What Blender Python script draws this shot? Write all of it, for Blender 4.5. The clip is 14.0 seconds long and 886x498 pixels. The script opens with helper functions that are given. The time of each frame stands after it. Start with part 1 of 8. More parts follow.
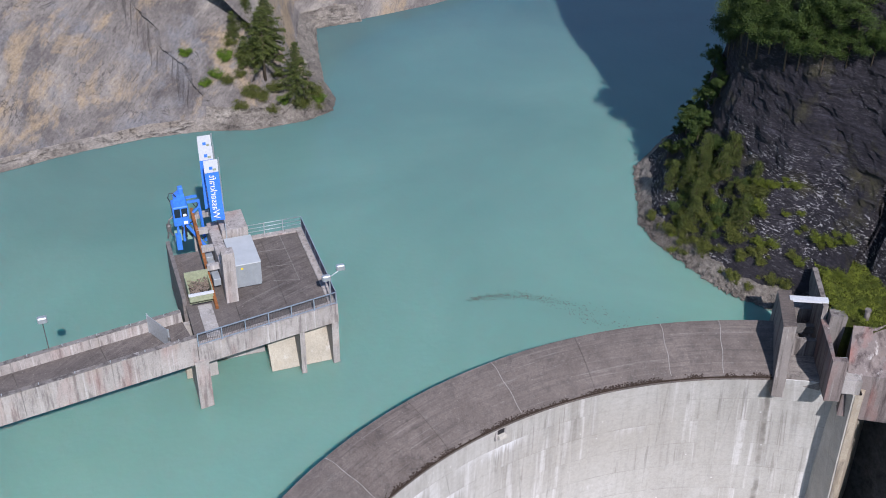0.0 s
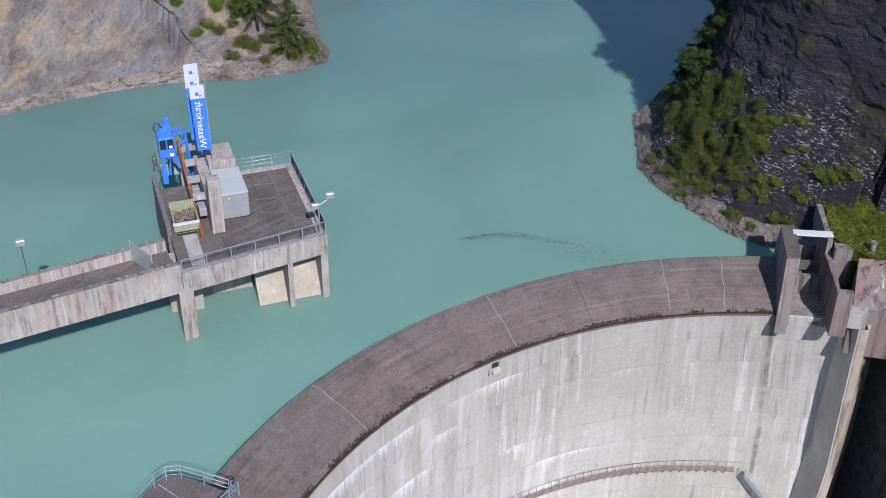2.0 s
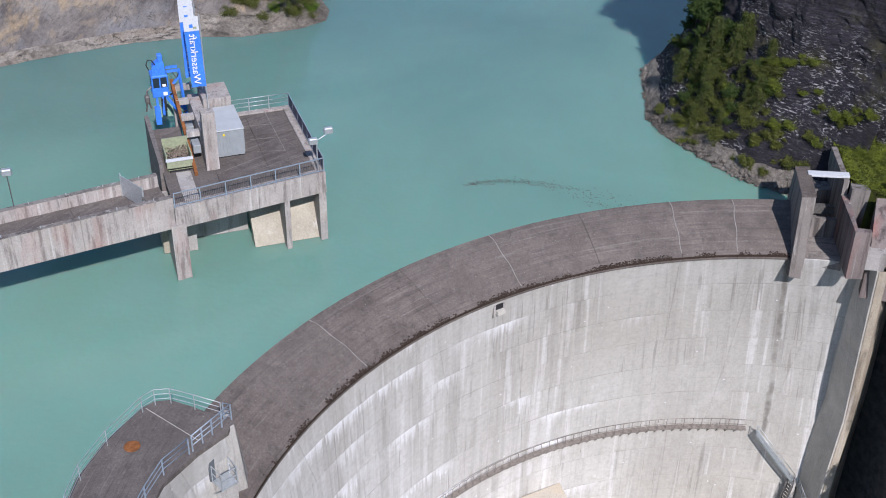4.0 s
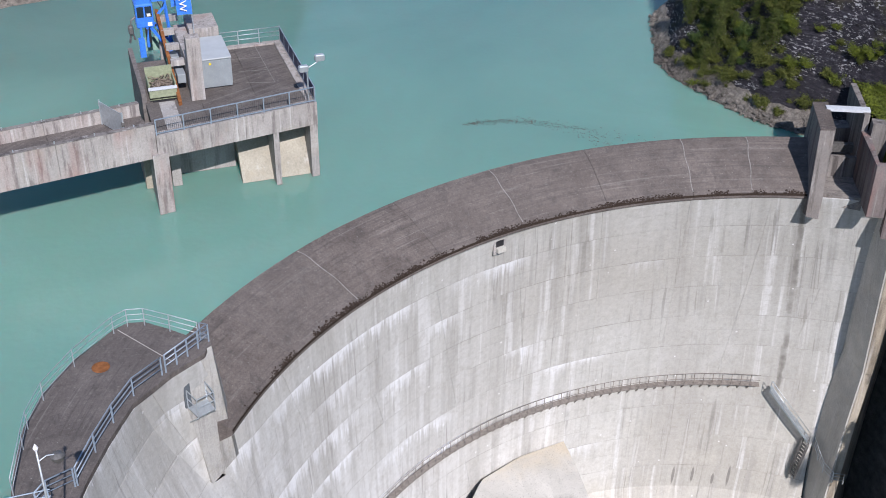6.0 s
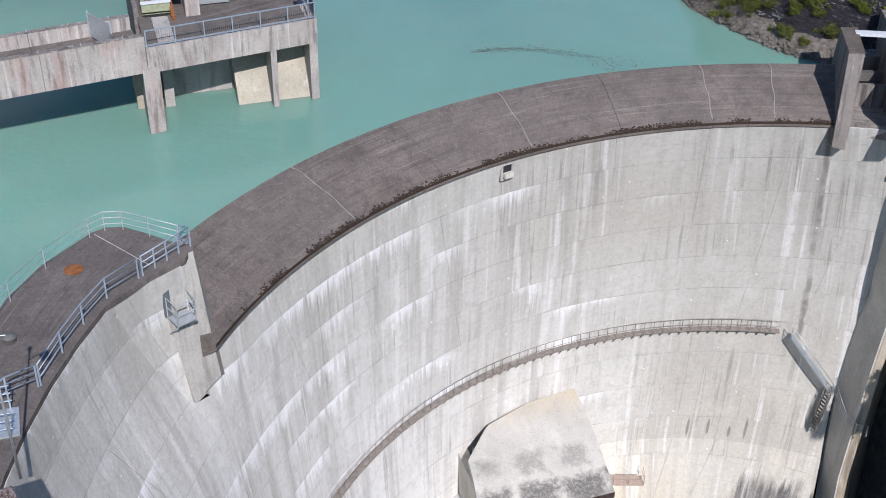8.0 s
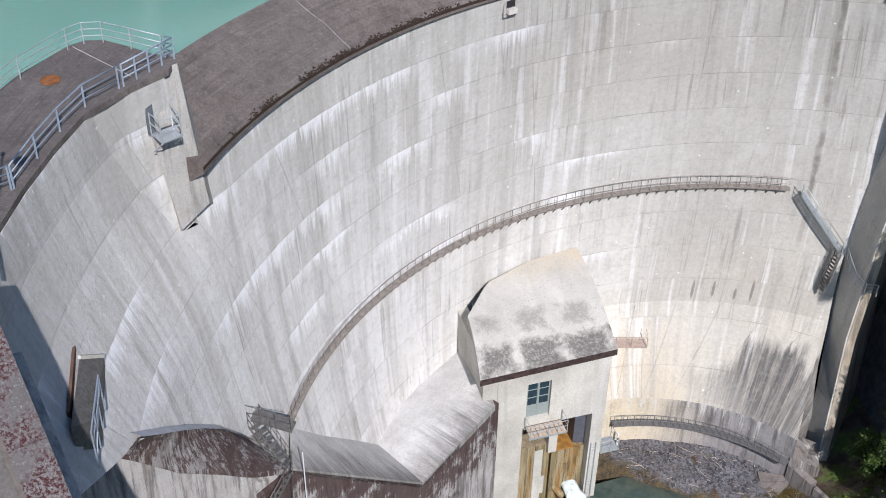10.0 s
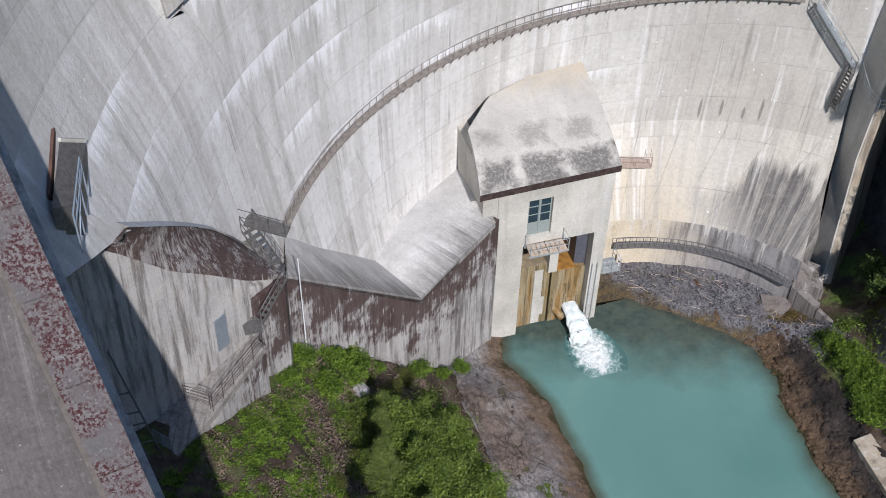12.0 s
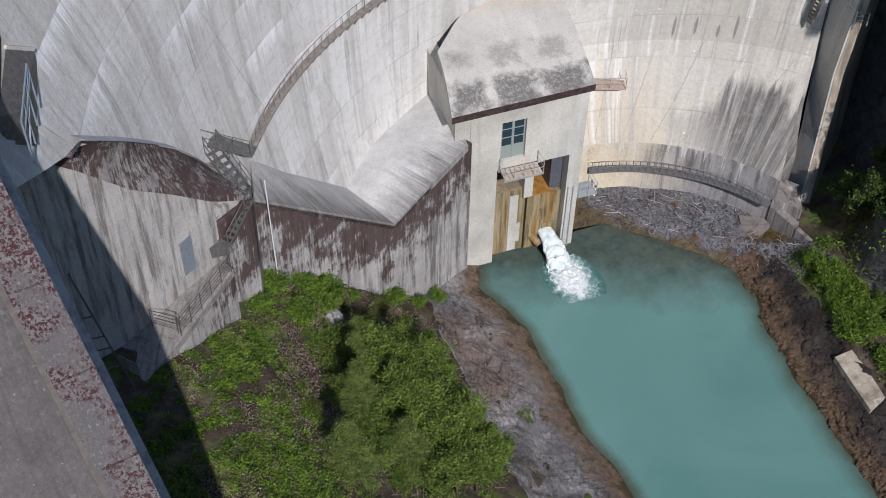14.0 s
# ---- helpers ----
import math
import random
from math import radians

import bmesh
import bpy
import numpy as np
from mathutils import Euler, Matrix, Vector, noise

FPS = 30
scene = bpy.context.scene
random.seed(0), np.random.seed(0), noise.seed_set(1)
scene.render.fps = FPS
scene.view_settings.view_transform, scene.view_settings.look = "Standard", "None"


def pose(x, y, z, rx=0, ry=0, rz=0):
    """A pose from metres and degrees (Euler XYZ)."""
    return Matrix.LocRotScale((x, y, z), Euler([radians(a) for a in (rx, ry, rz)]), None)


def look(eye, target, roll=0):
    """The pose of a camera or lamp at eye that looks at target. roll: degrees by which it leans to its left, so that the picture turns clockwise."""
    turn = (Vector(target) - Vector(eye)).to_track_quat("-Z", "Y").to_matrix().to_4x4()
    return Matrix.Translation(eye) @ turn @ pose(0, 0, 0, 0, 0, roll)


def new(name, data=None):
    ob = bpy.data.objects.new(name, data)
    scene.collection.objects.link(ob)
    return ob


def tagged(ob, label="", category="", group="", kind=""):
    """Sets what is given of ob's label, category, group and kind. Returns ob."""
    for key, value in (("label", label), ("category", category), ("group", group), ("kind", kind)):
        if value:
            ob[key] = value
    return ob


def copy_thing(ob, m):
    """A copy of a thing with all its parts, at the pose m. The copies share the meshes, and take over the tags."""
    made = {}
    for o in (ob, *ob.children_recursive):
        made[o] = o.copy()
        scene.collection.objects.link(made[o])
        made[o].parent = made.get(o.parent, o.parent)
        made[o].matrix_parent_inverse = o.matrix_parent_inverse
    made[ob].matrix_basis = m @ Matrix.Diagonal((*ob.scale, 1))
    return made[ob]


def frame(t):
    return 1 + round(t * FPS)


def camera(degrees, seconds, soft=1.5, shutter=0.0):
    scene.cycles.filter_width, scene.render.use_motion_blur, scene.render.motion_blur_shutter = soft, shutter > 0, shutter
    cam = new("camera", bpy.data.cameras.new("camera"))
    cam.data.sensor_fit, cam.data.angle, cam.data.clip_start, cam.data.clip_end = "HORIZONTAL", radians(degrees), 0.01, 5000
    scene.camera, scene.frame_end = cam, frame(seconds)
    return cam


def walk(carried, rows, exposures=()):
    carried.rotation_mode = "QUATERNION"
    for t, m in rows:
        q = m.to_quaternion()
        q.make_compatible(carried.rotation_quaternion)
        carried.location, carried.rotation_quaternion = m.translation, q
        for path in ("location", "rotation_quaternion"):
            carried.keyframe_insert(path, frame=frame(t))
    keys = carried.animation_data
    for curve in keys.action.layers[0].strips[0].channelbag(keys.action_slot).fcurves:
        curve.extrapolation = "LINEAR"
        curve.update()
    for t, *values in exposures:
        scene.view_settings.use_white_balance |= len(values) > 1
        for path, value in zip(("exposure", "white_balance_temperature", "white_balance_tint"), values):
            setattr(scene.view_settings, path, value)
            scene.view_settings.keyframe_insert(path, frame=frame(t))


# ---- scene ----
cam = camera(40.01, 14.0, soft=1.0)
PATH = [
    (0.0, (-8.770, -22.744, 59.085), (-5.993, -14.966, 53.447), 0.69),
    (0.5, (-8.636, -22.992, 57.336), (-5.853, -15.194, 51.727), 0.73),
    (1.0, (-8.492, -23.369, 55.554), (-5.711, -15.544, 49.983), 0.70),
    (1.5, (-8.290, -23.890, 53.891), (-5.519, -16.036, 48.357), 0.61),
    (2.0, (-8.400, -24.220, 52.492), (-5.626, -16.365, 46.960), 0.65),
    (2.5, (-8.654, -24.531, 50.889), (-5.866, -16.656, 45.394), 0.70),
    (3.0, (-8.849, -24.685, 49.284), (-6.051, -16.790, 43.821), 0.72),
    (5.5, (-7.782, -23.993, 41.431), (-5.001, -16.023, 36.071), 0.67),
    (6.0, (-7.503, -23.661, 39.873), (-4.758, -15.681, 34.508), 0.65),
    (6.5, (-7.065, -23.316, 38.593), (-4.450, -15.301, 33.216), 0.70),
    (7.0, (-6.656, -22.907, 37.197), (-4.055, -14.875, 31.839), 0.67),
    (9.5, (-5.956, -22.810, 30.706), (-3.470, -15.081, 24.868), 1.04),
    (10.0, (-5.965, -22.835, 29.608), (-3.515, -15.255, 23.562), 1.07),
    (10.5, (-6.058, -22.645, 28.540), (-3.641, -15.236, 22.273), 1.25),
    (11.0, (-6.156, -22.574, 27.562), (-3.776, -15.315, 21.108), 1.33),
    (11.5, (-6.068, -22.656, 26.837), (-3.753, -15.603, 20.137), 1.42),
    (12.0, (-5.931, -22.692, 26.026), (-3.683, -15.864, 19.074), 1.50),
    (12.5, (-5.801, -22.762, 25.212), (-3.606, -16.100, 18.085), 1.51),
    (13.0, (-5.850, -22.698, 24.461), (-3.652, -16.082, 17.292), 1.63),
    (13.5, (-5.755, -22.831, 24.171), (-3.501, -16.264, 16.974), 1.41),
    (14.0, (-5.620, -22.955, 23.685), (-3.288, -16.442, 16.463), 1.01),
]
walk(cam, [(t, look(eye, target, roll)) for t, eye, target, roll in PATH], exposures=[(0, 0.20, 6300, 18), (1.5, 0.13, 6300, 18), (9.5, 0.17, 6350, 14.5), (12.5, -0.04, 6350, 14.5), (14, -0.16, 6350, 14.5)])

# ---- sky, sun ----
SUN_EL, SUN_AZ = radians(41), radians(184)
world = bpy.data.worlds.new("sky")
scene.world = world
world.use_nodes = True
wn = world.node_tree
sky = wn.nodes.new("ShaderNodeTexSky")
sky.sky_type, sky.sun_disc = "NISHITA", False
sky.sun_elevation, sky.sun_rotation = SUN_EL, SUN_AZ
sky.altitude, sky.dust_density, sky.air_density, sky.ozone_density = 900, 0.4, 1.5, 4.0
wn.links.new(sky.outputs[0], wn.nodes["Background"].inputs[0])
wn.nodes["Background"].inputs[1].default_value = 0.125
sun = new("sun", bpy.data.lights.new("sun", "SUN"))
sun.data.energy, sun.data.angle, sun.data.color = 5.0, radians(0.6), (1.0, 0.96, 0.91)
sun.matrix_world = look((-5.2, -75.3, 65.6), (0, 0, 0))

# ---- node helpers and materials ----


class Nodes:
    """A material under construction: short calls for the nodes that recur."""

    def __init__(self, name, rough=0.85, spec=0.3, metal=0.0):
        self.mat = bpy.data.materials.new(name)
        self.mat.use_nodes = True
        self.t = self.mat.node_tree
        self.b = self.t.nodes["Principled BSDF"]
        self.b.inputs["Roughness"].default_value = rough
        self.b.inputs["Specular IOR Level"].default_value = spec
        self.b.inputs["Metallic"].default_value = metal
        self.co = self.n("ShaderNodeTexCoord").outputs["Object"]

    def n(self, kind):
        return self.t.nodes.new(kind)

    def put(self, socket, v):
        if isinstance(v, (int, float)):
            socket.default_value = v
        elif isinstance(v, tuple):
            socket.default_value = (*v, 1) if len(v) == 3 and socket.type == "RGBA" else v
        else:
            self.t.links.new(v, socket)

    def scale(self, x, y, z, vec=None):
        m = self.n("ShaderNodeMapping")
        self.put(m.inputs["Vector"], vec or self.co)
        m.inputs["Scale"].default_value = (x, y, z)
        return m.outputs[0]

    def noise(self, scale, detail=4, rough=0.6, vec=None, warp=0.0):
        m = self.n("ShaderNodeTexNoise")
        self.put(m.inputs["Vector"], vec or self.co)
        m.inputs["Scale"].default_value, m.inputs["Detail"].default_value = scale, detail
        m.inputs["Roughness"].default_value, m.inputs["Distortion"].default_value = rough, warp
        return m.outputs[0]

    def cells(self, scale, vec=None, what="Distance", feature="F1"):
        m = self.n("ShaderNodeTexVoronoi")
        m.feature = feature
        self.put(m.inputs["Vector"], vec or self.co)
        m.inputs["Scale"].default_value = scale
        return m.outputs[what]

    def ramp(self, fac, *stops):
        m = self.n("ShaderNodeValToRGB")
        self.put(m.inputs[0], fac)
        e = m.color_ramp.elements
        while len(e) < len(stops):
            e.new(0.5)
        for el, (p, c) in zip(e, stops):
            el.position, el.color = p, ((c, c, c, 1) if isinstance(c, (int, float)) else (*c, 1))
        return m.outputs[0]

    def mix(self, fac, a, b, mode="MIX"):
        m = self.n("ShaderNodeMix")
        m.data_type, m.blend_type = "RGBA", mode
        self.put(m.inputs[0], fac), self.put(m.inputs[6], a), self.put(m.inputs[7], b)
        return m.outputs[2]

    def math(self, op, a, b=0.0):
        m = self.n("ShaderNodeMath")
        m.operation = op
        self.put(m.inputs[0], a), self.put(m.inputs[1], b)
        return m.outputs[0]

    def axis(self, k):
        m = self.n("ShaderNodeSeparateXYZ")
        self.put(m.inputs[0], self.co)
        return m.outputs[k]

    def arc(self):
        """Coordinates that run along the curved, leaning dam face: metres round the arc, 0, height."""
        x, y, z = self.axis(0), self.axis(1), self.axis(2)
        s = self.math("MULTIPLY", z, -0.05)
        s2 = self.math("MULTIPLY", s, s)
        a = self.math("ADD", self.math("ADD", self.math("MULTIPLY", s, 3.91), self.math("MULTIPLY", s2, -1.96)), 25.05)
        b = self.math("ADD", self.math("ADD", self.math("MULTIPLY", s, 8.09), self.math("MULTIPLY", s2, 0.685)), 3.10)
        th = self.math("SUBTRACT", self.math("ARCTAN2", self.math("SUBTRACT", y, b), self.math("SUBTRACT", x, a)), math.pi / 2)
        # water runs straight down the leaning face: bring the angle back to the crest along that way
        k = self.math("POWER", math.e, self.math("MULTIPLY", self.math("ADD", self.math("MULTIPLY", s, 0.19), self.math("MULTIPLY", s2, 0.075)), -1.0))
        half = self.math("ARCTANGENT", self.math("MULTIPLY", self.math("TANGENT", self.math("MULTIPLY", th, 0.5)), k))
        u = self.math("MULTIPLY", half, 68.0)
        m = self.n("ShaderNodeCombineXYZ")
        self.put(m.inputs[0], u), self.put(m.inputs[2], z)
        return m.outputs[0]

    def rings(self):
        """Coordinates of the crest: metres from the arc's centre, metres round it, 0."""
        x, y = self.math("SUBTRACT", self.axis(0), 25.45), self.math("SUBTRACT", self.axis(1), 3.6)
        r = self.math("SQRT", self.math("ADD", self.math("MULTIPLY", x, x), self.math("MULTIPLY", y, y)))
        m = self.n("ShaderNodeCombineXYZ")
        self.put(m.inputs[0], r), self.put(m.inputs[1], self.math("MULTIPLY", self.math("ARCTAN2", y, x), 36.0))
        return m.outputs[0]

    def rand(self):
        return self.n("ShaderNodeObjectInfo").outputs["Random"]

    def island(self):
        return self.n("ShaderNodeNewGeometry").outputs["Random Per Island"]

    def normal_up(self):
        m = self.n("ShaderNodeSeparateXYZ")
        self.put(m.inputs[0], self.n("ShaderNodeNewGeometry").outputs["True Normal"])
        return m.outputs[2]

    def done(self, color, height=None, depth=0.02, rough=None, strength=1.0):
        self.put(self.b.inputs["Base Color"], color)
        if rough is not None:
            self.put(self.b.inputs["Roughness"], rough)
        if height is not None:
            m = self.n("ShaderNodeBump")
            m.inputs["Strength"].default_value, m.inputs["Distance"].default_value = strength, depth
            self.put(m.inputs["Height"], height)
            self.t.links.new(m.outputs[0], self.b.inputs["Normal"])
        return self.mat


def plain(name, color, rough=0.6, spec=0.4, metal=0.0, vary=0.25, scale=6.0):
    """Painted or metal surfaces with slight dirt and wear."""
    m = Nodes(name, rough, spec, metal)
    f = m.noise(scale, 5, 0.65)
    dark = tuple(c * (1 - vary) for c in color)
    light = tuple(min(1, c * (1 + vary * 0.5)) for c in color)
    return m.done(m.ramp(f, (0.3, dark), (0.7, light)), m.noise(scale * 9, 2), 0.003)


def dam_concrete():
    m = Nodes("dam_concrete", 0.88, 0.25)
    z, arc = m.axis(2), m.arc()

    zz = m.math("ADD", z, m.math("MULTIPLY", m.noise(0.8, 3, 0.6), 0.12))
    frac = m.math("FRACT", m.math("MULTIPLY", m.math("ADD", zz, 0.54), 1 / 3.0))
    lift = m.math("FLOOR", m.math("MULTIPLY", m.math("ADD", zz, 0.54), 1 / 3.0))
    sep, cut = m.n("ShaderNodeSeparateXYZ"), m.n("ShaderNodeCombineXYZ")
    m.put(sep.inputs[0], arc)
    m.put(cut.inputs[0], sep.outputs[0]), m.put(cut.inputs[1], m.math("MULTIPLY", lift, 0.17)), m.put(cut.inputs[2], z)

    def streak(round_, down, detail=3, rough=0.6, vec=None):
        return m.noise(1.0, detail, rough, m.scale(round_, 1, down, vec or arc))

    def spot(u0, z0, w, h):
        """A soft patch round a place on the face."""
        du, dz = m.math("MULTIPLY", m.math("SUBTRACT", sep.outputs[0], u0), 1 / w), m.math("MULTIPLY", m.math("SUBTRACT", z, z0), 1 / h)
        return m.math("POWER", math.e, m.math("MULTIPLY", m.math("ADD", m.math("MULTIPLY", du, du), m.math("MULTIPLY", dz, dz)), -1.0))

    big = m.noise(0.11, 5, 0.62)
    base = m.ramp(big, (0.3, (0.43, 0.425, 0.402)), (0.5, (0.49, 0.488, 0.468)), (0.72, (0.55, 0.55, 0.537)))
    # warm lime tint low on the wall
    low = m.ramp(m.math("MULTIPLY", z, -0.025), (0.45, 0.0), (0.95, 1.0))
    base = m.mix(m.math("MULTIPLY", low, m.ramp(m.noise(0.12, 3), (0.3, 0.25), (0.65, 1.0))), base, (0.50, 0.445, 0.35))
    base = m.mix(m.math("MULTIPLY", spot(-3.6, -36.5, 3.6, 4.0), m.ramp(m.noise(0.3, 4, 0.6), (0.3, 0.3), (0.6, 0.85))), base, (0.54, 0.42, 0.23))
    base = m.mix(m.math("MULTIPLY", spot(0.0, -7.0, 10.0, 5.5), 0.6), base, (0.39, 0.365, 0.325))
    # lime-white left, greyer right; the sunlight's left-right balance is painted in as well
    base = m.mix(m.math("MULTIPLY", spot(22.0, -25.0, 13.0, 12.0), m.ramp(m.noise(0.22, 5, 0.65), (0.35, 0.35), (0.62, 0.95))), base, (0.63, 0.63, 0.635))
    base = m.mix(m.math("MULTIPLY", spot(6.0, -27.0, 9.0, 7.0), m.ramp(m.noise(0.25, 5, 0.65), (0.35, 0.35), (0.62, 0.9))), base, (0.69, 0.69, 0.68))
    base = m.mix(m.math("MULTIPLY", spot(36.0, -12.0, 12.0, 9.0), m.ramp(m.noise(0.2, 5, 0.65), (0.35, 0.2), (0.62, 0.7))), base, (0.57, 0.57, 0.58))
    base = m.mix(m.math("MULTIPLY", spot(34.0, -20.0, 22.0, 18.0), m.ramp(m.noise(0.16, 5, 0.65), (0.35, 0.35), (0.6, 0.85))), base, (0.67, 0.67, 0.67))
    base = m.mix(m.math("MULTIPLY", spot(-11.0, -24.0, 9.0, 15.0), m.ramp(m.noise(0.2, 5, 0.65), (0.35, 0.35), (0.62, 0.85))), base, (0.36, 0.345, 0.315))
    # run-off streaks down the wall: broad, middling, fine; most begin at a joint
    lifted = cut.outputs[0]
    gate = m.ramp(m.noise(0.2, 4, 0.6), (0.42, 0.15), (0.58, 1.0))
    base = m.mix(m.ramp(streak(0.30, 0.03), (0.36, 0.5), (0.52, 0.0)), base, (0.36, 0.345, 0.32))
    base = m.mix(m.ramp(streak(0.9, 0.03, 3, 0.6, lifted), (0.50, 0.0), (0.66, 0.5)), base, (0.33, 0.32, 0.30))
    fine = streak(3.0, 0.06, 4, 0.65, lifted)
    base = m.mix(m.math("MULTIPLY", m.ramp(fine, (0.50, 0.0), (0.70, 0.55)), gate), base, (0.27, 0.26, 0.245))
    base = m.mix(m.ramp(streak(1.5, 0.04, 3, 0.6, lifted), (0.57, 0.0), (0.67, 0.6)), base, (0.66, 0.66, 0.66))
    base = m.mix(m.math("MULTIPLY", m.ramp(streak(4.0, 0.12, 2, 0.5, lifted), (0.62, 0.0), (0.68, 0.5)), gate), base, (0.21, 0.20, 0.185))
    # lifts: white lime bleeds from the joints in fingers
    cell = m.n("ShaderNodeCombineXYZ")
    m.put(cell.inputs[0], m.math("MULTIPLY", sep.outputs[0], 0.11)), m.put(cell.inputs[2], m.math("MULTIPLY", lift, 3.7))
    where = m.math("SUBTRACT", m.noise(1.0, 2, 0.5, cell.outputs[0]), m.math("MULTIPLY", low, 0.10))
    for u0, z0, w, h in ((14.5, -17.3, 4.6, 1.5), (-0.5, -14.6, 4.0, 1.4), (27.0, -9.6, 2.5, 1.6), (39.0, -3.0, 2.2, 3.0), (-7.2, -11.9, 1.3, 1.2), (21.0, -12.0, 3.0, 1.5)):
        where = m.math("ADD", where, m.math("MULTIPLY", spot(u0, z0, w, h), 0.2))
    where = m.math("SUBTRACT", where, m.ramp(m.math("MULTIPLY", sep.outputs[0], -0.05), (0.0, 0.0), (0.35, 0.075)))
    finger = m.math("ADD", m.math("MULTIPLY", streak(2.0, 0.04, 5, 0.75), 1.0), m.math("MULTIPLY", m.math("SUBTRACT", frac, 0.75), 0.35))
    bleed = m.math("MULTIPLY", m.ramp(finger, (0.46, 0.0), (0.58, 1.0)), m.ramp(where, (0.52, 0.0), (0.62, 1.0)))
    base = m.mix(m.math("MULTIPLY", bleed, m.ramp(frac, (0.0, 0.0), (0.45, 0.5), (1.0, 0.95))), base, (0.80, 0.81, 0.84))
    line = m.math("MULTIPLY", m.ramp(frac, (0.0, 1.0), (0.010, 0.0), (0.985, 0.0), (1.0, 1.0)), m.ramp(m.noise(0.35, 4, 0.6), (0.42, 0.2), (0.62, 0.85)))
    base = m.mix(line, base, (0.24, 0.23, 0.21))
    half = m.math("FRACT", m.math("MULTIPLY", m.math("ADD", zz, 2.04), 1 / 3.0))
    line2 = m.math("MULTIPLY", m.ramp(half, (0.0, 1.0), (0.009, 0.0), (0.987, 0.0), (1.0, 1.0)), m.ramp(m.noise(0.22, 3, 0.6), (0.48, 0.0), (0.62, 0.5)))
    base = m.mix(line2, base, (0.29, 0.28, 0.26))
    boards = m.math("FRACT", m.math("MULTIPLY", z, 2.0))
    base = m.mix(m.math("MULTIPLY", m.ramp(boards, (0.0, 1.0), (0.10, 0.0)), m.ramp(m.noise(0.3, 4, 0.6), (0.45, 0.0), (0.65, 0.3))), base, (0.33, 0.32, 0.305))
    # a long seep beside the last joint and short drips from drain holes
    off = m.math("ABSOLUTE", m.math("ADD", m.math("ADD", sep.outputs[0], 13.2), m.math("MULTIPLY", m.math("SUBTRACT", m.noise(0.6, 4, 0.6), 0.5), 0.5)))
    seep = m.math("MULTIPLY", m.ramp(off, (0.0, 1.0), (0.13, 0.8), (0.24, 0.0)), m.ramp(m.noise(1.0, 3, 0.6, m.scale(0.2, 1, 0.35, arc)), (0.36, 0.15), (0.52, 0.9)))
    base = m.mix(m.math("MULTIPLY", seep, m.ramp(m.math("MULTIPLY", z, -0.04), (0.86, 1.0), (0.98, 0.0))), base, (0.17, 0.16, 0.145))
    for u0, z0, h in ((-7.0, -28.6, 0.8), (-8.4, -28.5, 0.7), (-9.9, -28.8, 0.5), (-11.0, -28.4, 0.9)):
        base = m.mix(m.ramp(spot(u0, z0, 0.10, h), (0.25, 0.0), (0.5, 0.8)), base, (0.15, 0.14, 0.13))
    # plugged tie holes
    base = m.mix(m.ramp(m.cells(0.75), (0.0, 0.8), (0.05, 0.8), (0.065, 0.0)), base, (0.70, 0.70, 0.70))
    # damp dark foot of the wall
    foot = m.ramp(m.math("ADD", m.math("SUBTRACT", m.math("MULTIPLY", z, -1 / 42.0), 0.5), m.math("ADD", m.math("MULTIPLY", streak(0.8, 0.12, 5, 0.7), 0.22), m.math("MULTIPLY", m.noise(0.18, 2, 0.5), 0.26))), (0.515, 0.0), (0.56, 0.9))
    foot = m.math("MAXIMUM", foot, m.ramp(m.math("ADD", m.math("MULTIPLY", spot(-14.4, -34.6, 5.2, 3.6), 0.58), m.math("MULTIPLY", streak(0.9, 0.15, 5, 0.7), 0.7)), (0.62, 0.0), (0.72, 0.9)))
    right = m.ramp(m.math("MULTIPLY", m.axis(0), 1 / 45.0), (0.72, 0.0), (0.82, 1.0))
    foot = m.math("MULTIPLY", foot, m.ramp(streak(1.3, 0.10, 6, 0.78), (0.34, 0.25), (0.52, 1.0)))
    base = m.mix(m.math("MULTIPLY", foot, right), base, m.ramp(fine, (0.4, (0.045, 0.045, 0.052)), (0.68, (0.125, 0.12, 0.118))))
    base = m.mix(m.ramp(m.noise(1.6, 6, 0.75), (0.50, 0.0), (0.66, 0.32)), base, (0.33, 0.31, 0.275))
    base = m.mix(0.5, base, m.ramp(m.noise(4, 8, 0.8), (0.3, 0.36), (0.7, 0.63)), "OVERLAY")
    base = m.mix(m.math("MULTIPLY", m.rand(), 0.08), base, (0.36, 0.35, 0.33))
    return m.done(base, m.math("ADD", m.noise(4, 6, 0.65), m.math("MULTIPLY", fine, 0.5)), 0.03)


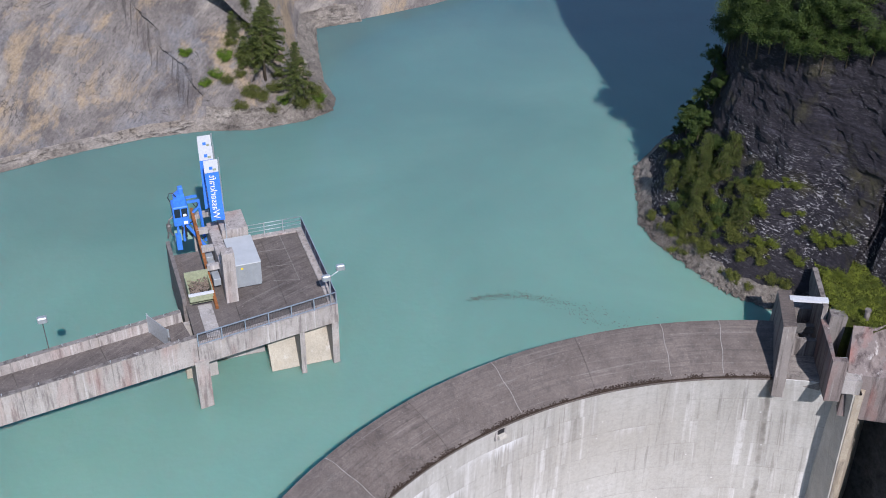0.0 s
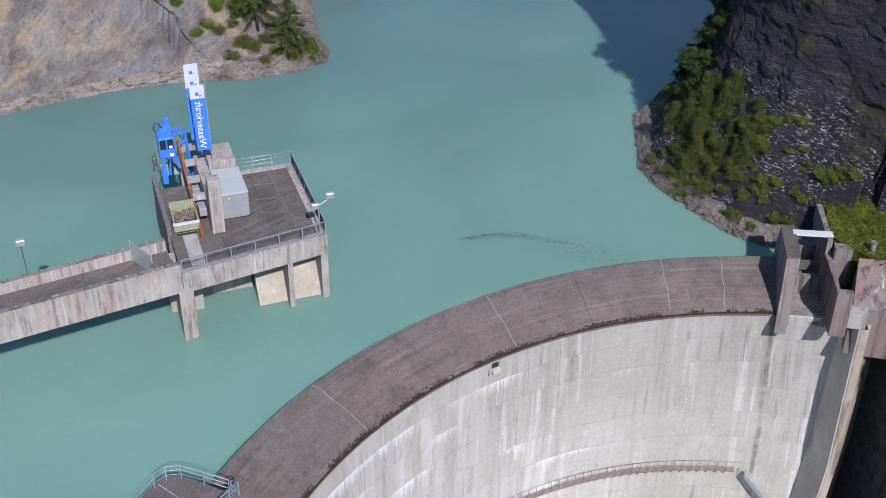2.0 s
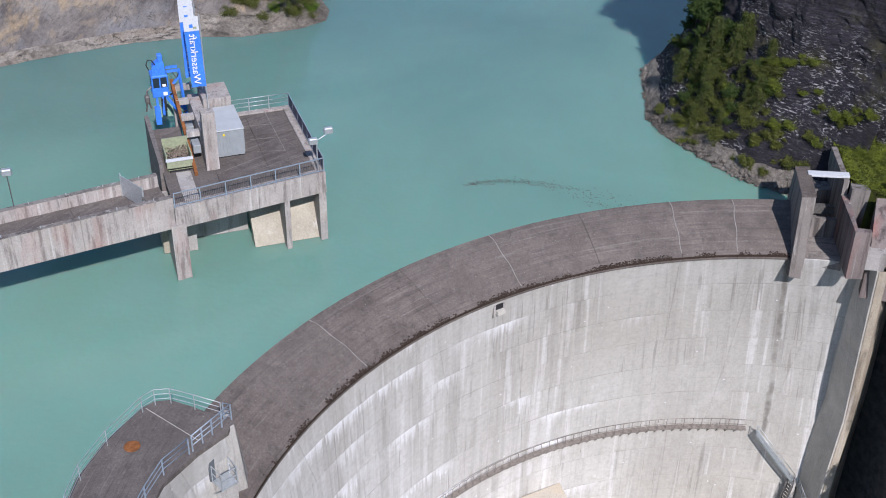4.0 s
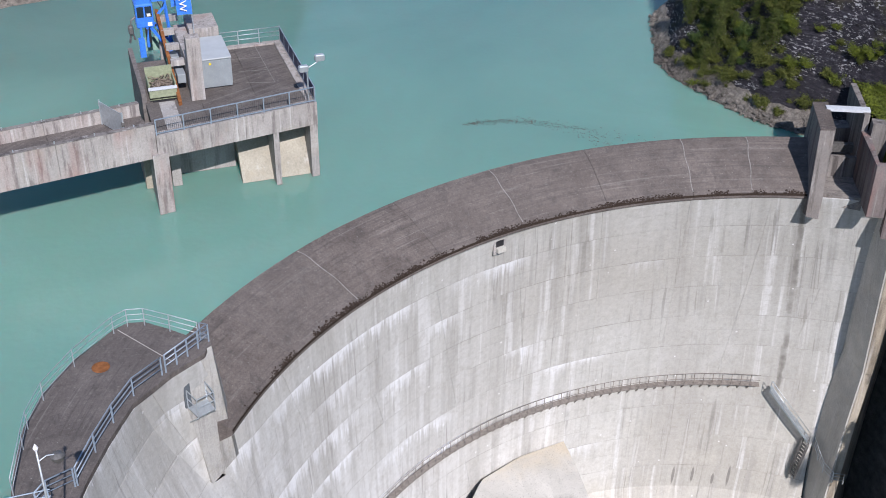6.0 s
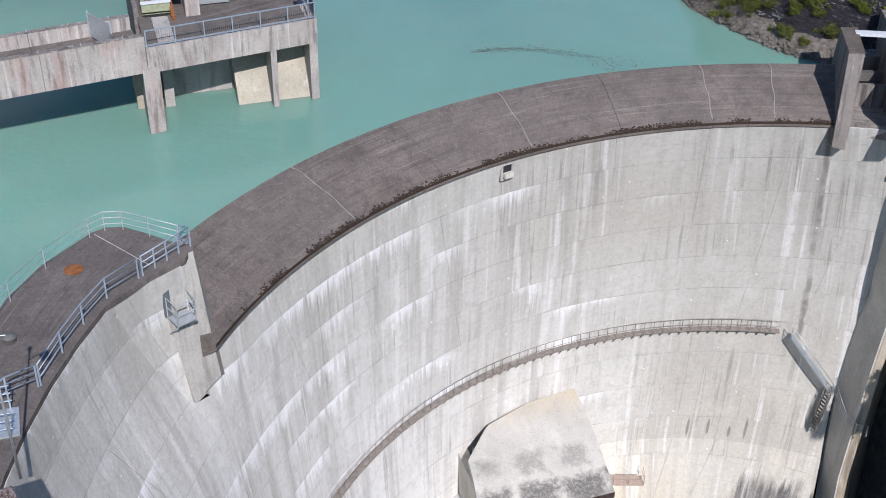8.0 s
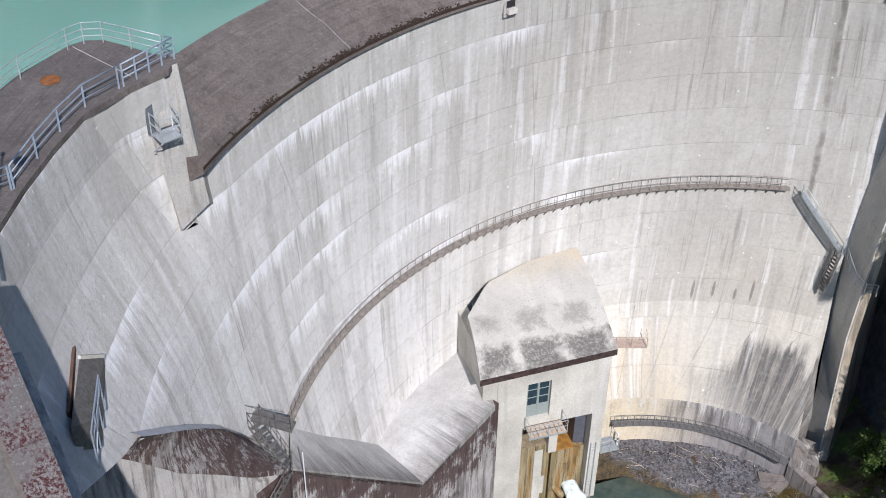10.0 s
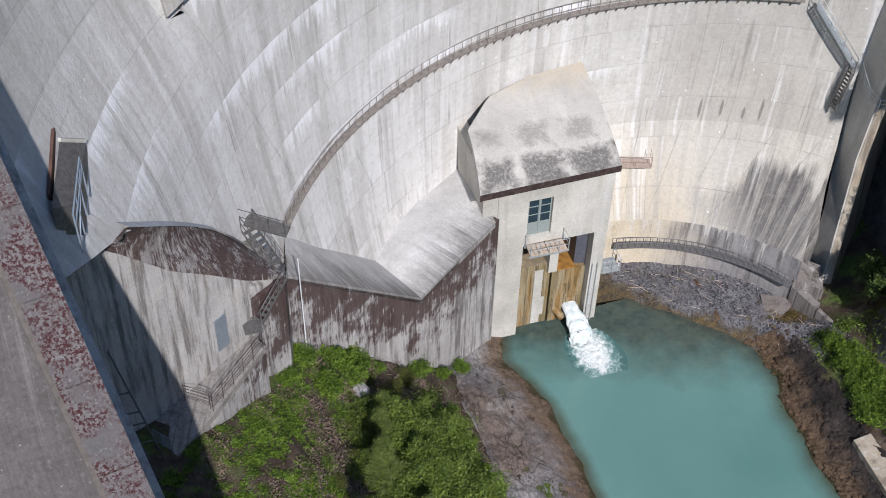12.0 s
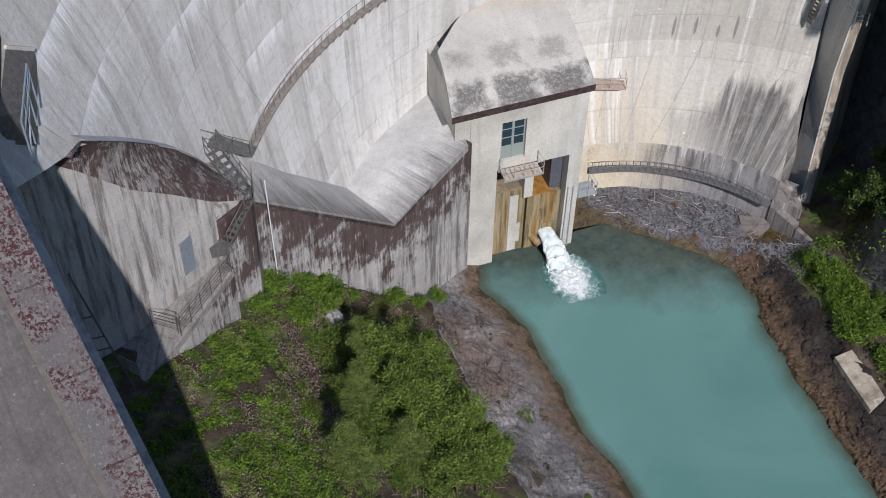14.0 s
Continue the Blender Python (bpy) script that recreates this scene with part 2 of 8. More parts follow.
def crest_concrete(name="crest_concrete", lo=(0.082, 0.068, 0.062), hi=(0.158, 0.134, 0.122)):
    m = Nodes(name, 0.9, 0.2)
    base = m.ramp(m.noise(0.35, 6, 0.7), (0.32, lo), (0.68, hi))
    base = m.mix(m.ramp(m.noise(1.3, 6, 0.75, warp=0.5), (0.50, 0.0), (0.68, 0.75)), base, (0.062, 0.056, 0.054))
    base = m.mix(m.ramp(m.noise(3.2, 5, 0.75), (0.56, 0.0), (0.70, 0.5)), base, (0.21, 0.195, 0.185))
    base = m.mix(m.ramp(m.cells(2.6), (0.0, 1.0), (0.05, 0.6), (0.08, 0.0)), base, (0.33, 0.32, 0.30))
    base = m.mix(m.ramp(m.noise(11, 5, 0.8), (0.60, 0.0), (0.72, 0.7)), base, (0.29, 0.27, 0.255))
    base = m.mix(m.ramp(m.noise(13, 4, 0.8), (0.30, 0.7), (0.42, 0.0)), base, (0.05, 0.046, 0.044))
    ring = m.noise(1.0, 4, 0.7, m.scale(5.0, 0.12, 1, m.rings()))
    base = m.mix(m.ramp(ring, (0.52, 0.0), (0.66, 0.55)), base, (0.055, 0.05, 0.048))
    base = m.mix(m.ramp(ring, (0.32, 0.45), (0.42, 0.0)), base, (0.24, 0.225, 0.215))
    base = m.mix(0.8, base, m.ramp(m.noise(7, 7, 0.85), (0.3, 0.28), (0.7, 0.72)), "OVERLAY")
    base = m.mix(m.math("MULTIPLY", m.rand(), 0.2), base, (0.17, 0.155, 0.147))
    return m.done(base, m.noise(9, 6, 0.75), 0.04)


def stained_concrete(name, tint=(0.40, 0.385, 0.365), streak=(0.07, 0.06, 0.06), amount=0.9, cut=0.5, fine=1.6, red=0.0, crust=0.0, drop=0.10):
    """Old board-marked concrete, with dark run-off from the top."""
    m = Nodes(name, 0.9, 0.25)
    base = m.ramp(m.noise(0.35, 4, 0.6), (0.3, tuple(c * 0.8 for c in tint)), (0.7, tuple(min(1, c * 1.15) for c in tint)))
    s = m.noise(1.0, 5, 0.7, m.scale(fine, fine, drop))
    base = m.mix(m.math("MULTIPLY", m.ramp(s, (cut, 0.0), (cut + 0.14, 1.0)), amount), base, streak)
    w = m.noise(1.0, 4, 0.6, m.scale(fine * 1.4, fine * 1.4, 0.07))
    base = m.mix(m.ramp(w, (0.58, 0.0), (0.72, 0.6)), base, (0.56, 0.55, 0.54))
    if red:
        r = m.noise(1.0, 3, 0.6, m.scale(0.5, 0.5, 0.12))
        base = m.mix(m.ramp(r, (0.55, 0.0), (0.72, red)), base, (0.30, 0.11, 0.09))
    if crust:
        k = m.math("ADD", m.math("MULTIPLY", m.noise(0.35, 3, 0.6), 0.5), m.math("MULTIPLY", m.noise(1.0, 6, 0.8, m.scale(6.5, 6.5, 0.7)), 0.6))
        base = m.mix(m.ramp(k, (crust, 0.0), (crust + 0.05, 0.9)), base, (0.048, 0.024, 0.023))
    base = m.mix(0.55, base, m.ramp(m.noise(8, 7, 0.82), (0.3, 0.3), (0.7, 0.7)), "OVERLAY")
    base = m.mix(m.ramp(m.noise(0.8, 5, 0.7), (0.52, 0.0), (0.7, 0.3)), base, (tint[0] * 0.95, tint[1] * 0.85, tint[2] * 0.7))
    return m.done(base, m.noise(6, 6, 0.7), 0.03)


def buttress_wall():
    """Grey board-marked concrete with a red-brown lichen crust that hangs down from the sloping wall tops."""
    m = Nodes("buttress_concrete", 0.9, 0.25)
    x, z = m.axis(0), m.axis(2)
    base = m.ramp(m.noise(0.45, 5, 0.65), (0.3, (0.29, 0.28, 0.275)), (0.7, (0.44, 0.43, 0.425)))
    s = m.noise(1.0, 6, 0.75, m.scale(1.7, 1.7, 0.16))
    base = m.mix(m.ramp(s, (0.48, 0.0), (0.60, 0.8)), base, (0.09, 0.08, 0.078))
    w = m.noise(1.0, 5, 0.7, m.scale(2.6, 2.6, 0.09))
    base = m.mix(m.ramp(w, (0.56, 0.0), (0.70, 0.6)), base, (0.55, 0.545, 0.54))
    rim = m.math("MAXIMUM", m.math("SUBTRACT", -19.5, m.math("MULTIPLY", x, 1.08)), m.math("ADD", -31.5, m.math("MULTIPLY", x, 0.215)))
    d = m.math("MULTIPLY", m.math("SUBTRACT", rim, z), -0.030)
    k = m.math("ADD", m.math("MULTIPLY", m.noise(0.55, 4, 0.65), 0.55), m.math("MULTIPLY", m.noise(1.0, 8, 0.82, m.scale(5.0, 5.0, 0.5)), 0.55))
    base = m.mix(m.ramp(m.math("ADD", k, d), (0.43, 0.0), (0.49, 0.9)), base, (0.055, 0.029, 0.027))
    lift = m.ramp(m.math("FRACT", m.math("MULTIPLY", z, 0.52)), (0.0, 0.45), (0.025, 0.0))
    base = m.mix(lift, base, (0.12, 0.11, 0.105))
    base = m.mix(0.55, base, m.ramp(m.noise(8, 7, 0.82), (0.3, 0.3), (0.7, 0.7)), "OVERLAY")
    return m.done(base, m.noise(6, 6, 0.7), 0.03)


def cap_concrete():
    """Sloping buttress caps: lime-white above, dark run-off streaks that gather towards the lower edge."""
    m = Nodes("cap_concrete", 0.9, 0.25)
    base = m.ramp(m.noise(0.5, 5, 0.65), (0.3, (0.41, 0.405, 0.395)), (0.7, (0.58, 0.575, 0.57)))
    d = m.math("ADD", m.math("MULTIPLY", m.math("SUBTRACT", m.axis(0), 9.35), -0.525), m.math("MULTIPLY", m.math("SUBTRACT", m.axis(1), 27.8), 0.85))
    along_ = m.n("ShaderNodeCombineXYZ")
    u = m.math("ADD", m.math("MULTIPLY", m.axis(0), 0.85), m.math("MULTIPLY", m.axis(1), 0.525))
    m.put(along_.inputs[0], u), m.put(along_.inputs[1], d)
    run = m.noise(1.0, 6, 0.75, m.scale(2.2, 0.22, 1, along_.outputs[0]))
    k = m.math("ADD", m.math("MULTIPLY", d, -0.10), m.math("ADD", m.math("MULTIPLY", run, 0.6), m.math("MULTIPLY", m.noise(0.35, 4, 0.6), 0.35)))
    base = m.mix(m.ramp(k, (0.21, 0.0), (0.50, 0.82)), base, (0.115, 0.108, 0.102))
    base = m.mix(m.ramp(m.noise(1.0, 5, 0.7, m.scale(3.5, 0.15, 1, along_.outputs[0])), (0.56, 0.0), (0.68, 0.6)), base, (0.60, 0.60, 0.60))
    base = m.mix(m.ramp(m.noise(9, 6, 0.8), (0.58, 0.0), (0.68, 0.6)), base, (0.12, 0.115, 0.11))
    base = m.mix(0.5, base, m.ramp(m.noise(7, 7, 0.82), (0.3, 0.3), (0.7, 0.7)), "OVERLAY")
    return m.done(base, m.noise(7, 6, 0.75), 0.03)


def plinth_concrete():
    """Footing of the dam: cream beside the gatehouse, damp grey towards the wing, lime runs from the upper edge."""
    m = Nodes("plinth_concrete", 0.9, 0.25)
    x, z = m.axis(0), m.axis(2)
    side = m.ramp(m.math("ADD", m.math("MULTIPLY", x, 1 / 45.0), m.math("MULTIPLY", m.math("SUBTRACT", m.noise(0.4, 4, 0.6), 0.5), 0.12)), (0.65, 0.0), (0.76, 1.0))
    base = m.mix(side, m.ramp(m.noise(0.6, 5, 0.65), (0.3, (0.52, 0.455, 0.345)), (0.7, (0.64, 0.57, 0.45))), m.ramp(m.noise(0.5, 5, 0.65), (0.3, (0.20, 0.195, 0.20)), (0.7, (0.33, 0.32, 0.325))))
    run = m.noise(1.0, 6, 0.72, m.scale(1.6, 1.6, 0.14))
    base = m.mix(m.math("MULTIPLY", m.ramp(run, (0.48, 0.0), (0.60, 0.8)), m.ramp(side, (0.0, 0.12), (1.0, 1.0))), base, (0.095, 0.09, 0.088))
    lime = m.math("ADD", m.noise(1.0, 5, 0.72, m.scale(2.2, 2.2, 0.16)), m.math("MULTIPLY", m.math("SUBTRACT", 0.9, m.math("ABSOLUTE", m.math("ADD", z, 35.3))), 0.07))
    base = m.mix(m.ramp(lime, (0.56, 0.0), (0.64, 0.75)), base, (0.56, 0.545, 0.52))
    base = m.mix(m.ramp(m.noise(0.9, 6, 0.75), (0.56, 0.0), (0.68, 0.5)), base, (0.22, 0.17, 0.12))
    base = m.mix(0.5, base, m.ramp(m.noise(7, 7, 0.82), (0.3, 0.3), (0.7, 0.7)), "OVERLAY")
    return m.done(base, m.noise(6, 6, 0.7), 0.03)


def algae_wall():
    """Wet concrete under the outlet: olive, ochre and rust bands that run straight down."""
    m = Nodes("algae_concrete", 0.7, 0.35)
    band = m.noise(1.0, 4, 0.65, m.scale(1.1, 1.1, 0.06))
    base = m.ramp(band, (0.28, (0.055, 0.058, 0.028)), (0.42, (0.19, 0.15, 0.075)), (0.52, (0.30, 0.25, 0.16)), (0.62, (0.24, 0.14, 0.045)), (0.74, (0.09, 0.085, 0.04)))
    fine = m.noise(1.0, 6, 0.75, m.scale(5.0, 5.0, 0.25))
    base = m.mix(m.ramp(fine, (0.50, 0.0), (0.62, 0.8)), base, (0.045, 0.038, 0.022))
    base = m.mix(m.ramp(fine, (0.32, 0.6), (0.42, 0.0)), base, (0.36, 0.31, 0.22))
    base = m.mix(m.ramp(m.noise(1.6, 6, 0.75), (0.56, 0.0), (0.64, 0.7)), base, (0.30, 0.15, 0.04))
    return m.done(base, m.noise(5, 7, 0.75), 0.05)


def weathered_roof():
    m = Nodes("weathered_roof", 0.92, 0.2)
    base = m.ramp(m.noise(0.4, 5, 0.65), (0.3, (0.38, 0.37, 0.345)), (0.7, (0.50, 0.485, 0.455)))
    base = m.mix(m.ramp(m.noise(1.0, 4, 0.6, m.scale(0.8, 0.25, 0.25)), (0.52, 0.0), (0.68, 0.5)), base, (0.58, 0.565, 0.53))
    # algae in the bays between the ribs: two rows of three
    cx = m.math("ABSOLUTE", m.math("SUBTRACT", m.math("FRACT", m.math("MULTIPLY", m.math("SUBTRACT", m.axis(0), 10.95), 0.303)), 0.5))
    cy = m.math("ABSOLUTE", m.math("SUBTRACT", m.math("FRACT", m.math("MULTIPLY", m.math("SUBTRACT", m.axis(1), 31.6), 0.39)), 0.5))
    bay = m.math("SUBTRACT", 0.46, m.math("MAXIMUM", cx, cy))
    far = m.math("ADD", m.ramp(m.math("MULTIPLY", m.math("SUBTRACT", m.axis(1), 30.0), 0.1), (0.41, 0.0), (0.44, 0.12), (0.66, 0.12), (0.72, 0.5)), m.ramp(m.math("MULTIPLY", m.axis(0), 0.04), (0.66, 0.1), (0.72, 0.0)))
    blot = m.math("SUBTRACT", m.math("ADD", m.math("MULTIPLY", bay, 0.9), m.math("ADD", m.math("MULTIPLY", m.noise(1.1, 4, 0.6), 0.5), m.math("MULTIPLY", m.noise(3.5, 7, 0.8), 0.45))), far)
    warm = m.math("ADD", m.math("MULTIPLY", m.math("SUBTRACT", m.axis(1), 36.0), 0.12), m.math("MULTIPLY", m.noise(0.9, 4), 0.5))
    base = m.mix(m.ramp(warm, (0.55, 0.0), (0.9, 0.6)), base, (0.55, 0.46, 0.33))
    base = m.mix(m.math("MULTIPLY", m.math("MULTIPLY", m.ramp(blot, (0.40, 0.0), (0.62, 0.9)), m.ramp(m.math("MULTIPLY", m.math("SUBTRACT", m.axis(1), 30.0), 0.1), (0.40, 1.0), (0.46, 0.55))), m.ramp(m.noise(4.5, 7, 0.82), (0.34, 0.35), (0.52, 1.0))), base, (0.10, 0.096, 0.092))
    base = m.mix(m.ramp(m.noise(9, 6, 0.8), (0.55, 0.0), (0.66, 0.65)), base, (0.15, 0.145, 0.14))
    return m.done(base, m.noise(8, 6, 0.75), 0.03)


def lichen_concrete():
    m = Nodes("lichen_concrete", 0.95, 0.15)
    base = m.ramp(m.noise(0.8, 5), (0.3, (0.10, 0.094, 0.094)), (0.7, (0.17, 0.16, 0.158)))
    base = m.mix(m.ramp(m.noise(11, 6, 0.75), (0.56, 0.0), (0.68, 0.7)), base, (0.33, 0.32, 0.315))
    patch = m.math("MULTIPLY", m.ramp(m.noise(0.8, 4, 0.65), (0.38, 0.0), (0.52, 1.0)), m.ramp(m.noise(9, 6, 0.8), (0.47, 0.0), (0.53, 1.0)))
    base = m.mix(patch, base, (0.055, 0.020, 0.021))
    return m.done(base, m.noise(14, 6, 0.75), 0.03)


def milky(m, c, ripple, reach):
    """Glacier milk: light spreads inside the turbid body, under a clear skin."""
    h = m.math("ADD", m.noise(2.2, 3, 0.5), m.math("MULTIPLY", m.noise(0.5, 2, 0.5), 1.5))
    m.b.inputs["IOR"].default_value = 1.33
    m.b.subsurface_method = "RANDOM_WALK"
    m.b.inputs["Subsurface Weight"].default_value = 1.0
    m.b.inputs["Subsurface Radius"].default_value = (0.35, 0.9, 1.0)
    m.b.inputs["Subsurface Scale"].default_value = reach
    return m.done(c, h, ripple)


def water(name, deep, shallow, ripple=0.012):
    m = Nodes(name, 0.07, 0.5)
    c = m.ramp(m.noise(0.035, 4, 0.55, warp=1.2), (0.3, deep), (0.72, shallow))
    # near water lighter, far darker and bluer: reflection by distance painted into the colour
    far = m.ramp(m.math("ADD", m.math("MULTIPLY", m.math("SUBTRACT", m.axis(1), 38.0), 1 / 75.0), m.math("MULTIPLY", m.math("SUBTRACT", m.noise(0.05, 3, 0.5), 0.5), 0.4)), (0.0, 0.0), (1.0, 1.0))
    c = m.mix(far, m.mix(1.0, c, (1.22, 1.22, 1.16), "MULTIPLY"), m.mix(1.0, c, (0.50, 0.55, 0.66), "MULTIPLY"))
    return milky(m, c, ripple, 1.6)


def pond():
    m = Nodes("pond_water", 0.07, 0.5)
    c = m.ramp(m.noise(0.06, 4, 0.55, warp=1.2), (0.3, (0.088, 0.195, 0.184)), (0.72, (0.122, 0.242, 0.228)))
    # the bed shows through where the pool is shallow
    at = m.n("ShaderNodeAttribute")
    at.attribute_name = "water_depth"
    dp = m.math("ADD", at.outputs["Fac"], m.math("MULTIPLY", m.math("SUBTRACT", m.noise(0.8, 5, 0.7), 0.5), 0.7))
    c = m.mix(m.ramp(dp, (0.05, 0.85), (0.55, 0.35), (1.3, 0.0)), c, (0.055, 0.062, 0.04))
    # dark clear shallows where the bed shows, towards the gravel
    d = m.math("ADD", m.math("MULTIPLY", m.axis(1), 0.10), m.math("ADD", m.math("MULTIPLY", m.axis(0), 0.035), m.math("MULTIPLY", m.noise(0.35, 5, 0.65), 0.55)))
    c = m.mix(m.ramp(m.math("SUBTRACT", d, 3.42), (0.25, 0.0), (0.75, 0.85)), c, m.ramp(m.noise(1.2, 5, 0.7), (0.35, (0.022, 0.032, 0.03)), (0.7, (0.07, 0.075, 0.055))))
    h = m.math("ADD", m.noise(2.2, 3, 0.5), m.math("MULTIPLY", m.noise(0.5, 2, 0.5), 1.5))
    m.b.inputs["IOR"].default_value = 1.33
    return m.done(c, h, 0.012)


def slab_rock(name, lo, hi, vein=None, strata=(0.25, 0.25, 1.4), warm=None, pale=None, depth=0.18, shore=None):
    m = Nodes(name, 0.9, 0.25)
    v = m.scale(*strata)
    base = m.ramp(m.noise(0.6, 8, 0.72, v, 0.6), (0.28, lo), (0.72, hi))
    base = m.mix(m.ramp(m.noise(0.10, 5, 0.62), (0.42, 0.0), (0.62, 0.65)), base, tuple(c * 0.6 for c in lo))
    if warm:
        base = m.mix(m.ramp(m.noise(0.14, 6, 0.7, v, 0.2), (0.50, 0.0), (0.62, 0.75)), base, warm)
    if pale:
        base = m.mix(m.ramp(m.noise(0.30, 7, 0.75, v, 0.3), (0.53, 0.0), (0.62, 0.8)), base, pale)
    crack = m.ramp(m.noise(0.38, 5, 0.62, v, 1.2), (0.488, 0.0), (0.5, 1.0), (0.512, 0.0))
    crack2 = m.ramp(m.noise(1.3, 5, 0.65, v, 0.8), (0.485, 0.0), (0.5, 0.8), (0.515, 0.0))
    base = m.mix(m.math("MULTIPLY", m.math("MAXIMUM", crack, crack2), m.ramp(m.noise(0.3, 3), (0.38, 0.1), (0.6, 0.8))), base, (0.025, 0.024, 0.025))
    base = m.mix(0.9, base, m.ramp(m.noise(3, 9, 0.85), (0.3, 0.18), (0.7, 0.8)), "OVERLAY")
    if vein:
        ve = m.noise(1.0, 6, 0.72, m.scale(2.0, 2.0, 7.0), 0.2)
        spots = m.ramp(m.noise(0.28, 3, 0.6), (0.40, 0.0), (0.58, 1.0))
        base = m.mix(m.math("MULTIPLY", m.ramp(ve, (0.555, 0.0), (0.60, 0.95)), spots), base, vein)
    if shore is not None:
        # ochre and moss-brown algae in the splash zone over the water level
        up = m.math("ADD", m.math("MULTIPLY", m.math("SUBTRACT", m.axis(2), shore), 0.55), m.math("MULTIPLY", m.noise(0.8, 6, 0.75), 0.9))
        base = m.mix(m.ramp(up, (0.66, 0.85), (0.95, 0.0)), base, m.ramp(m.noise(2.2, 5, 0.7), (0.35, (0.10, 0.062, 0.04)), (0.65, (0.21, 0.145, 0.09))))
        base = m.mix(m.ramp(up, (0.46, 0.9), (0.56, 0.0)), base, (0.05, 0.043, 0.018))
    h = m.math("ADD", m.noise(1.8, 8, 0.75, v), m.noise(5, 6, 0.75))
    return m.done(base, m.math("SUBTRACT", h, m.math("MULTIPLY", crack, 0.6)), depth)


def pale_slab():
    """A bare bedding slab: broad grey, bluish and ochre sheets with slanting edges, a few long open cracks."""
    m = Nodes("grey_rock", 0.9, 0.25)
    x, y, z = m.axis(0), m.axis(1), m.axis(2)
    turn = m.n("ShaderNodeCombineXYZ")
    m.put(turn.inputs[0], m.math("ADD", m.math("MULTIPLY", x, 0.80), m.math("MULTIPLY", z, 0.60)))
    m.put(turn.inputs[1], m.math("SUBTRACT", m.math("MULTIPLY", z, 0.80), m.math("MULTIPLY", x, 0.60)))
    v = turn.outputs[0]
    sheet = m.noise(1.0, 7, 0.62, m.scale(0.10, 0.22, 1, v), 0.8)
    base = m.ramp(sheet, (0.34, (0.080, 0.073, 0.076)), (0.45, (0.145, 0.132, 0.128)), (0.54, (0.205, 0.188, 0.178)), (0.66, (0.31, 0.285, 0.255)))
    base = m.mix(m.ramp(m.noise(1.0, 6, 0.68, m.scale(0.16, 0.30, 1, v), 0.5), (0.50, 0.0), (0.60, 0.8)), base, (0.33, 0.255, 0.17))
    base = m.mix(m.ramp(m.noise(0.18, 6, 0.7), (0.53, 0.0), (0.64, 0.75)), base, (0.185, 0.188, 0.205))
    grain = m.noise(1.0, 8, 0.8, m.scale(1.2, 5.0, 1, v), 0.2)
    base = m.mix(m.ramp(grain, (0.36, 0.6), (0.47, 0.0)), base, (0.060, 0.054, 0.052))
    base = m.mix(m.ramp(grain, (0.55, 0.0), (0.68, 0.6)), base, (0.28, 0.26, 0.24))
    edge = m.ramp(sheet, (0.505, 0.0), (0.512, 1.0), (0.519, 0.0))
    base = m.mix(m.math("MULTIPLY", edge, m.ramp(m.noise(0.35, 4, 0.6), (0.45, 0.0), (0.6, 0.85))), base, (0.030, 0.027, 0.026))
    base = m.mix(0.7, base, m.ramp(m.noise(3, 9, 0.85), (0.3, 0.24), (0.7, 0.76)), "OVERLAY")
    return m.done(base, m.math("ADD", m.math("MULTIPLY", sheet, 2.0), grain), 0.25)


def slate_rock():
    """Dark thin-bedded slate: level beds, quartz seams in broken dashes, olive moss."""
    m = Nodes("slate_rock", 0.88, 0.25)
    beds = m.noise(1.0, 9, 0.78, m.scale(0.35, 0.35, 3.2), 0.35)
    fine = m.noise(1.0, 7, 0.8, m.scale(1.6, 1.6, 9.0), 0.3)
    base = m.ramp(beds, (0.30, (0.012, 0.011, 0.016)), (0.52, (0.028, 0.026, 0.035)), (0.72, (0.080, 0.078, 0.104)))
    base = m.mix(m.ramp(m.noise(0.12, 5, 0.62), (0.42, 0.0), (0.62, 0.6)), base, (0.030, 0.028, 0.034))
    base = m.mix(m.ramp(fine, (0.36, 0.85), (0.46, 0.0)), base, (0.014, 0.013, 0.016))
    base = m.mix(m.ramp(fine, (0.56, 0.0), (0.68, 0.6)), base, (0.115, 0.112, 0.125))
    base = m.mix(m.ramp(m.noise(0.22, 6, 0.7), (0.54, 0.0), (0.66, 0.7)), base, (0.075, 0.070, 0.036))
    seam = m.noise(1.0, 7, 0.78, m.scale(2.2, 2.2, 7.5), 0.35)
    spots = m.ramp(m.noise(0.28, 4, 0.6), (0.41, 0.0), (0.54, 1.0))
    level = m.ramp(m.math("MULTIPLY", m.axis(2), 0.05), (0.02, 0.9), (0.15, 1.0), (0.46, 1.0), (0.60, 0.12))
    base = m.mix(m.math("MULTIPLY", m.math("MULTIPLY", m.ramp(seam, (0.555, 0.0), (0.59, 0.95)), spots), level), base, (0.50, 0.49, 0.51))
    base = m.mix(0.7, base, m.ramp(m.noise(4, 9, 0.85), (0.3, 0.2), (0.7, 0.78)), "OVERLAY")
    return m.done(base, m.math("ADD", beds, fine), 0.3)


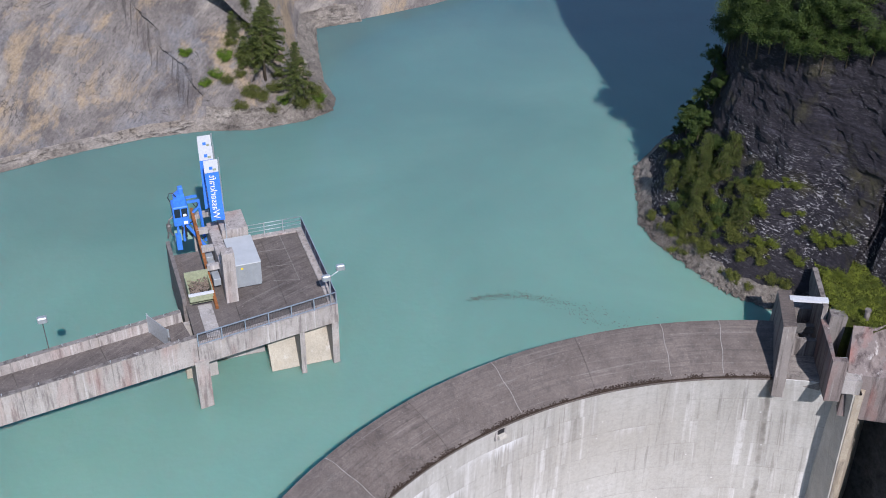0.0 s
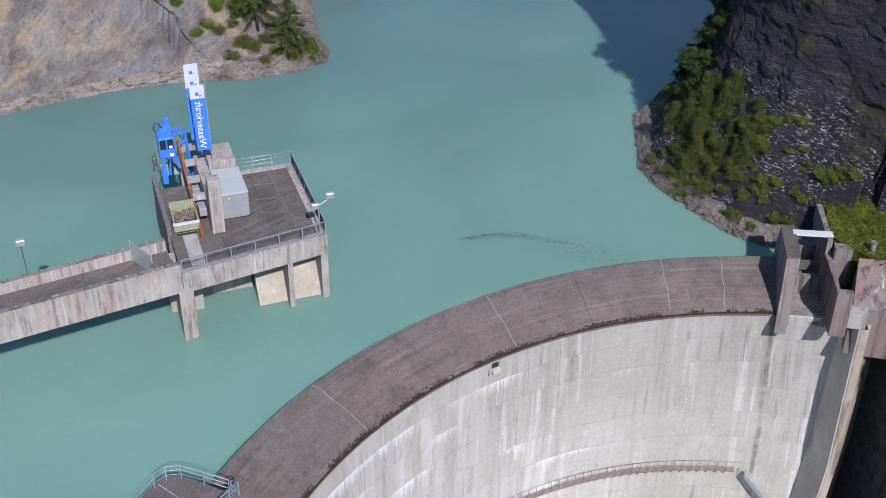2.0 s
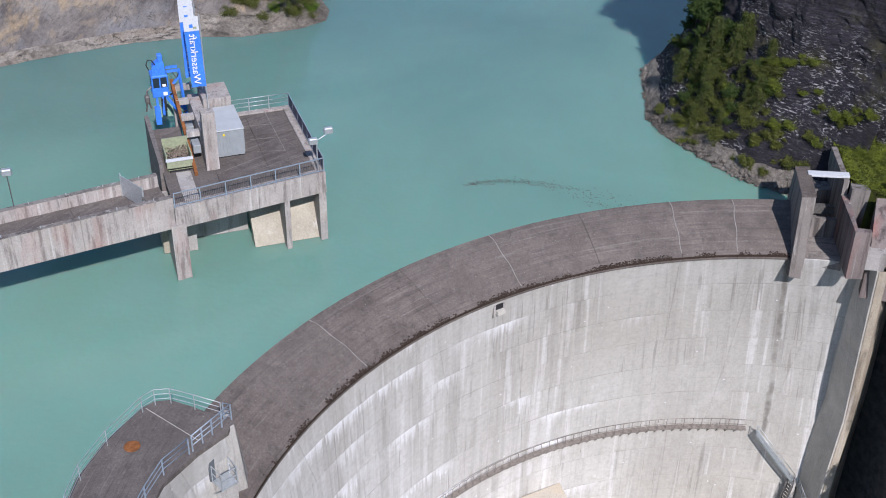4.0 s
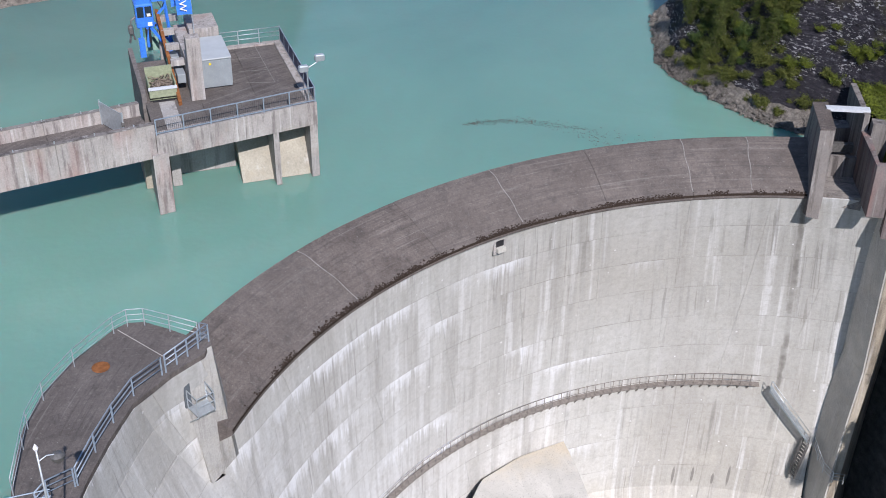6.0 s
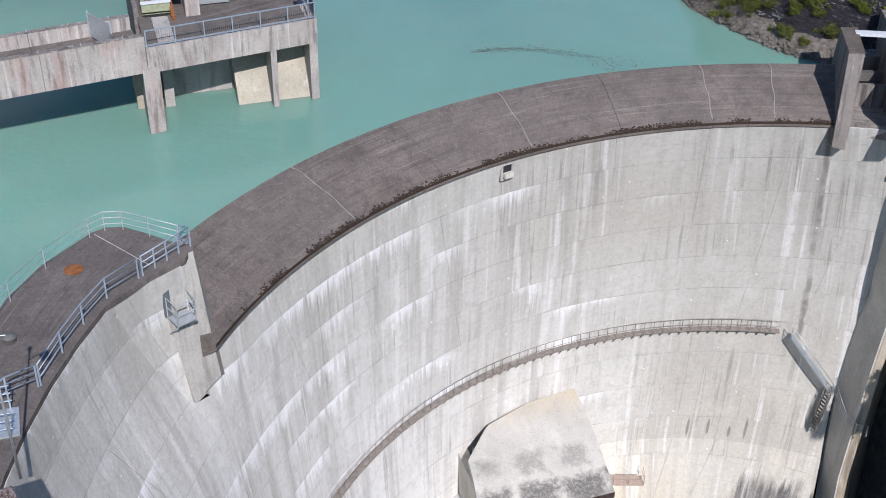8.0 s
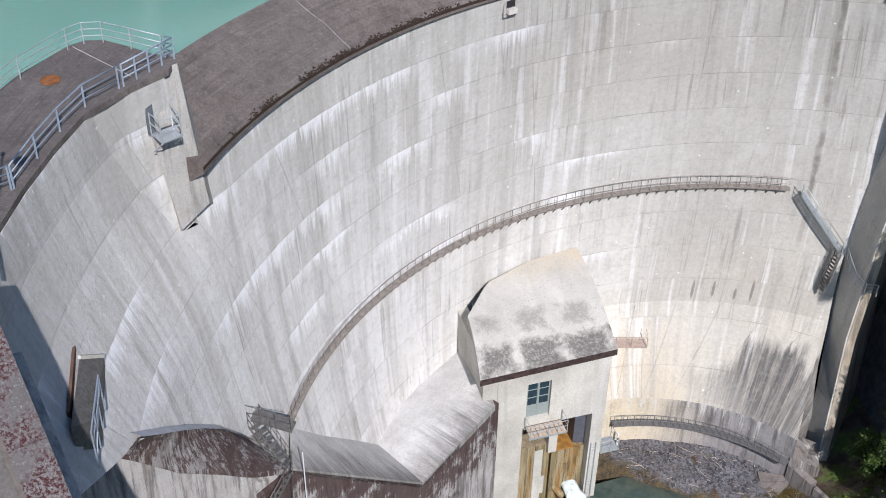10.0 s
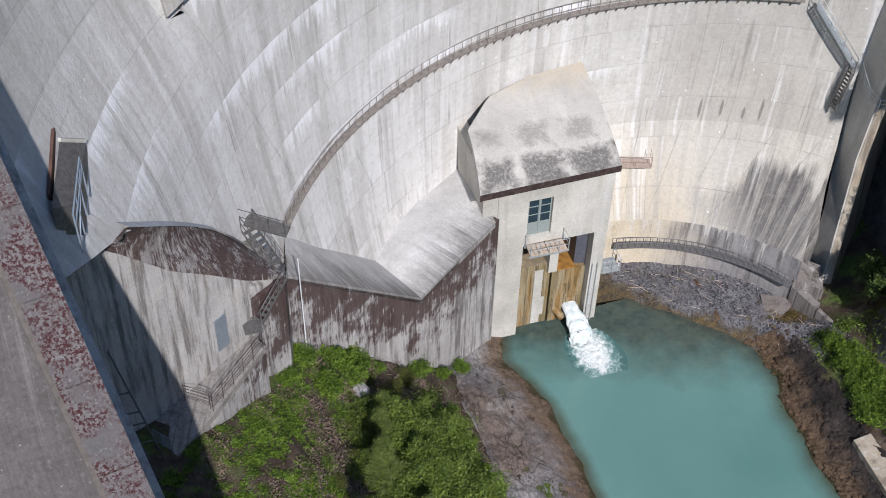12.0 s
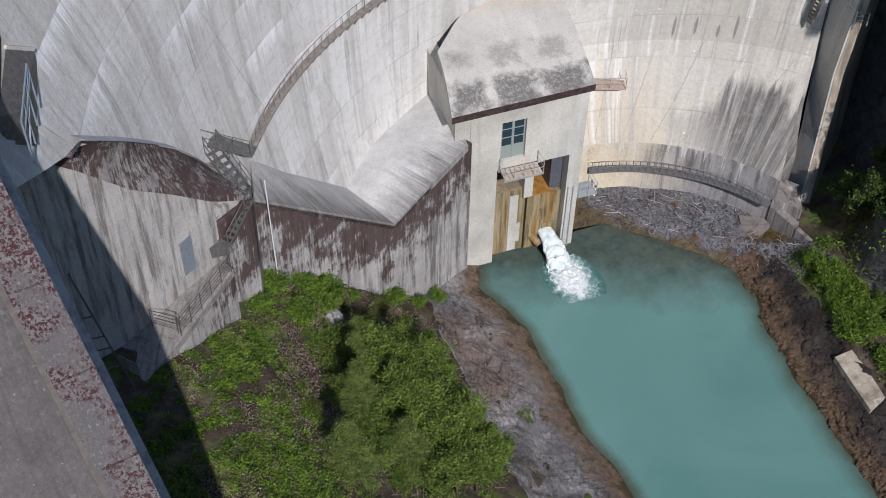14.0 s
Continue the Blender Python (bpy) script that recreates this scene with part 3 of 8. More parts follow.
def soil():
    m = Nodes("soil", 0.95, 0.15)
    base = m.ramp(m.noise(0.9, 6, 0.7), (0.28, (0.026, 0.020, 0.016)), (0.5, (0.085, 0.063, 0.049)), (0.72, (0.175, 0.137, 0.115)))
    green = m.ramp(m.noise(0.45, 5, 0.65), (0.48, 0.0), (0.62, 0.85))
    base = m.mix(green, base, m.ramp(m.noise(3.5, 5, 0.7), (0.3, (0.03, 0.06, 0.012)), (0.7, (0.11, 0.17, 0.03))))
    steep = m.ramp(m.normal_up(), (0.45, 1.0), (0.62, 0.0))
    base = m.mix(steep, base, m.ramp(m.noise(1.4, 6, 0.7), (0.3, (0.03, 0.03, 0.032)), (0.7, (0.12, 0.115, 0.11))))
    return m.done(base, m.noise(4, 8, 0.72), 0.12)


def gravel():
    m = Nodes("gravel", 0.9, 0.25)
    base = m.ramp(m.cells(7.0, what="Color"), (0.2, (0.045, 0.045, 0.052)), (0.8, (0.18, 0.178, 0.192)))
    base = m.mix(m.ramp(m.noise(0.5, 4), (0.45, 0.0), (0.7, 0.5)), base, (0.13, 0.12, 0.12))
    wet = m.math("ADD", m.math("MULTIPLY", m.math("ADD", m.axis(2), 40.3), -1.1), m.math("MULTIPLY", m.noise(0.7, 5, 0.7), 1.2))
    base = m.mix(m.ramp(wet, (0.25, 0.0), (0.5, 0.85)), base, m.ramp(m.noise(2.0, 5, 0.7), (0.35, (0.035, 0.028, 0.016)), (0.65, (0.13, 0.09, 0.035))))
    return m.done(base, m.cells(7.0), 0.08)


def leaf(name, dark, light):
    m = Nodes(name, 0.6, 0.25)
    c = m.ramp(m.math("ADD", m.math("MULTIPLY", m.island(), 0.5), m.math("MULTIPLY", m.ramp(m.noise(1.6, 3), (0.36, 0.0), (0.64, 1.0)), 0.5)), (0.10, dark), (0.9, light))
    m.b.inputs["Transmission Weight"].default_value = 0.0
    m.b.inputs["Subsurface Weight"].default_value = 0.0
    return m.done(c)


def foam_mat():
    m = Nodes("foam", 0.7, 0.3)
    c = m.ramp(m.noise(2.5, 6, 0.7), (0.3, (0.42, 0.53, 0.54)), (0.6, (0.74, 0.79, 0.80)))
    return m.done(c, m.noise(5, 6, 0.7), 0.1)


def spray_mat():
    """Foam that thins out into the pool with the distance from the plunge."""
    m = Nodes("thinning_foam", 0.4, 0.4)
    x = m.math("MULTIPLY", m.math("SUBTRACT", m.axis(0), 22.75), 0.42)
    y = m.math("MULTIPLY", m.math("SUBTRACT", m.axis(1), 29.3), 0.24)
    d = m.math("SQRT", m.math("ADD", m.math("MULTIPLY", x, x), m.math("MULTIPLY", y, y)))
    f = m.math("SUBTRACT", m.math("ADD", m.math("MULTIPLY", m.noise(1.5, 7, 0.75, None, 1.0), 1.5), 0.05), d)
    c = m.ramp(f, (0.05, (0.060, 0.15, 0.145)), (0.2, (0.19, 0.32, 0.315)), (0.45, (0.74, 0.79, 0.80)))
    return m.done(c, m.noise(5, 6, 0.75), 0.12)


DAM = dam_concrete()
CREST = crest_concrete()
DECK = crest_concrete("deck_concrete", (0.082, 0.071, 0.067), (0.155, 0.135, 0.126))
REDDISH = stained_concrete("red_stained_concrete", (0.18, 0.155, 0.15), (0.06, 0.047, 0.047), 0.85, 0.49, 1.4, 0.5)
PIER = stained_concrete("pier_concrete", (0.195, 0.18, 0.172), (0.065, 0.057, 0.055), 0.85, 0.48, 1.6)
BEAM = stained_concrete("beam_concrete", (0.33, 0.307, 0.292), (0.115, 0.10, 0.098), 0.7, 0.50, 2.6, 0.35, 0.0, 0.32)
PALE = stained_concrete("pale_concrete", (0.46, 0.448, 0.41), (0.30, 0.285, 0.25), 0.5, 0.54, 0.8)
TOWER = stained_concrete("tower_concrete", (0.40, 0.393, 0.378), (0.19, 0.185, 0.18), 0.75, 0.47, 1.6)
WALL = buttress_wall()
SIDE = stained_concrete("retaining_concrete", (0.41, 0.40, 0.39), (0.125, 0.113, 0.108), 0.85, 0.475, 2.3, 0.0, 0.66, 0.2)
GREY = stained_concrete("grey_concrete", (0.34, 0.325, 0.315), (0.13, 0.125, 0.12), 0.7, 0.52, 1.1)
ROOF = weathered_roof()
RUSTY = stained_concrete("lichened_apron", (0.30, 0.285, 0.28), (0.10, 0.08, 0.075), 0.7, 0.50, 2.2, 0.0, 0.50)
SILT = stained_concrete("silted_concrete", (0.36, 0.335, 0.28), (0.19, 0.17, 0.135), 0.6, 0.55, 0.8)
LICHEN = lichen_concrete()
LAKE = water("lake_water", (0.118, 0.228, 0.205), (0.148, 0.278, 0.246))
POND = pond()
SLATE = slate_rock()
LIMESTONE = pale_slab()
BANK = slab_rock("bank_rock", (0.105, 0.097, 0.104), (0.31, 0.295, 0.302), None, (0.5, 0.5, 1.2), (0.20, 0.15, 0.12), (0.32, 0.31, 0.31), 0.18, -40.3)
SHELF = slab_rock("shelf_rock", (0.020, 0.017, 0.016), (0.088, 0.073, 0.068), None, (0.5, 0.5, 1.2), (0.11, 0.062, 0.040), None, 0.22, -40.3)
SHORE = slab_rock("shore_rock", (0.15, 0.132, 0.118), (0.44, 0.40, 0.35), None, (0.9, 0.9, 2.4), None, None, 0.3)
WASHED = slab_rock("washed_rock", (0.24, 0.215, 0.19), (0.38, 0.35, 0.315), None, (0.5, 0.5, 2.4), (0.28, 0.24, 0.195), (0.40, 0.37, 0.335), 0.25)
SOIL, GRAVEL = soil(), gravel()
STEEL = plain("galvanised_steel", (0.48, 0.52, 0.55), 0.45, 0.5, 0.6, 0.2)
DARKSTEEL = plain("weathered_steel", (0.17, 0.165, 0.16), 0.6, 0.4, 0.5, 0.4)
RAILBLUE = plain("blue_grey_rail", (0.27, 0.33, 0.40), 0.45, 0.5, 0.3, 0.2)
NAVY = plain("dark_blue_panel", (0.045, 0.055, 0.11), 0.6, 0.3, 0.0, 0.3)
BLUE = plain("blue_paint", (0.045, 0.20, 0.72), 0.45, 0.5, 0.0, 0.25)
RUST = plain("rusty_steel", (0.26, 0.105, 0.04), 0.85, 0.2, 0.2, 0.55, 3.0)
WHITE = plain("white_paint", (0.74, 0.75, 0.77), 0.55, 0.4, 0.0, 0.12)
SHED = plain("grey_sheet_metal", (0.30, 0.335, 0.36), 0.5, 0.5, 0.2, 0.12, 1.5)
GREEN = plain("pale_green_paint", (0.27, 0.30, 0.20), 0.6, 0.4, 0.0, 0.25)
DARK = plain("dark_steel", (0.03, 0.03, 0.035), 0.5, 0.4, 0.2, 0.3)
GLASS = plain("dark_glass", (0.02, 0.035, 0.05), 0.08, 0.6, 0.0, 0.3)
GREYDOOR = plain("grey_green_door", (0.25, 0.29, 0.28), 0.5, 0.4, 0.0, 0.15)
OCHRE = algae_wall()
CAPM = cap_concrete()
PLINTH = plinth_concrete()
WOOD = plain("driftwood", (0.24, 0.195, 0.16), 0.9, 0.2, 0.0, 0.4, 3.0)
OFFWHITE = plain("weathered_white", (0.52, 0.55, 0.59), 0.6, 0.3, 0.0, 0.15)
PLANK = plain("pale_planks", (0.46, 0.38, 0.31), 0.8, 0.2, 0.0, 0.3, 3.0)
TRUNK = plain("bark", (0.11, 0.085, 0.065), 0.95, 0.1, 0.0, 0.4, 5.0)
LEAF_A = leaf("broad_leaves", (0.024, 0.046, 0.008), (0.152, 0.214, 0.036))
LEAF_F = leaf("dark_leaves", (0.014, 0.030, 0.007), (0.068, 0.105, 0.022))
LEAF_B = leaf("bright_leaves", (0.020, 0.045, 0.004), (0.135, 0.215, 0.024))
LEAF_E = leaf("olive_leaves", (0.035, 0.052, 0.008), (0.155, 0.185, 0.022))
LEAF_C = leaf("conifer_needles", (0.014, 0.025, 0.006), (0.095, 0.118, 0.026))
LEAF_G = leaf("pale_needles", (0.032, 0.054, 0.011), (0.158, 0.205, 0.048))
LEAF_D = leaf("olive_scrub", (0.028, 0.040, 0.008), (0.125, 0.135, 0.030))
FOAM, SPRAY = foam_mat(), spray_mat()

# ---- mesh helpers ----


def part(name, bm, material, parent=None, label="", kind="", smooth=False):
    """Links a bmesh as one mesh object, under a thing or a part."""
    me = bpy.data.meshes.new(name)
    bmesh.ops.recalc_face_normals(bm, faces=bm.faces)
    if smooth:
        for f in bm.faces:
            f.smooth = True
    bm.to_mesh(me)
    bm.free()
    me.materials.append(material)
    ob = new(name, me)
    if parent is not None:
        ob.parent = parent
        ob.matrix_parent_inverse = BASE[parent.name].inverted()
    BASE[ob.name] = Matrix.Identity(4)
    return tagged(ob, label, kind=kind)


BASE = {}


def thing(name, at, label, category, group="", kind=""):
    """An Empty at a thing's base, which parents its parts; the parts are built in world places."""
    ob = new(name)
    ob.empty_display_size = 0.2
    ob.matrix_basis = Matrix.Translation(at)
    BASE[ob.name] = Matrix.Translation(at)
    return tagged(ob, label, category, group, kind)


def box(bm, lo, hi, bevel=0.0):
    r = bmesh.ops.create_cube(bm, size=1.0)
    c, s = [(a + b) / 2 for a, b in zip(lo, hi)], [b - a for a, b in zip(lo, hi)]
    bmesh.ops.transform(bm, matrix=Matrix.Translation(c) @ Matrix.Diagonal((*s, 1)), verts=r["verts"])
    if bevel:
        bmesh.ops.bevel(bm, geom=list({e for v in r["verts"] for e in v.link_edges}), offset=bevel, segments=1, affect="EDGES")
    return bm


def bar(bm, a, b, w, h=None, up=(0, 0, 1)):
    """A square bar from a to b."""
    a, b = Vector(a), Vector(b)
    d = (b - a).normalized()
    s = d.cross(Vector(up))
    s = s.normalized() if s.length > 1e-4 else Vector((1, 0, 0))
    u = s.cross(d).normalized()
    h = h or w
    vs = [bm.verts.new(p + s * i * w / 2 + u * j * h / 2) for p in (a, b) for i, j in ((-1, -1), (1, -1), (1, 1), (-1, 1))]
    for q in ((0, 1, 2, 3), (7, 6, 5, 4), (0, 4, 5, 1), (1, 5, 6, 2), (2, 6, 7, 3), (3, 7, 4, 0)):
        bm.faces.new([vs[i] for i in q])
    return bm


def tube(bm, pts, r, seg=6):
    """A round tube along points; r is one radius or one for each point."""
    rs = r if isinstance(r, (list, tuple)) else [r] * len(pts)
    pts = [Vector(p) for p in pts]
    rings = []
    for i, p in enumerate(pts):
        d = (pts[min(i + 1, len(pts) - 1)] - pts[max(i - 1, 0)]).normalized()
        s = d.cross(Vector((0, 0, 1)))
        s = s.normalized() if s.length > 0.05 else Vector((1, 0, 0))
        u = s.cross(d)
        rings.append([bm.verts.new(p + (s * math.cos(k * math.tau / seg) + u * math.sin(k * math.tau / seg)) * rs[i]) for k in range(seg)])
    for a, b in zip(rings, rings[1:]):
        for k in range(seg):
            bm.faces.new((a[k], a[(k + 1) % seg], b[(k + 1) % seg], b[k]))
    bm.faces.new(rings[0][::-1]), bm.faces.new(rings[-1])
    return bm


def prism(bm, foot, z0, z1):
    """An upright prism on a plan polygon; z0 and z1 may be lists, one height a corner."""
    n = len(foot)
    z0 = z0 if isinstance(z0, (list, tuple)) else [z0] * n
    z1 = z1 if isinstance(z1, (list, tuple)) else [z1] * n
    lo = [bm.verts.new((x, y, z)) for (x, y), z in zip(foot, z0)]
    hi = [bm.verts.new((x, y, z)) for (x, y), z in zip(foot, z1)]
    bm.faces.new(lo[::-1]), bm.faces.new(hi)
    for i in range(n):
        j = (i + 1) % n
        bm.faces.new((lo[i], lo[j], hi[j], hi[i]))
    return bm


def grid_mesh(name, rows, material, parent=None, label="", smooth=True, kind=""):
    """A sheet through rows of points."""
    h, w = len(rows), len(rows[0])
    me = bpy.data.meshes.new(name)
    me.from_pydata([tuple(p) for r in rows for p in r], [], [(i * w + j, i * w + j + 1, (i + 1) * w + j + 1, (i + 1) * w + j) for i in range(h - 1) for j in range(w - 1)])
    me.materials.append(material)
    if smooth:
        me.polygons.foreach_set("use_smooth", [True] * len(me.polygons))
    ob = new(name, me)
    if parent is not None:
        ob.parent = parent
        ob.matrix_parent_inverse = BASE[parent.name].inverted()
    BASE[ob.name] = Matrix.Identity(4)
    return tagged(ob, label, kind=kind)


def B():
    return bmesh.new()


def lerp(a, b, t):
    return a + (b - a) * t


def along(table, x):
    """Piecewise linear."""
    if x <= table[0][0]:
        return table[0][1]
    for (a, u), (b, v) in zip(table, table[1:]):
        if x <= b:
            return lerp(u, v, (x - a) / (b - a))
    return table[-1][1]


def step(a, b, x):
    t = min(1, max(0, (x - a) / (b - a)))
    return t * t * (3 - 2 * t)


def fbm(x, y, z, octaves=4):
    return noise.fractal(Vector((x, y, z)), 1.0, 2.1, octaves, noise_basis="PERLIN_ORIGINAL")

# ---- the arch dam ----


def face(theta, z, out=0.0):
    """A point on the downstream face: horizontal circles whose centre and radius change with height."""
    s = -z / 20
    a, b = 25.05 + 3.91 * s - 1.96 * s * s, 3.10 + 8.09 * s + 0.685 * s * s
    r = 34.79 - 1.53 * s - 3.63 * s * s
    deg = math.degrees(theta)
    r += 1.5 * step(139.5, 148, deg) * step(-9, 2, z) - out
    return Vector((a + r * math.cos(theta), b + r * math.sin(theta), z))


END_TH = [(-43, 24), (-39.5, 31.4), (-37.65, 34), (-34, 42), (-31.4, 45.5), (-28.1, 49.2), (-25, 51.8), (-17, 55.2), (-11, 56.9), (-5, 58), (0, 59)]


def face_end(z):
    """The angle at which the face runs in under the wing wall."""
    return radians(along(END_TH, z))


LEFT_END = [(-43, 140), (-28.7, 147), (-22, 155), (-18, 158), (-15.4, 158.8), (-12, 160.6), (-9, 163.4), (-6.5, 167.5), (-4, 174), (5, 178)]


dam = thing("dam", (25, 40, -42), "pale grey concrete arch dam with lime streaks and seepage stains", "dam", kind="structure")
COLUMNS = [178, 167, 156, 145, 134, 123.5, 112, 101, 90.6, 80.3, 71, 62, 0]
LIFTS = [-0.75] + [-0.6 - 3.0 * k for k in range(1, 14)] + [-42.5]
rng = random.Random(4)
for c0, c1 in zip(COLUMNS, COLUMNS[1:]):
    for k, (z1, z0) in enumerate(zip(LIFTS, LIFTS[1:])):
        zm = (z0 + z1) / 2
        t0, t1 = min(radians(c0), radians(along(LEFT_END, z0))), radians(c1)
        if t0 <= max(t1, face_end(z0)):
            continue
        g, proud = 0.005, rng.uniform(0.0, 0.010)
        bm, n = B(), 5
        da = g / 30
        rows = []
        for z in (z0 + g, zm, z1 - g):
            rows.append([bm.verts.new(face(lerp(t0 - da, max(t1, face_end(z)) + da, i / n), z, proud)) for i in range(n + 1)])
        for a, b in zip(rows, rows[1:]):
            for i in range(n):
                bm.faces.new((a[i], a[i + 1], b[i + 1], b[i]))
        rim = rows[0] + [r[-1] for r in rows[1:]] + rows[-1][-2::-1] + [rows[1][0]]
        back = [bm.verts.new(face(math.atan2(0, 1), 0) * 0 + v.co + Vector((0, 0.08, 0)) + (v.co - Vector((25, 10, v.co.z))).normalized() * 0.04) for v in rim]
        for i in range(len(rim)):
            j = (i + 1) % len(rim)
            bm.faces.new((rim[i], rim[j], back[j], back[i]))
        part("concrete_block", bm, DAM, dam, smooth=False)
# core just behind the blocks
rows = []
for k in range(30):
    z = lerp(4.6, -43, k / 29)
    rows.append([face(lerp(radians(along(LEFT_END, z) - 0.5), face_end(min(z, -0.7)), i / 60), z, -0.07) for i in range(61)])
rows = [r for r in rows if r[0].z < -0.5]
grid_mesh("core_wall", rows, DAM, dam, "shadowed joints between the lifts")

# crest: sloping slabs between the joints, with a mossy lip over the face
CC = Vector((25.45, 3.6, 0))


def crest_pt(theta, t):
    """t 0 at the downstream lip, 1 at the upstream edge."""
    r = lerp(33.85, 39.1, t)
    z = -0.42 + 2.05 * (1 - (1 - t) ** 1.35)
    return Vector((CC.x + r * math.cos(theta), lerp(4.15, 3.05, t) + r * math.sin(theta), z))


JOINTS = [145.0, 134.0, 123.5, 112.0, 101.0, 90.6, 80.3, 73.5, 67.2]
SEAL = plain("pale_joint_seal", (0.25, 0.235, 0.225), 0.85, 0.2, 0.0, 0.4, 5)
for a0 in (123.5, 101.0, 80.3, 73.5):
    bm = B()
    pts = [crest_pt(radians(a0) + 0.0012 * math.sin(j * 1.3), 0.04 + 0.95 * j / 10) + Vector((0, 0, 0.018)) for j in range(11)]
    for p, q in zip(pts, pts[1:]):
        bar(bm, p, q, 0.055, 0.012)
    part("joint_seal", bm, SEAL, dam, "pale sealed joint across the crest")
for a0, a1 in zip(JOINTS, JOINTS[1:]):
    bm = B()
    n, m = 8, 9
    lift = rng.uniform(0, 0.012)
    g = 0.012 / 35
    top = [[bm.verts.new(crest_pt(lerp(radians(a0) - g, radians(a1) + g, i / n), j / m) + Vector((0, 0, lift + 0.012 * fbm(a0 + i, j, 3)))) for i in range(n + 1)] for j in range(m + 1)]
    low = [[bm.verts.new(Vector((v.co.x, v.co.y, d))) for v in top[k]] for k, d in ((0, -0.80), (m, -4.0))]
    for p, q in zip(top, top[1:]):
        for i in range(n):
            bm.faces.new((p[i], p[i + 1], q[i + 1], q[i]))
    for t_, l_ in ((top[0], low[0]), (top[-1], low[1])):
        for i in range(n):
            bm.faces.new((t_[i], t_[i + 1], l_[i + 1], l_[i]))
    for i in range(n):
        bm.faces.new((low[0][i], low[0][i + 1], low[1][i + 1], low[1][i]))
    for k in (0, n):
        bm.faces.new([r[k] for r in top] + [low[1][k], low[0][k]])
    part("crest_slab", bm, CREST, dam)
# moss cushions along the lip
bm = B()
for k in range(2600):
    th = radians(rng.uniform(67.4, 144))
    if fbm(math.degrees(th) * 0.35, 1.7, 0.4) + rng.uniform(-0.25, 0.25) < -0.02:
        continue
    p = crest_pt(th, rng.uniform(0.0, 0.06) * rng.random()) + Vector((0, 0, 0.0))
    s = rng.uniform(0.02, 0.065)
    r = bmesh.ops.create_icosphere(bm, subdivisions=1, radius=s)
    bmesh.ops.transform(bm, matrix=Matrix.Translation(p) @ Matrix.Diagonal((1.3, 1.3, rng.uniform(0.5, 0.9), 1)), verts=r["verts"])
MOSS = plain("dark_moss", (0.045, 0.033, 0.027), 0.95, 0.1, 0.0, 0.5, 12)
part("moss_fringe", bm, MOSS, dam, "dark moss along the crest lip", kind="stuff")
# dark moss-stained lip face under the slabs
bm = B()
pts = [(radians(lerp(145, 67.25, i / 90))) for i in range(91)]
lo = [bm.verts.new(crest_pt(t, 0) * 1.0 + Vector((math.cos(t), math.sin(t), 0)) * -0.012 + Vector((0, 0, -0.2))) for t in pts]
hi = [bm.verts.new(crest_pt(t, 0) + Vector((math.cos(t), math.sin(t), 0)) * -0.012 + Vector((0, 0, -0.02 - 0.05 * abs(fbm(t * 40, 2, 1))))) for t in pts]
for i in range(90):
    bm.faces.new((lo[i], lo[i + 1], hi[i + 1], hi[i]))
part("lip", bm, MOSS, dam, "moss-stained dark lip of the crest")
# drain opening near the crest: frame, sill, and a dark plate painting the recess's shade
niche = thing("drain_niche", (17.2, 37.3, -2.0), "small square drain opening in the dam face below the crest", "drain opening")
tc = radians(103.4)
o, rt = face(tc, -1.5), Vector((math.sin(tc), -math.cos(tc), 0))
inn = Vector((math.cos(tc), math.sin(tc), 0))
bm = B()
for u0, u1, w0, w1 in ((-0.45, -0.3, -0.75, 0.75), (0.3, 0.45, -0.75, 0.75), (-0.3, 0.3, 0.6, 0.75), (-0.3, 0.3, -0.75, -0.6)):
    c = o + rt * (u0 + u1) / 2 + Vector((0, 0, (w0 + w1) / 2)) - inn * 0.02
    bar(bm, c - rt * (u1 - u0) / 2, c + rt * (u1 - u0) / 2, 0.12, w1 - w0)
part("frame", bm, GREY, niche)
bm = B()
c = o - inn * 0.05
bar(bm, c - rt * 0.3, c + rt * 0.3, 0.05, 1.2)
part("opening", bm, DARK, niche, "dark plate for the shaded opening")
bm = B()
bar(bm, o - inn * 0.2 - rt * 0.3 - Vector((0, 0, 0.35)), o - inn * 0.2 + rt * 0.3 - Vector((0, 0, 0.35)), 0.35, 0.3)
part("sill", bm, PALE, niche, "pale sloping sill")

# ---- water ----
ths = [radians(lerp(22, 163.5, i / 120)) for i in range(121)]
rows = [[Vector((25.5 + r * math.cos(t), 3.05 + r * math.sin(t), 0)) for t in ths] for r in (38.6, 44, 52, 64, 84, 120, 200, 420)]
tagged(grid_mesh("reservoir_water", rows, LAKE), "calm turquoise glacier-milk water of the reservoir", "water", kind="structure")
PZ = -40.3
# ---- ground: one sheet to the horizon ----
LEFT_BANK = [(-16, -17.5), (-9, -18.9), (-5, -20.0), (-2, -21.9), (3, -27.8), (9.6, -35.2), (13.0, -38.0), (16.4, -39.5), (19.0, -40.45), (20.6, -42.5), (24, -44)]


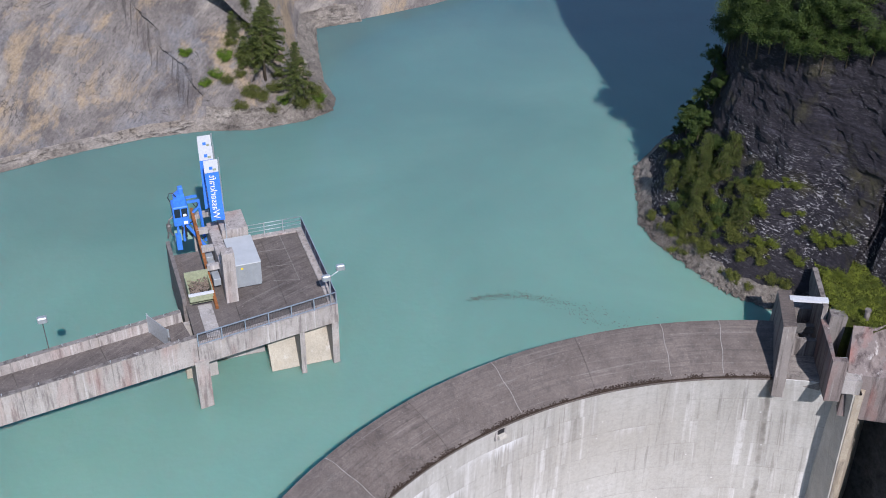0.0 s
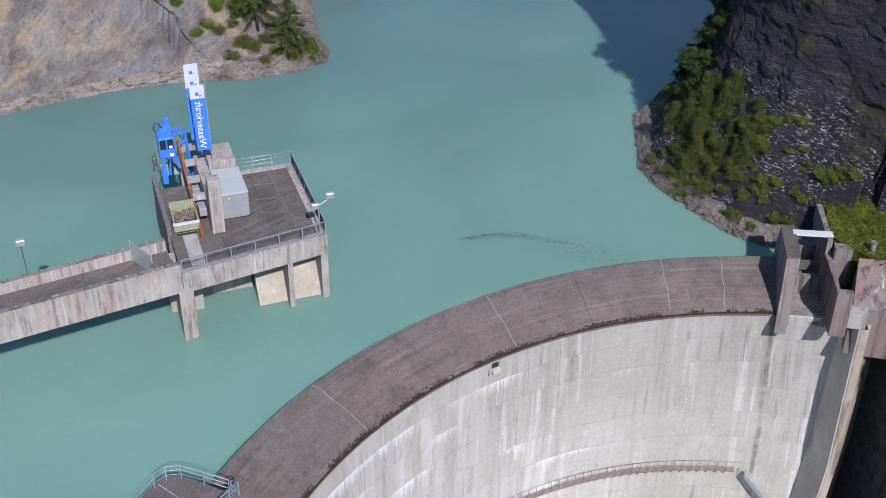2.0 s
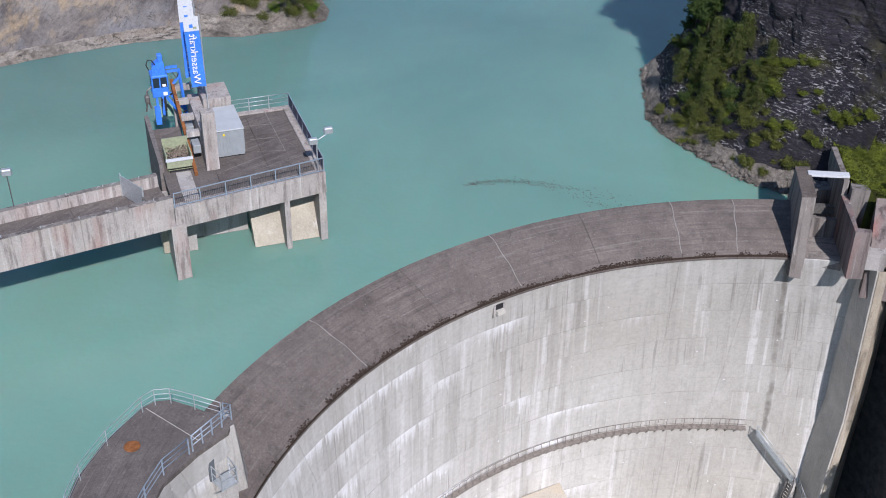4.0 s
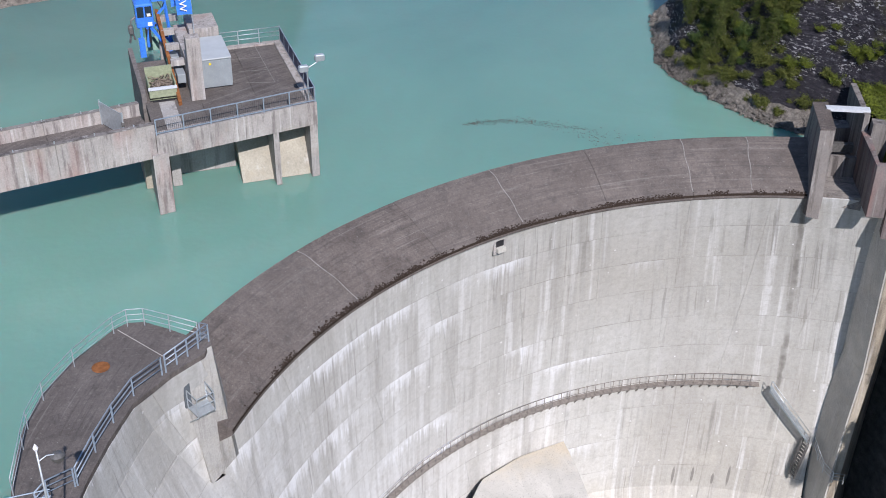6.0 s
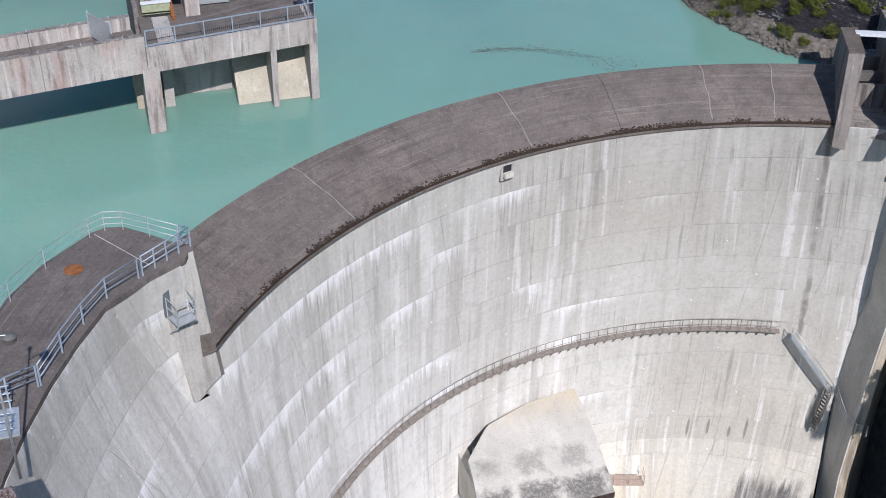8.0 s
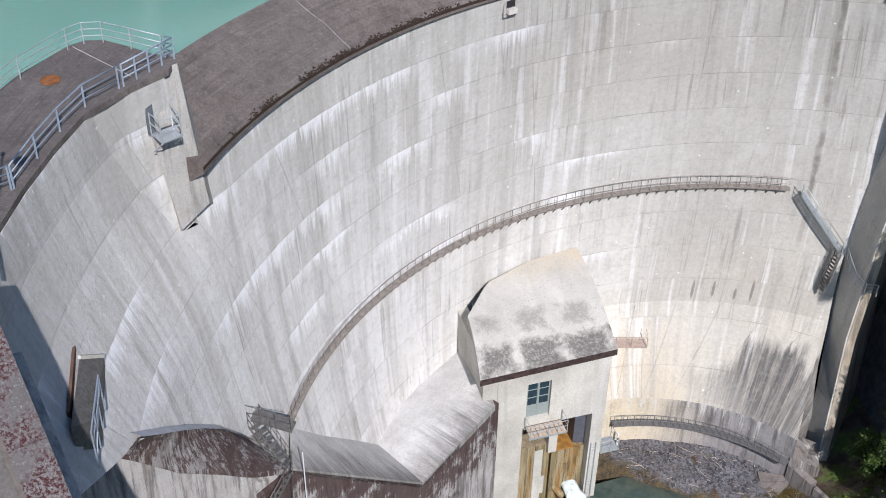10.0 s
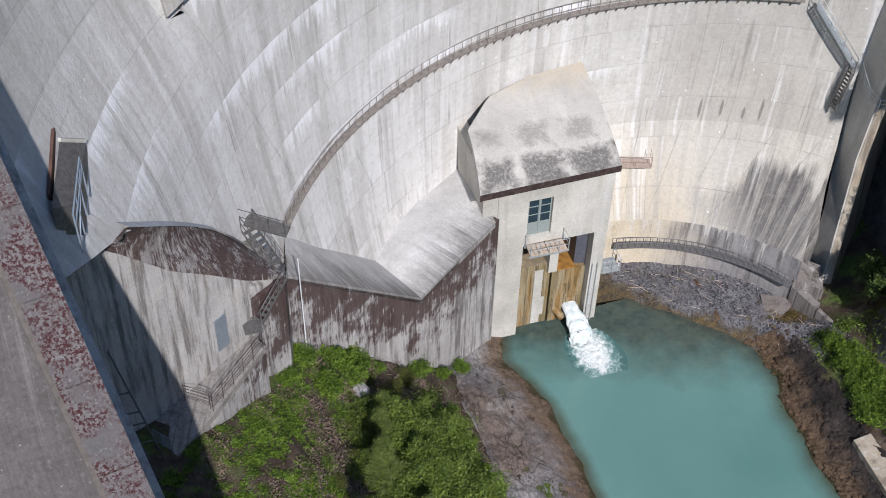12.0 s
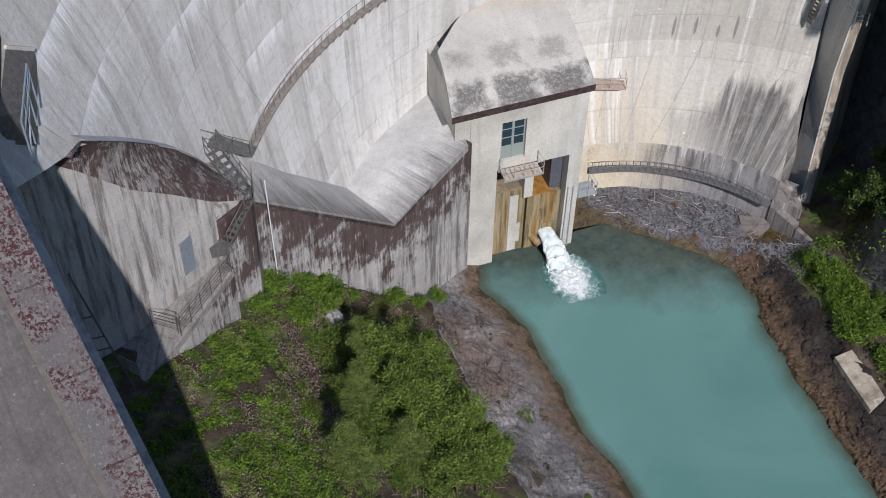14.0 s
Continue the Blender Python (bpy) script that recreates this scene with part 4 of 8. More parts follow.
def ground_h(x, y):
    d = math.hypot(x - 25.5, y - 3.05)
    ang = math.degrees(math.atan2(y - 3.05, x - 25.5)) % 360
    if (d > 42.5 and 12 < ang < 163.5) or (x > 40 and y > 41):
        h = -8.0 + 40 * step(75, 190, abs(x - 20)) + 45 * step(150, 330, y)
        return h
    # left bank of the gorge
    shift = 0.8 * math.sin(y * 0.21) + 1.0 * fbm(y * 0.12, 0.3, 7) - 0.02 * (y - 20) - 2.4 * step(26.0, 31.5, y)
    hl = along(LEFT_BANK, x - shift)
    rough = 0.35 * fbm(x * 0.35, y * 0.35, 1.3) + 0.12 * fbm(x * 1.3, y * 1.3, 4)
    hl += rough * step(-41, -38, hl)
    # right bank: pool edge, shelf, then a steep slope
    if y > 20:
        e = along([(20, 33.65), (23.5, 34.4), (26.5, 34.2), (28.5, 32.5), (31, 30.0), (32.7, 28.0), (36, 25.5)], y)
    else:
        e = along([(-60, 33.6), (10, 33.5), (15, 33.4), (20, 33.65)], y)
    e += 0.25 * fbm(y * 0.4, 3.1, 2)
    u = x - e
    hr = along([(-7, -44), (-1, -41.0), (0, -40.35), (0.8, -39.9), (2.5, -39.3), (4, -38.6), (7, -37.6), (10.5, -36.0), (13, -30), (16, -15), (20, 6), (60, 60), (150, 95)], u)
    # added steep rock, out of view: it keeps the wing wall's foot shaded
    shade_spur = along([(6, -60), (7.0, -37.8), (8.2, -31), (9.2, -21), (10.5, -6), (12.5, 8), (16, 20), (60, 62)], u)
    hr = max(hr, lerp(shade_spur, hr, step(21.5, 25, y)) if u > 6 else hr)
    gr = step(23, 29, y)
    hg = along([(-7, -44), (-1, -41.0), (0, -40.35), (2, -39.95), (9, -39.6), (40, -38.5)], u)
    hg += along([(40, 0), (44, 0.6), (46.6, 2.0), (47.6, 9), (48.6, 42), (52, 52), (80, 90)], x)
    hr = lerp(hr, hg, gr)
    hr += (0.25 * fbm(x * 0.5, y * 0.5, 9) + 0.9 * fbm(x * 0.2, y * 0.2, 5) * step(6, 12, u)) * step(0, 3, u)
    h = max(hl, hr)
    if x < -14:
        h += 26 * step(-15, -45, x) + 50 * step(-45, -160, x)
    return h


def spaced(lo, a, b, hi, fine, coarse):
    out, v = [], a
    while v <= b:
        out.append(v)
        v += fine
    v, s = b, fine
    while v < hi:
        s = min(coarse, s * 1.35)
        v += s
        out.append(v)
    v, s = a, fine
    while v > lo:
        s = min(coarse, s * 1.35)
        v -= s
        out.insert(0, v)
    return out


XS, YS = spaced(-900, -12, 50, 900, 0.5, 60), spaced(-700, -8, 40, 1100, 0.5, 60)
ground = grid_mesh("ground", [[Vector((x, y, ground_h(x, y))) for x in XS] for y in YS], SOIL)
tagged(ground, "steep gorge floor with earth, moss and bare rock", "ground", kind="structure")
rows = [[Vector((x, min(y, 33.0 + 0.5 * step(15, 29, x)), PZ)) for x in [lerp(13.0, 40.0, i / 90) for i in range(91)]] for y in [lerp(-45, 33.5, j / 200) for j in range(201)]]
pool = grid_mesh("pond_water", rows, POND)
depth = pool.data.attributes.new("water_depth", "FLOAT", "POINT")
for k, v in enumerate(pool.data.vertices):
    depth.data[k].value = PZ - ground_h(v.co.x, v.co.y)
tagged(pool, "still turquoise pool at the foot of the dam", "water", kind="structure")


# ---- cliffs ----
def hillside(name, shore, profile, side, material, amp, label, steps=150, tops=70, zmax=45, seed=1.0, ledge=0.0, extra=None, rugged=0.0, low=0.0, crown=None):
    """A rock slope that rises from a shoreline; side is +1 where it rises to the left of the line's way."""
    pts = [Vector((x, y, 0)) for x, y in shore]
    seg = [(b - a).length for a, b in zip(pts, pts[1:])]
    total = sum(seg)

    def at(s):
        for a, b, l in zip(pts, pts[1:], seg):
            if s <= l:
                return a.lerp(b, s / l)
            s -= l
        return pts[-1]

    rows = []
    for i in range(steps + 1):
        s = total * i / steps
        p = at(s)
        d = (at(min(total, s + 4)) - at(max(0, s - 4))).normalized()
        nrm = Vector((-d.y, d.x, 0)) * side
        row = []
        for k in range(tops + 1):
            z = -3 + (zmax + 3) * (k / tops) ** 1.35
            rise = crown(p.x) if crown and z > 2 else 1.0
            q = p + nrm * along(profile, z) + Vector((0, 0, z))
            f = fbm(q.x * 0.13 + seed, q.y * 0.13, q.z * 0.16) * amp + fbm(q.x * 0.5, q.y * 0.5 + seed, q.z * 0.9, 5) * amp * 0.5 + abs(fbm(q.x * 0.9, q.y * 0.9 + seed, q.z * 2.6, 4)) * amp * rugged
            if ledge:
                f += ledge * (abs(((q.z * 0.55 + 0.5 * fbm(q.x * 0.2, q.y * 0.2, 2)) % 1.0) - 0.5) - 0.25)
            if extra:
                f -= extra(q)
            w = max(low, step(-0.5, 2.5, z))
            row.append(q + nrm * f * w + Vector((0, 0, 0.5 * f * w - max(0.0, z - 2) * (1 - rise))))
        rows.append(row)
    tagged(grid_mesh(name, rows, material, smooth=False), label, "cliff", kind="structure")
    return rows


def fault(q):
    """A diagonal break across the pale slab: the rock right of it stands back."""
    xc = along([(0, 5.3), (2, 3.9), (4.5, 2.4), (6.5, 1.0), (8.5, 0.0), (20, -6)], q.z) + 0.3 * math.sin(q.z * 1.9)
    return -0.9 * step(xc - 0.25, xc + 0.25, q.x) - 1.4 * step(0.9, 0.0, abs(q.x - xc - 0.45))


LEFT_SHORE = [(-70, 78), (-40, 80), (-15, 84.6), (-7, 86.3), (-1, 86.9), (4.9, 86.5), (9.5, 85.3), (14.8, 85.5), (17.6, 86.6), (18.4, 89), (18.2, 93), (19.5, 101), (21, 107), (27, 107.5), (36, 109), (46, 112), (60, 122), (90, 150)]
CL = hillside("cliff_left", LEFT_SHORE, [(-3, -3), (0, 0), (1.2, 1.2), (3, 2.6), (12, 10), (30, 24), (60, 52)], 1, LIMESTONE, 0.55, "pale grey and ochre sunlit rock slab above the reservoir", 520, 80, 45, 3.0, 0.0, fault, crown=lambda x: 1 - 0.8 * step(22, 40, x))
RIGHT_SHORE = [(44.6, 38.6), (43.3, 41.8), (40.7, 45.4), (39.6, 49.1), (38.6, 54.2), (38.7, 57), (40.6, 61.2), (42.7, 66.0), (46.8, 69.3), (53.5, 74), (63, 84), (75, 97), (90, 112), (132, 142)]
CR = hillside("cliff_right", RIGHT_SHORE, [(-3, -2), (0, 0), (1.5, 1.0), (4, 2.7), (9, 5.2), (16, 6.4), (24, 7.0), (40, 8.0), (58, 14)], -1, SLATE, 0.55, "dark slate cliff with white veins above the reservoir", 400, 150, 56, 8.0, 0.30, None, 0.40)
# pale weathered band at the waterline on both shores
hillside("shore_band", LEFT_SHORE[5:14], [(-3, -3.5), (0, -0.62), (0.9, 0.5), (1.6, 1.8), (45, 60)], 1, SHORE, 0.5, "broken grey rock along the waterline", 260, 14, 1.5, 3.0, 0.4, None, 1.2, 0.7)
hillside("shore_band", LEFT_SHORE[:6], [(-3, -3.6), (0, -0.6), (0.6, 0.3), (1.0, 1.6), (45, 60)], 1, WASHED, 0.45, "pale washed rock band along the waterline", 500, 14, 1.1, 3.0, 0.0, None, 1.0, 0.6)
hillside("shore_band", RIGHT_SHORE[:9], [(-3, -2.6), (0, -0.4), (1.0, 0.35), (1.6, 1.2), (45, 60)], -1, SHORE, 0.7, "pale washed rock band along the waterline", 420, 16, 1.9, 5.0, 0.5, None, 1.0, 0.6)

# ---- railings, stairs ----


def railing(name, base, label, height=1.0, rails=3, spacing=1.9, material=None, r=0.028, group="", slope_ok=True, posts=True):
    """A railing along a base line: each post and each rail is a part."""
    material = material or STEEL
    pts = [Vector(p) for p in base]
    ob = thing(name, pts[0], label, "railing", group)
    up = Vector((0, 0, height))
    for k in range(rails):
        part("rail", tube(B(), [p + up * (1 - k / (rails + 0.2)) for p in pts], r if k == 0 else r * 0.8, 6), material, ob, smooth=True)
    if posts:
        for a, b in zip(pts, pts[1:]):
            n = max(1, round((b - a).length / spacing))
            for i in range(n + (b is pts[-1])):
                p = a.lerp(b, i / n)
                part("post", bar(B(), p, p + up, r * 2.1), material, ob)
    return ob


def stairs(name, a, b, width, n, label, material, side):
    """A steel flight from a (top) to b (foot): stringers, treads and a handrail."""
    a, b = Vector(a), Vector(b)
    ob = thing(name, b, label, "staircase")
    d = (b - a)
    flat = Vector((d.x, d.y, 0)).normalized()
    s = Vector((-flat.y, flat.x, 0)) * width / 2
    for k in (-1, 1):
        part("stringer", bar(B(), a + s * k, b + s * k, 0.04, 0.14), material, ob)
    for i in range(n):
        p = a.lerp(b, (i + 0.5) / n)
        part("tread", bar(B(), p - s, p + s, 0.2, 0.03), material, ob)
    up = Vector((0, 0, 1.0))
    for k in side:
        for h in (1.0, 0.55):
            part("handrail", tube(B(), [a + s * k + up * h, b + s * k + up * h], 0.025), material, ob, smooth=True)
        for i in range(4):
            p = a.lerp(b, i / 3) + s * k
            part("post", bar(B(), p, p + up, 0.05), material, ob)
    return ob


# ---- gauge tower on the left end of the crest ----
tower = thing("tower", (-6, 21, -1), "raised concrete abutment platform with a curved downstream wall", "tower", kind="structure")
TW_DS = [face(radians(t), 4.55) for t in (141, 144, 148, 152, 156, 160, 164, 168)]
TW_US = [(-12.6, 9.5), (-12.5, 13), (-12.2, 16.5), (-11.9, 18.9), (-11.6, 20.3), (-10.8, 22.3), (-9.3, 24.5), (-7.1, 26.6), (-6.4, 26.95), (-5.6, 26.8), (-4.6, 25.9), (-3.7, 24.95), (-2.75, 24.35)]
foot = [(p.x, p.y) for p in TW_DS] + TW_US
bm = prism(B(), foot, 4.45, 4.72)
part("platform_slab", bm, DECK, tower, "dark weathered concrete platform")
for c0, c1 in zip([176, 168, 160, 152, 146], [168, 160, 152, 146, 141.5]):
    for z0, z1 in ((-0.75, 2.0), (2.0, 4.44)):
        bm, n = B(), 4
        rows = [[bm.verts.new(face(radians(lerp(c0 - 0.02, c1 + 0.02, i / n)), z, 0.01)) for i in range(n + 1)] for z in (z0 + 0.01, z1 - 0.01)]
        back = [[bm.verts.new(v.co + (v.co - Vector((25, 4, v.co.z))).normalized() * 1.2) for v in r] for r in rows]
        for i in range(n):
            bm.faces.new((rows[0][i], rows[0][i + 1], rows[1][i + 1], rows[1][i]))
            bm.faces.new((rows[1][i], rows[1][i + 1], back[1][i + 1], back[1][i]))
            bm.faces.new((rows[0][i], rows[0][i + 1], back[0][i + 1], back[0][i]))
        for k in (0, n):
            bm.faces.new((rows[0][k], rows[1][k], back[1][k], back[0][k]))
        part("concrete_block", bm, DAM, tower)
bm = prism(B(), TW_US[1:] + [(-2.9, 25.6), (-4.2, 24.6), (-7.5, 21.5), (-10.2, 15)], -4, 4.44)
part("upstream_wall", bm, TOWER, tower)
PALEHEAD = stained_concrete("stair_head_concrete", (0.40, 0.39, 0.37), (0.20, 0.19, 0.178), 0.7, 0.50, 1.3)
# protruding stair head with its door and balcony
bm = B()
v = [bm.verts.new(p) for p in ((-4.75, 22.85, 4.70), (-2.8, 23.85, 4.70), (-2.78, 24.3, 4.70), (-4.6, 24.4, 4.70), (-3.55, 23.35, -3.5), (-2.12, 24.35, -2.95), (-1.6, 26.6, -4.6), (-4.1, 26.2, -5.4))]
for q in ((0, 1, 2, 3), (7, 6, 5, 4), (0, 4, 5, 1), (1, 5, 6, 2), (2, 6, 7, 3), (3, 7, 4, 0)):
    bm.faces.new([v[i] for i in q])
part("platform_slab", prism(B(), [(-4.72, 22.88), (-2.79, 23.86), (-2.76, 24.32), (-4.6, 24.42)], 4.704, 4.726), DECK, tower)
part("stair_head", bm, PALEHEAD, tower, "pale concrete stair head")
# narrow dark panel paints the shade inside the doorway
bm = bar(B(), (-4.42, 22.94, 3.15), (-4.12, 23.09, 3.15), 0.10, 2.3)
part("door", bm, plain("doorway_shade", (0.10, 0.115, 0.13), 0.6), tower, "dark panel for the shaded door recess")
bm = bar(B(), (-4.62, 22.86, 4.36), (-3.5, 23.42, 4.36), 0.16, 0.12)
part("lintel", bm, GREY, tower, "concrete lintel over the doorway")
bm = B()
tube(bm, [(-7.95, 23.75, 4.73), (-7.95, 23.75, 4.75)], 0.42, 20)
tagged(part("manhole_cover", bm, RUST), "round rust-red iron cover let into the platform", "manhole cover")
bm = bar(B(), (-6.9, 26.5, 4.726), (-4.75, 23.2, 4.726), 0.03, 0.012)
part("joint", bm, PALE, tower, "pale sealed joint across the platform")
balc = thing("balcony", (-3.5, 22.9, 2.0), "small galvanised steel balcony below the platform edge", "balcony")
BQ = [Vector(p) for p in ((-4.30, 22.95, 2.0), (-3.95, 22.08, 2.0), (-3.08, 22.45, 2.0), (-3.35, 23.35, 2.0))]
part("floor", prism(B(), [(p.x, p.y) for p in BQ], 1.95, 2.01), STEEL, balc)
for a, b in zip(BQ, BQ[1:]):
    for h in (0.55, 1.05):
        part("rail", tube(B(), [a + Vector((0, 0, h)), b + Vector((0, 0, h))], 0.028), STEEL, balc)
for p in BQ:
    part("post", bar(B(), p, p + Vector((0, 0, 1.05)), 0.05), STEEL, balc)
for p, q in ((BQ[1], BQ[0]), (BQ[2], BQ[3])):
    part("bracket", bar(B(), p - Vector((0, 0, 0.05)), q - Vector((0, 0, 0.9)), 0.05), STEEL, balc)
TR_DS = [face(radians(t), 4.72, -0.28) for t in (144.3, 147, 150, 153, 156.2)]
railing("railing", TR_DS, "galvanised tube railing on the platform's downstream edge", 1.0, 3, 1.9, RAILBLUE, 0.035, "platform railings")
railing("railing", [(-12.1, 16.2, 4.72), (-11.6, 19.0, 4.72), (-11.35, 20.3, 4.72), (-10.6, 22.1, 4.72), (-9.1, 24.2, 4.72), (-7.1, 26.25, 4.72), (-6.4, 26.65, 4.72), (-5.6, 26.5, 4.72), (-4.5, 25.6, 4.72), (-3.3, 24.55, 4.72)], "thin galvanised railing on the water side of the platform", 1.0, 3, 2.4, STEEL, 0.022, "platform railings")
railing("railing", [TR_DS[0].lerp(Vector((-2.85, 24.25, 4.72)), 0.08), (-2.85, 24.25, 4.72), (-3.2, 24.48, 4.72)], "galvanised railing closing the platform corner", 1.0, 3, 0.8, RAILBLUE, 0.035, "platform railings")
railing("railing", [TR_DS[-1].lerp(Vector((-10.78, 15.6, 4.72)), 0.08), (-10.78, 15.6, 4.72), (-11.2, 14.95, 4.8)], "galvanised railing across the platform end", 1.0, 3, 1.6, RAILBLUE, 0.035, "platform railings")
# lamp on the platform
LX, LY = -10.45, 11.06
lamp = thing("street_lamp", (LX, LY, 4.8), "slim galvanised lamp post with a small round head", "lamp post")
part("pole", tube(B(), [(LX, LY, 4.7), (LX, LY, 11.1)], [0.055, 0.035], 8), STEEL, lamp, smooth=True)
part("cap", tube(B(), [(LX, LY, 11.1), (LX, LY, 11.22), (LX, LY, 11.4)], [0.05, 0.1, 0.02], 8), WHITE, lamp, "white cap")
part("arm", tube(B(), [(LX, LY, 10.6), (LX + 0.3, LY + 0.06, 10.75), (LX + 0.55, LY + 0.1, 10.7)], 0.025), STEEL, lamp)
part("head", tube(B(), [(LX + 0.65, LY + 0.12, 10.72), (LX + 0.65, LY + 0.12, 10.62), (LX + 0.65, LY + 0.12, 10.4)], [0.08, 0.26, 0.2], 12), DARKSTEEL, lamp, "dark round lamp head")
# grated footbridge over the spillway gate, towards the left bank
FY0, FY1 = 13.3, 14.9
fb = thing("footbridge", (-12, 14, 4.6), "galvanised grating footbridge with tube railings", "footbridge")
part("deck", box(B(), (-24, FY0, 4.73), (-10.4, FY1, 4.81)), STEEL, fb)
for y in (FY0, FY1):
    part("beam", box(B(), (-24, y - 0.06, 4.45), (-10.6, y + 0.06, 4.72)), DARKSTEEL, fb)
    for h in (0.35, 0.7, 1.05):
        part("rail", tube(B(), [(-24, y, 4.8 + h), (-10.6, y, 4.8 + h)], 0.028), RAILBLUE, fb)
    for i in range(8):
        part("post", bar(B(), (-24 + i * 1.9, y, 4.8), (-24 + i * 1.9, y, 5.85), 0.06), RAILBLUE, fb)

# ---- left spillway wall and chute ----
W_A, W_B = Vector((-10.4, 8.3, 6.9)), Vector((-5.3, -7.8, -9.9))
chute = thing("spillway_chute", (-9, 4, -20), "lichen-covered side wall and pale floor of a concrete spillway chute", "spillway", kind="structure")
N = 9
for i in range(N):
    a, b = W_A.lerp(W_B, i / N), W_A.lerp(W_B, (i + 1) / N - 0.002)
    w = Vector((-1.15, -0.25, 0))
    bm = B()
    q = [a, b, b + w, a + w]
    hi = [bm.verts.new(p) for p in q]
    lo = [bm.verts.new(p - Vector((0, 0, 0.6))) for p in q]
    bm.faces.new(hi), bm.faces.new(lo[::-1])
    for k in range(4):
        bm.faces.new((hi[k], hi[(k + 1) % 4], lo[(k + 1) % 4], lo[k]))
    part("coping_slab", bm, LICHEN, chute)
bm = B()
ring = []
for i in range(13):
    p = W_A.lerp(W_B, i / 12)
    ring.append([bm.verts.new(p + Vector(d)) for d in ((-0.01, 0, -0.3), (-0.01, 0, -3.3), (0.58, 0.18, -3.4))] + [bm.verts.new((p.x + 0.60, p.y + 0.18, -23))])
for a, b in zip(ring, ring[1:]):
    for k in range(3):
        bm.faces.new((a[k], a[k + 1], b[k + 1], b[k]))
part("inner_wall", bm, TOWER, chute, "shaded grey inner wall")
bm = B()
rows = []
for i in range(25):
    p = W_A.lerp(W_B, i / 24) + Vector((-1.15, -0.25, -0.12))
    rows.append([p + Vector((-j * 0.9, -0.02 * j, -0.75 * step(0, 1.2, j * 0.9) * 0.2)) for j in range(9)])
grid_mesh("chute_floor", rows, crest_concrete("chute_concrete", (0.072, 0.066, 0.064), (0.12, 0.11, 0.106)), chute, "pale worn chute floor")
bm = B()
for i in range(24):
    a, b = W_A.lerp(W_B, i / 24) + Vector((-1.16, -0.25, -0.05)), W_A.lerp(W_B, (i + 1) / 24) + Vector((-1.16, -0.25, -0.05))
    bar(bm, a, b, 0.30, 0.06)
part("seal_strip", bm, plain("brown_stain", (0.125, 0.11, 0.098), 0.9, 0.2, 0.0, 0.3, 4), chute, "brown-stained edge along the coping")
bm = B()
for a, b in (((-10.0, 0.6, -2.0), (-9.2, 0.9, -1.55)),):
    bar(bm, a, b, 0.18, 0.03)
part("joint", bm, PALE, chute)

# ---- small platform on the left end of the face ----
led = thing("service_chamber", (-8.6, 12.5, -5.0), "dark grey sloping lid of a service chamber with blue-grey rails", "chamber")
# the lid's dark colour carries the shade it lies in
part("lid", prism(B(), [(-8.55, 14.3), (-7.72, 15.3), (-8.30, 11.7), (-9.10, 10.6)], [-3.4, -4.4, -4.9, -4.2], [-2.2, -3.2, -3.0, -2.2]), DARKSTEEL, led, "sloping lid, coloured dark for its shade")
part("lip", bar(B(), (-8.55, 14.32, -2.16), (-7.72, 15.32, -3.16), 0.14, 0.14), PALE, led, "pale upper edge")
part("fin", prism(B(), [(-8.75, 14.4), (-8.62, 14.5), (-9.1, 11.6), (-9.22, 11.5)], -4.2, [-1.7, -1.7, -2.3, -2.3]), plain("brown_concrete", (0.12, 0.07, 0.055), 0.9, 0.2, 0.0, 0.4, 2), led, "rust-brown fin wall")
RA, RB = Vector((-7.95, 13.0, -3.05)), Vector((-8.45, 10.4, -3.35))
for h in (0.45, 0.95):
    part("rail", tube(B(), [RA + Vector((0, 0, h)), RB + Vector((0, 0, h))], 0.035), RAILBLUE, led)
for i in range(4):
    p = RA.lerp(RB, i / 3)
    part("post", bar(B(), p - Vector((0, 0, 0.9)), p + Vector((0, 0, 0.98)), 0.06), RAILBLUE, led)
part("brace", bar(B(), RA + Vector((0, 0, 0.9)), RB + Vector((0, 0, -0.5)), 0.05), RAILBLUE, led)
lad = thing("ladder", (-9.0, 13.6, -8), "steel ladder below the service platform", "ladder")
for dx in (0, 0.45):
    part("side_rail", bar(B(), (-9.15 + dx, 13.3, -4.3), (-9.15 + dx, 13.3, -7.4), 0.05), STEEL, lad)
for i in range(9):
    part("rung", tube(B(), [(-9.15, 13.3, -4.6 - i * 0.32), (-8.7, 13.3, -4.6 - i * 0.32)], 0.018), STEEL, lad)

# ---- aprons and buttress walls at the left foot ----
apron = thing("buttress", (4, 24, -36), "stained concrete buttress walls with sloping caps along the foot of the dam", "buttress", kind="structure")


def cap(name, front, back, material, label, thick=0.5, div=6, bulge=0.0):
    """A sloping slab between a front edge and a back edge."""
    bm = B()
    n = 14

    def edge(e, t):
        return Vector([along([(i / (len(e) - 1), p[k]) for i, p in enumerate(e)], t) for k in range(3)])

    rows = [[bm.verts.new(edge(front, i / n).lerp(edge(back, i / n), j / div) + Vector((0, 0, bulge * math.sin(math.pi * j / div) * min(1, 5 * i / n, 5 * (n - i) / n + 0.3)))) for i in range(n + 1)] for j in range(div + 1)]
    for a, b in zip(rows, rows[1:]):
        for i in range(n):
            bm.faces.new((a[i], a[i + 1], b[i + 1], b[i]))
    low = [bm.verts.new(v.co - Vector((0, 0, thick))) for v in rows[0]]
    for i in range(n):
        bm.faces.new((rows[0][i], rows[0][i + 1], low[i + 1], low[i]))
    return part(name, bm, material, apron, label)


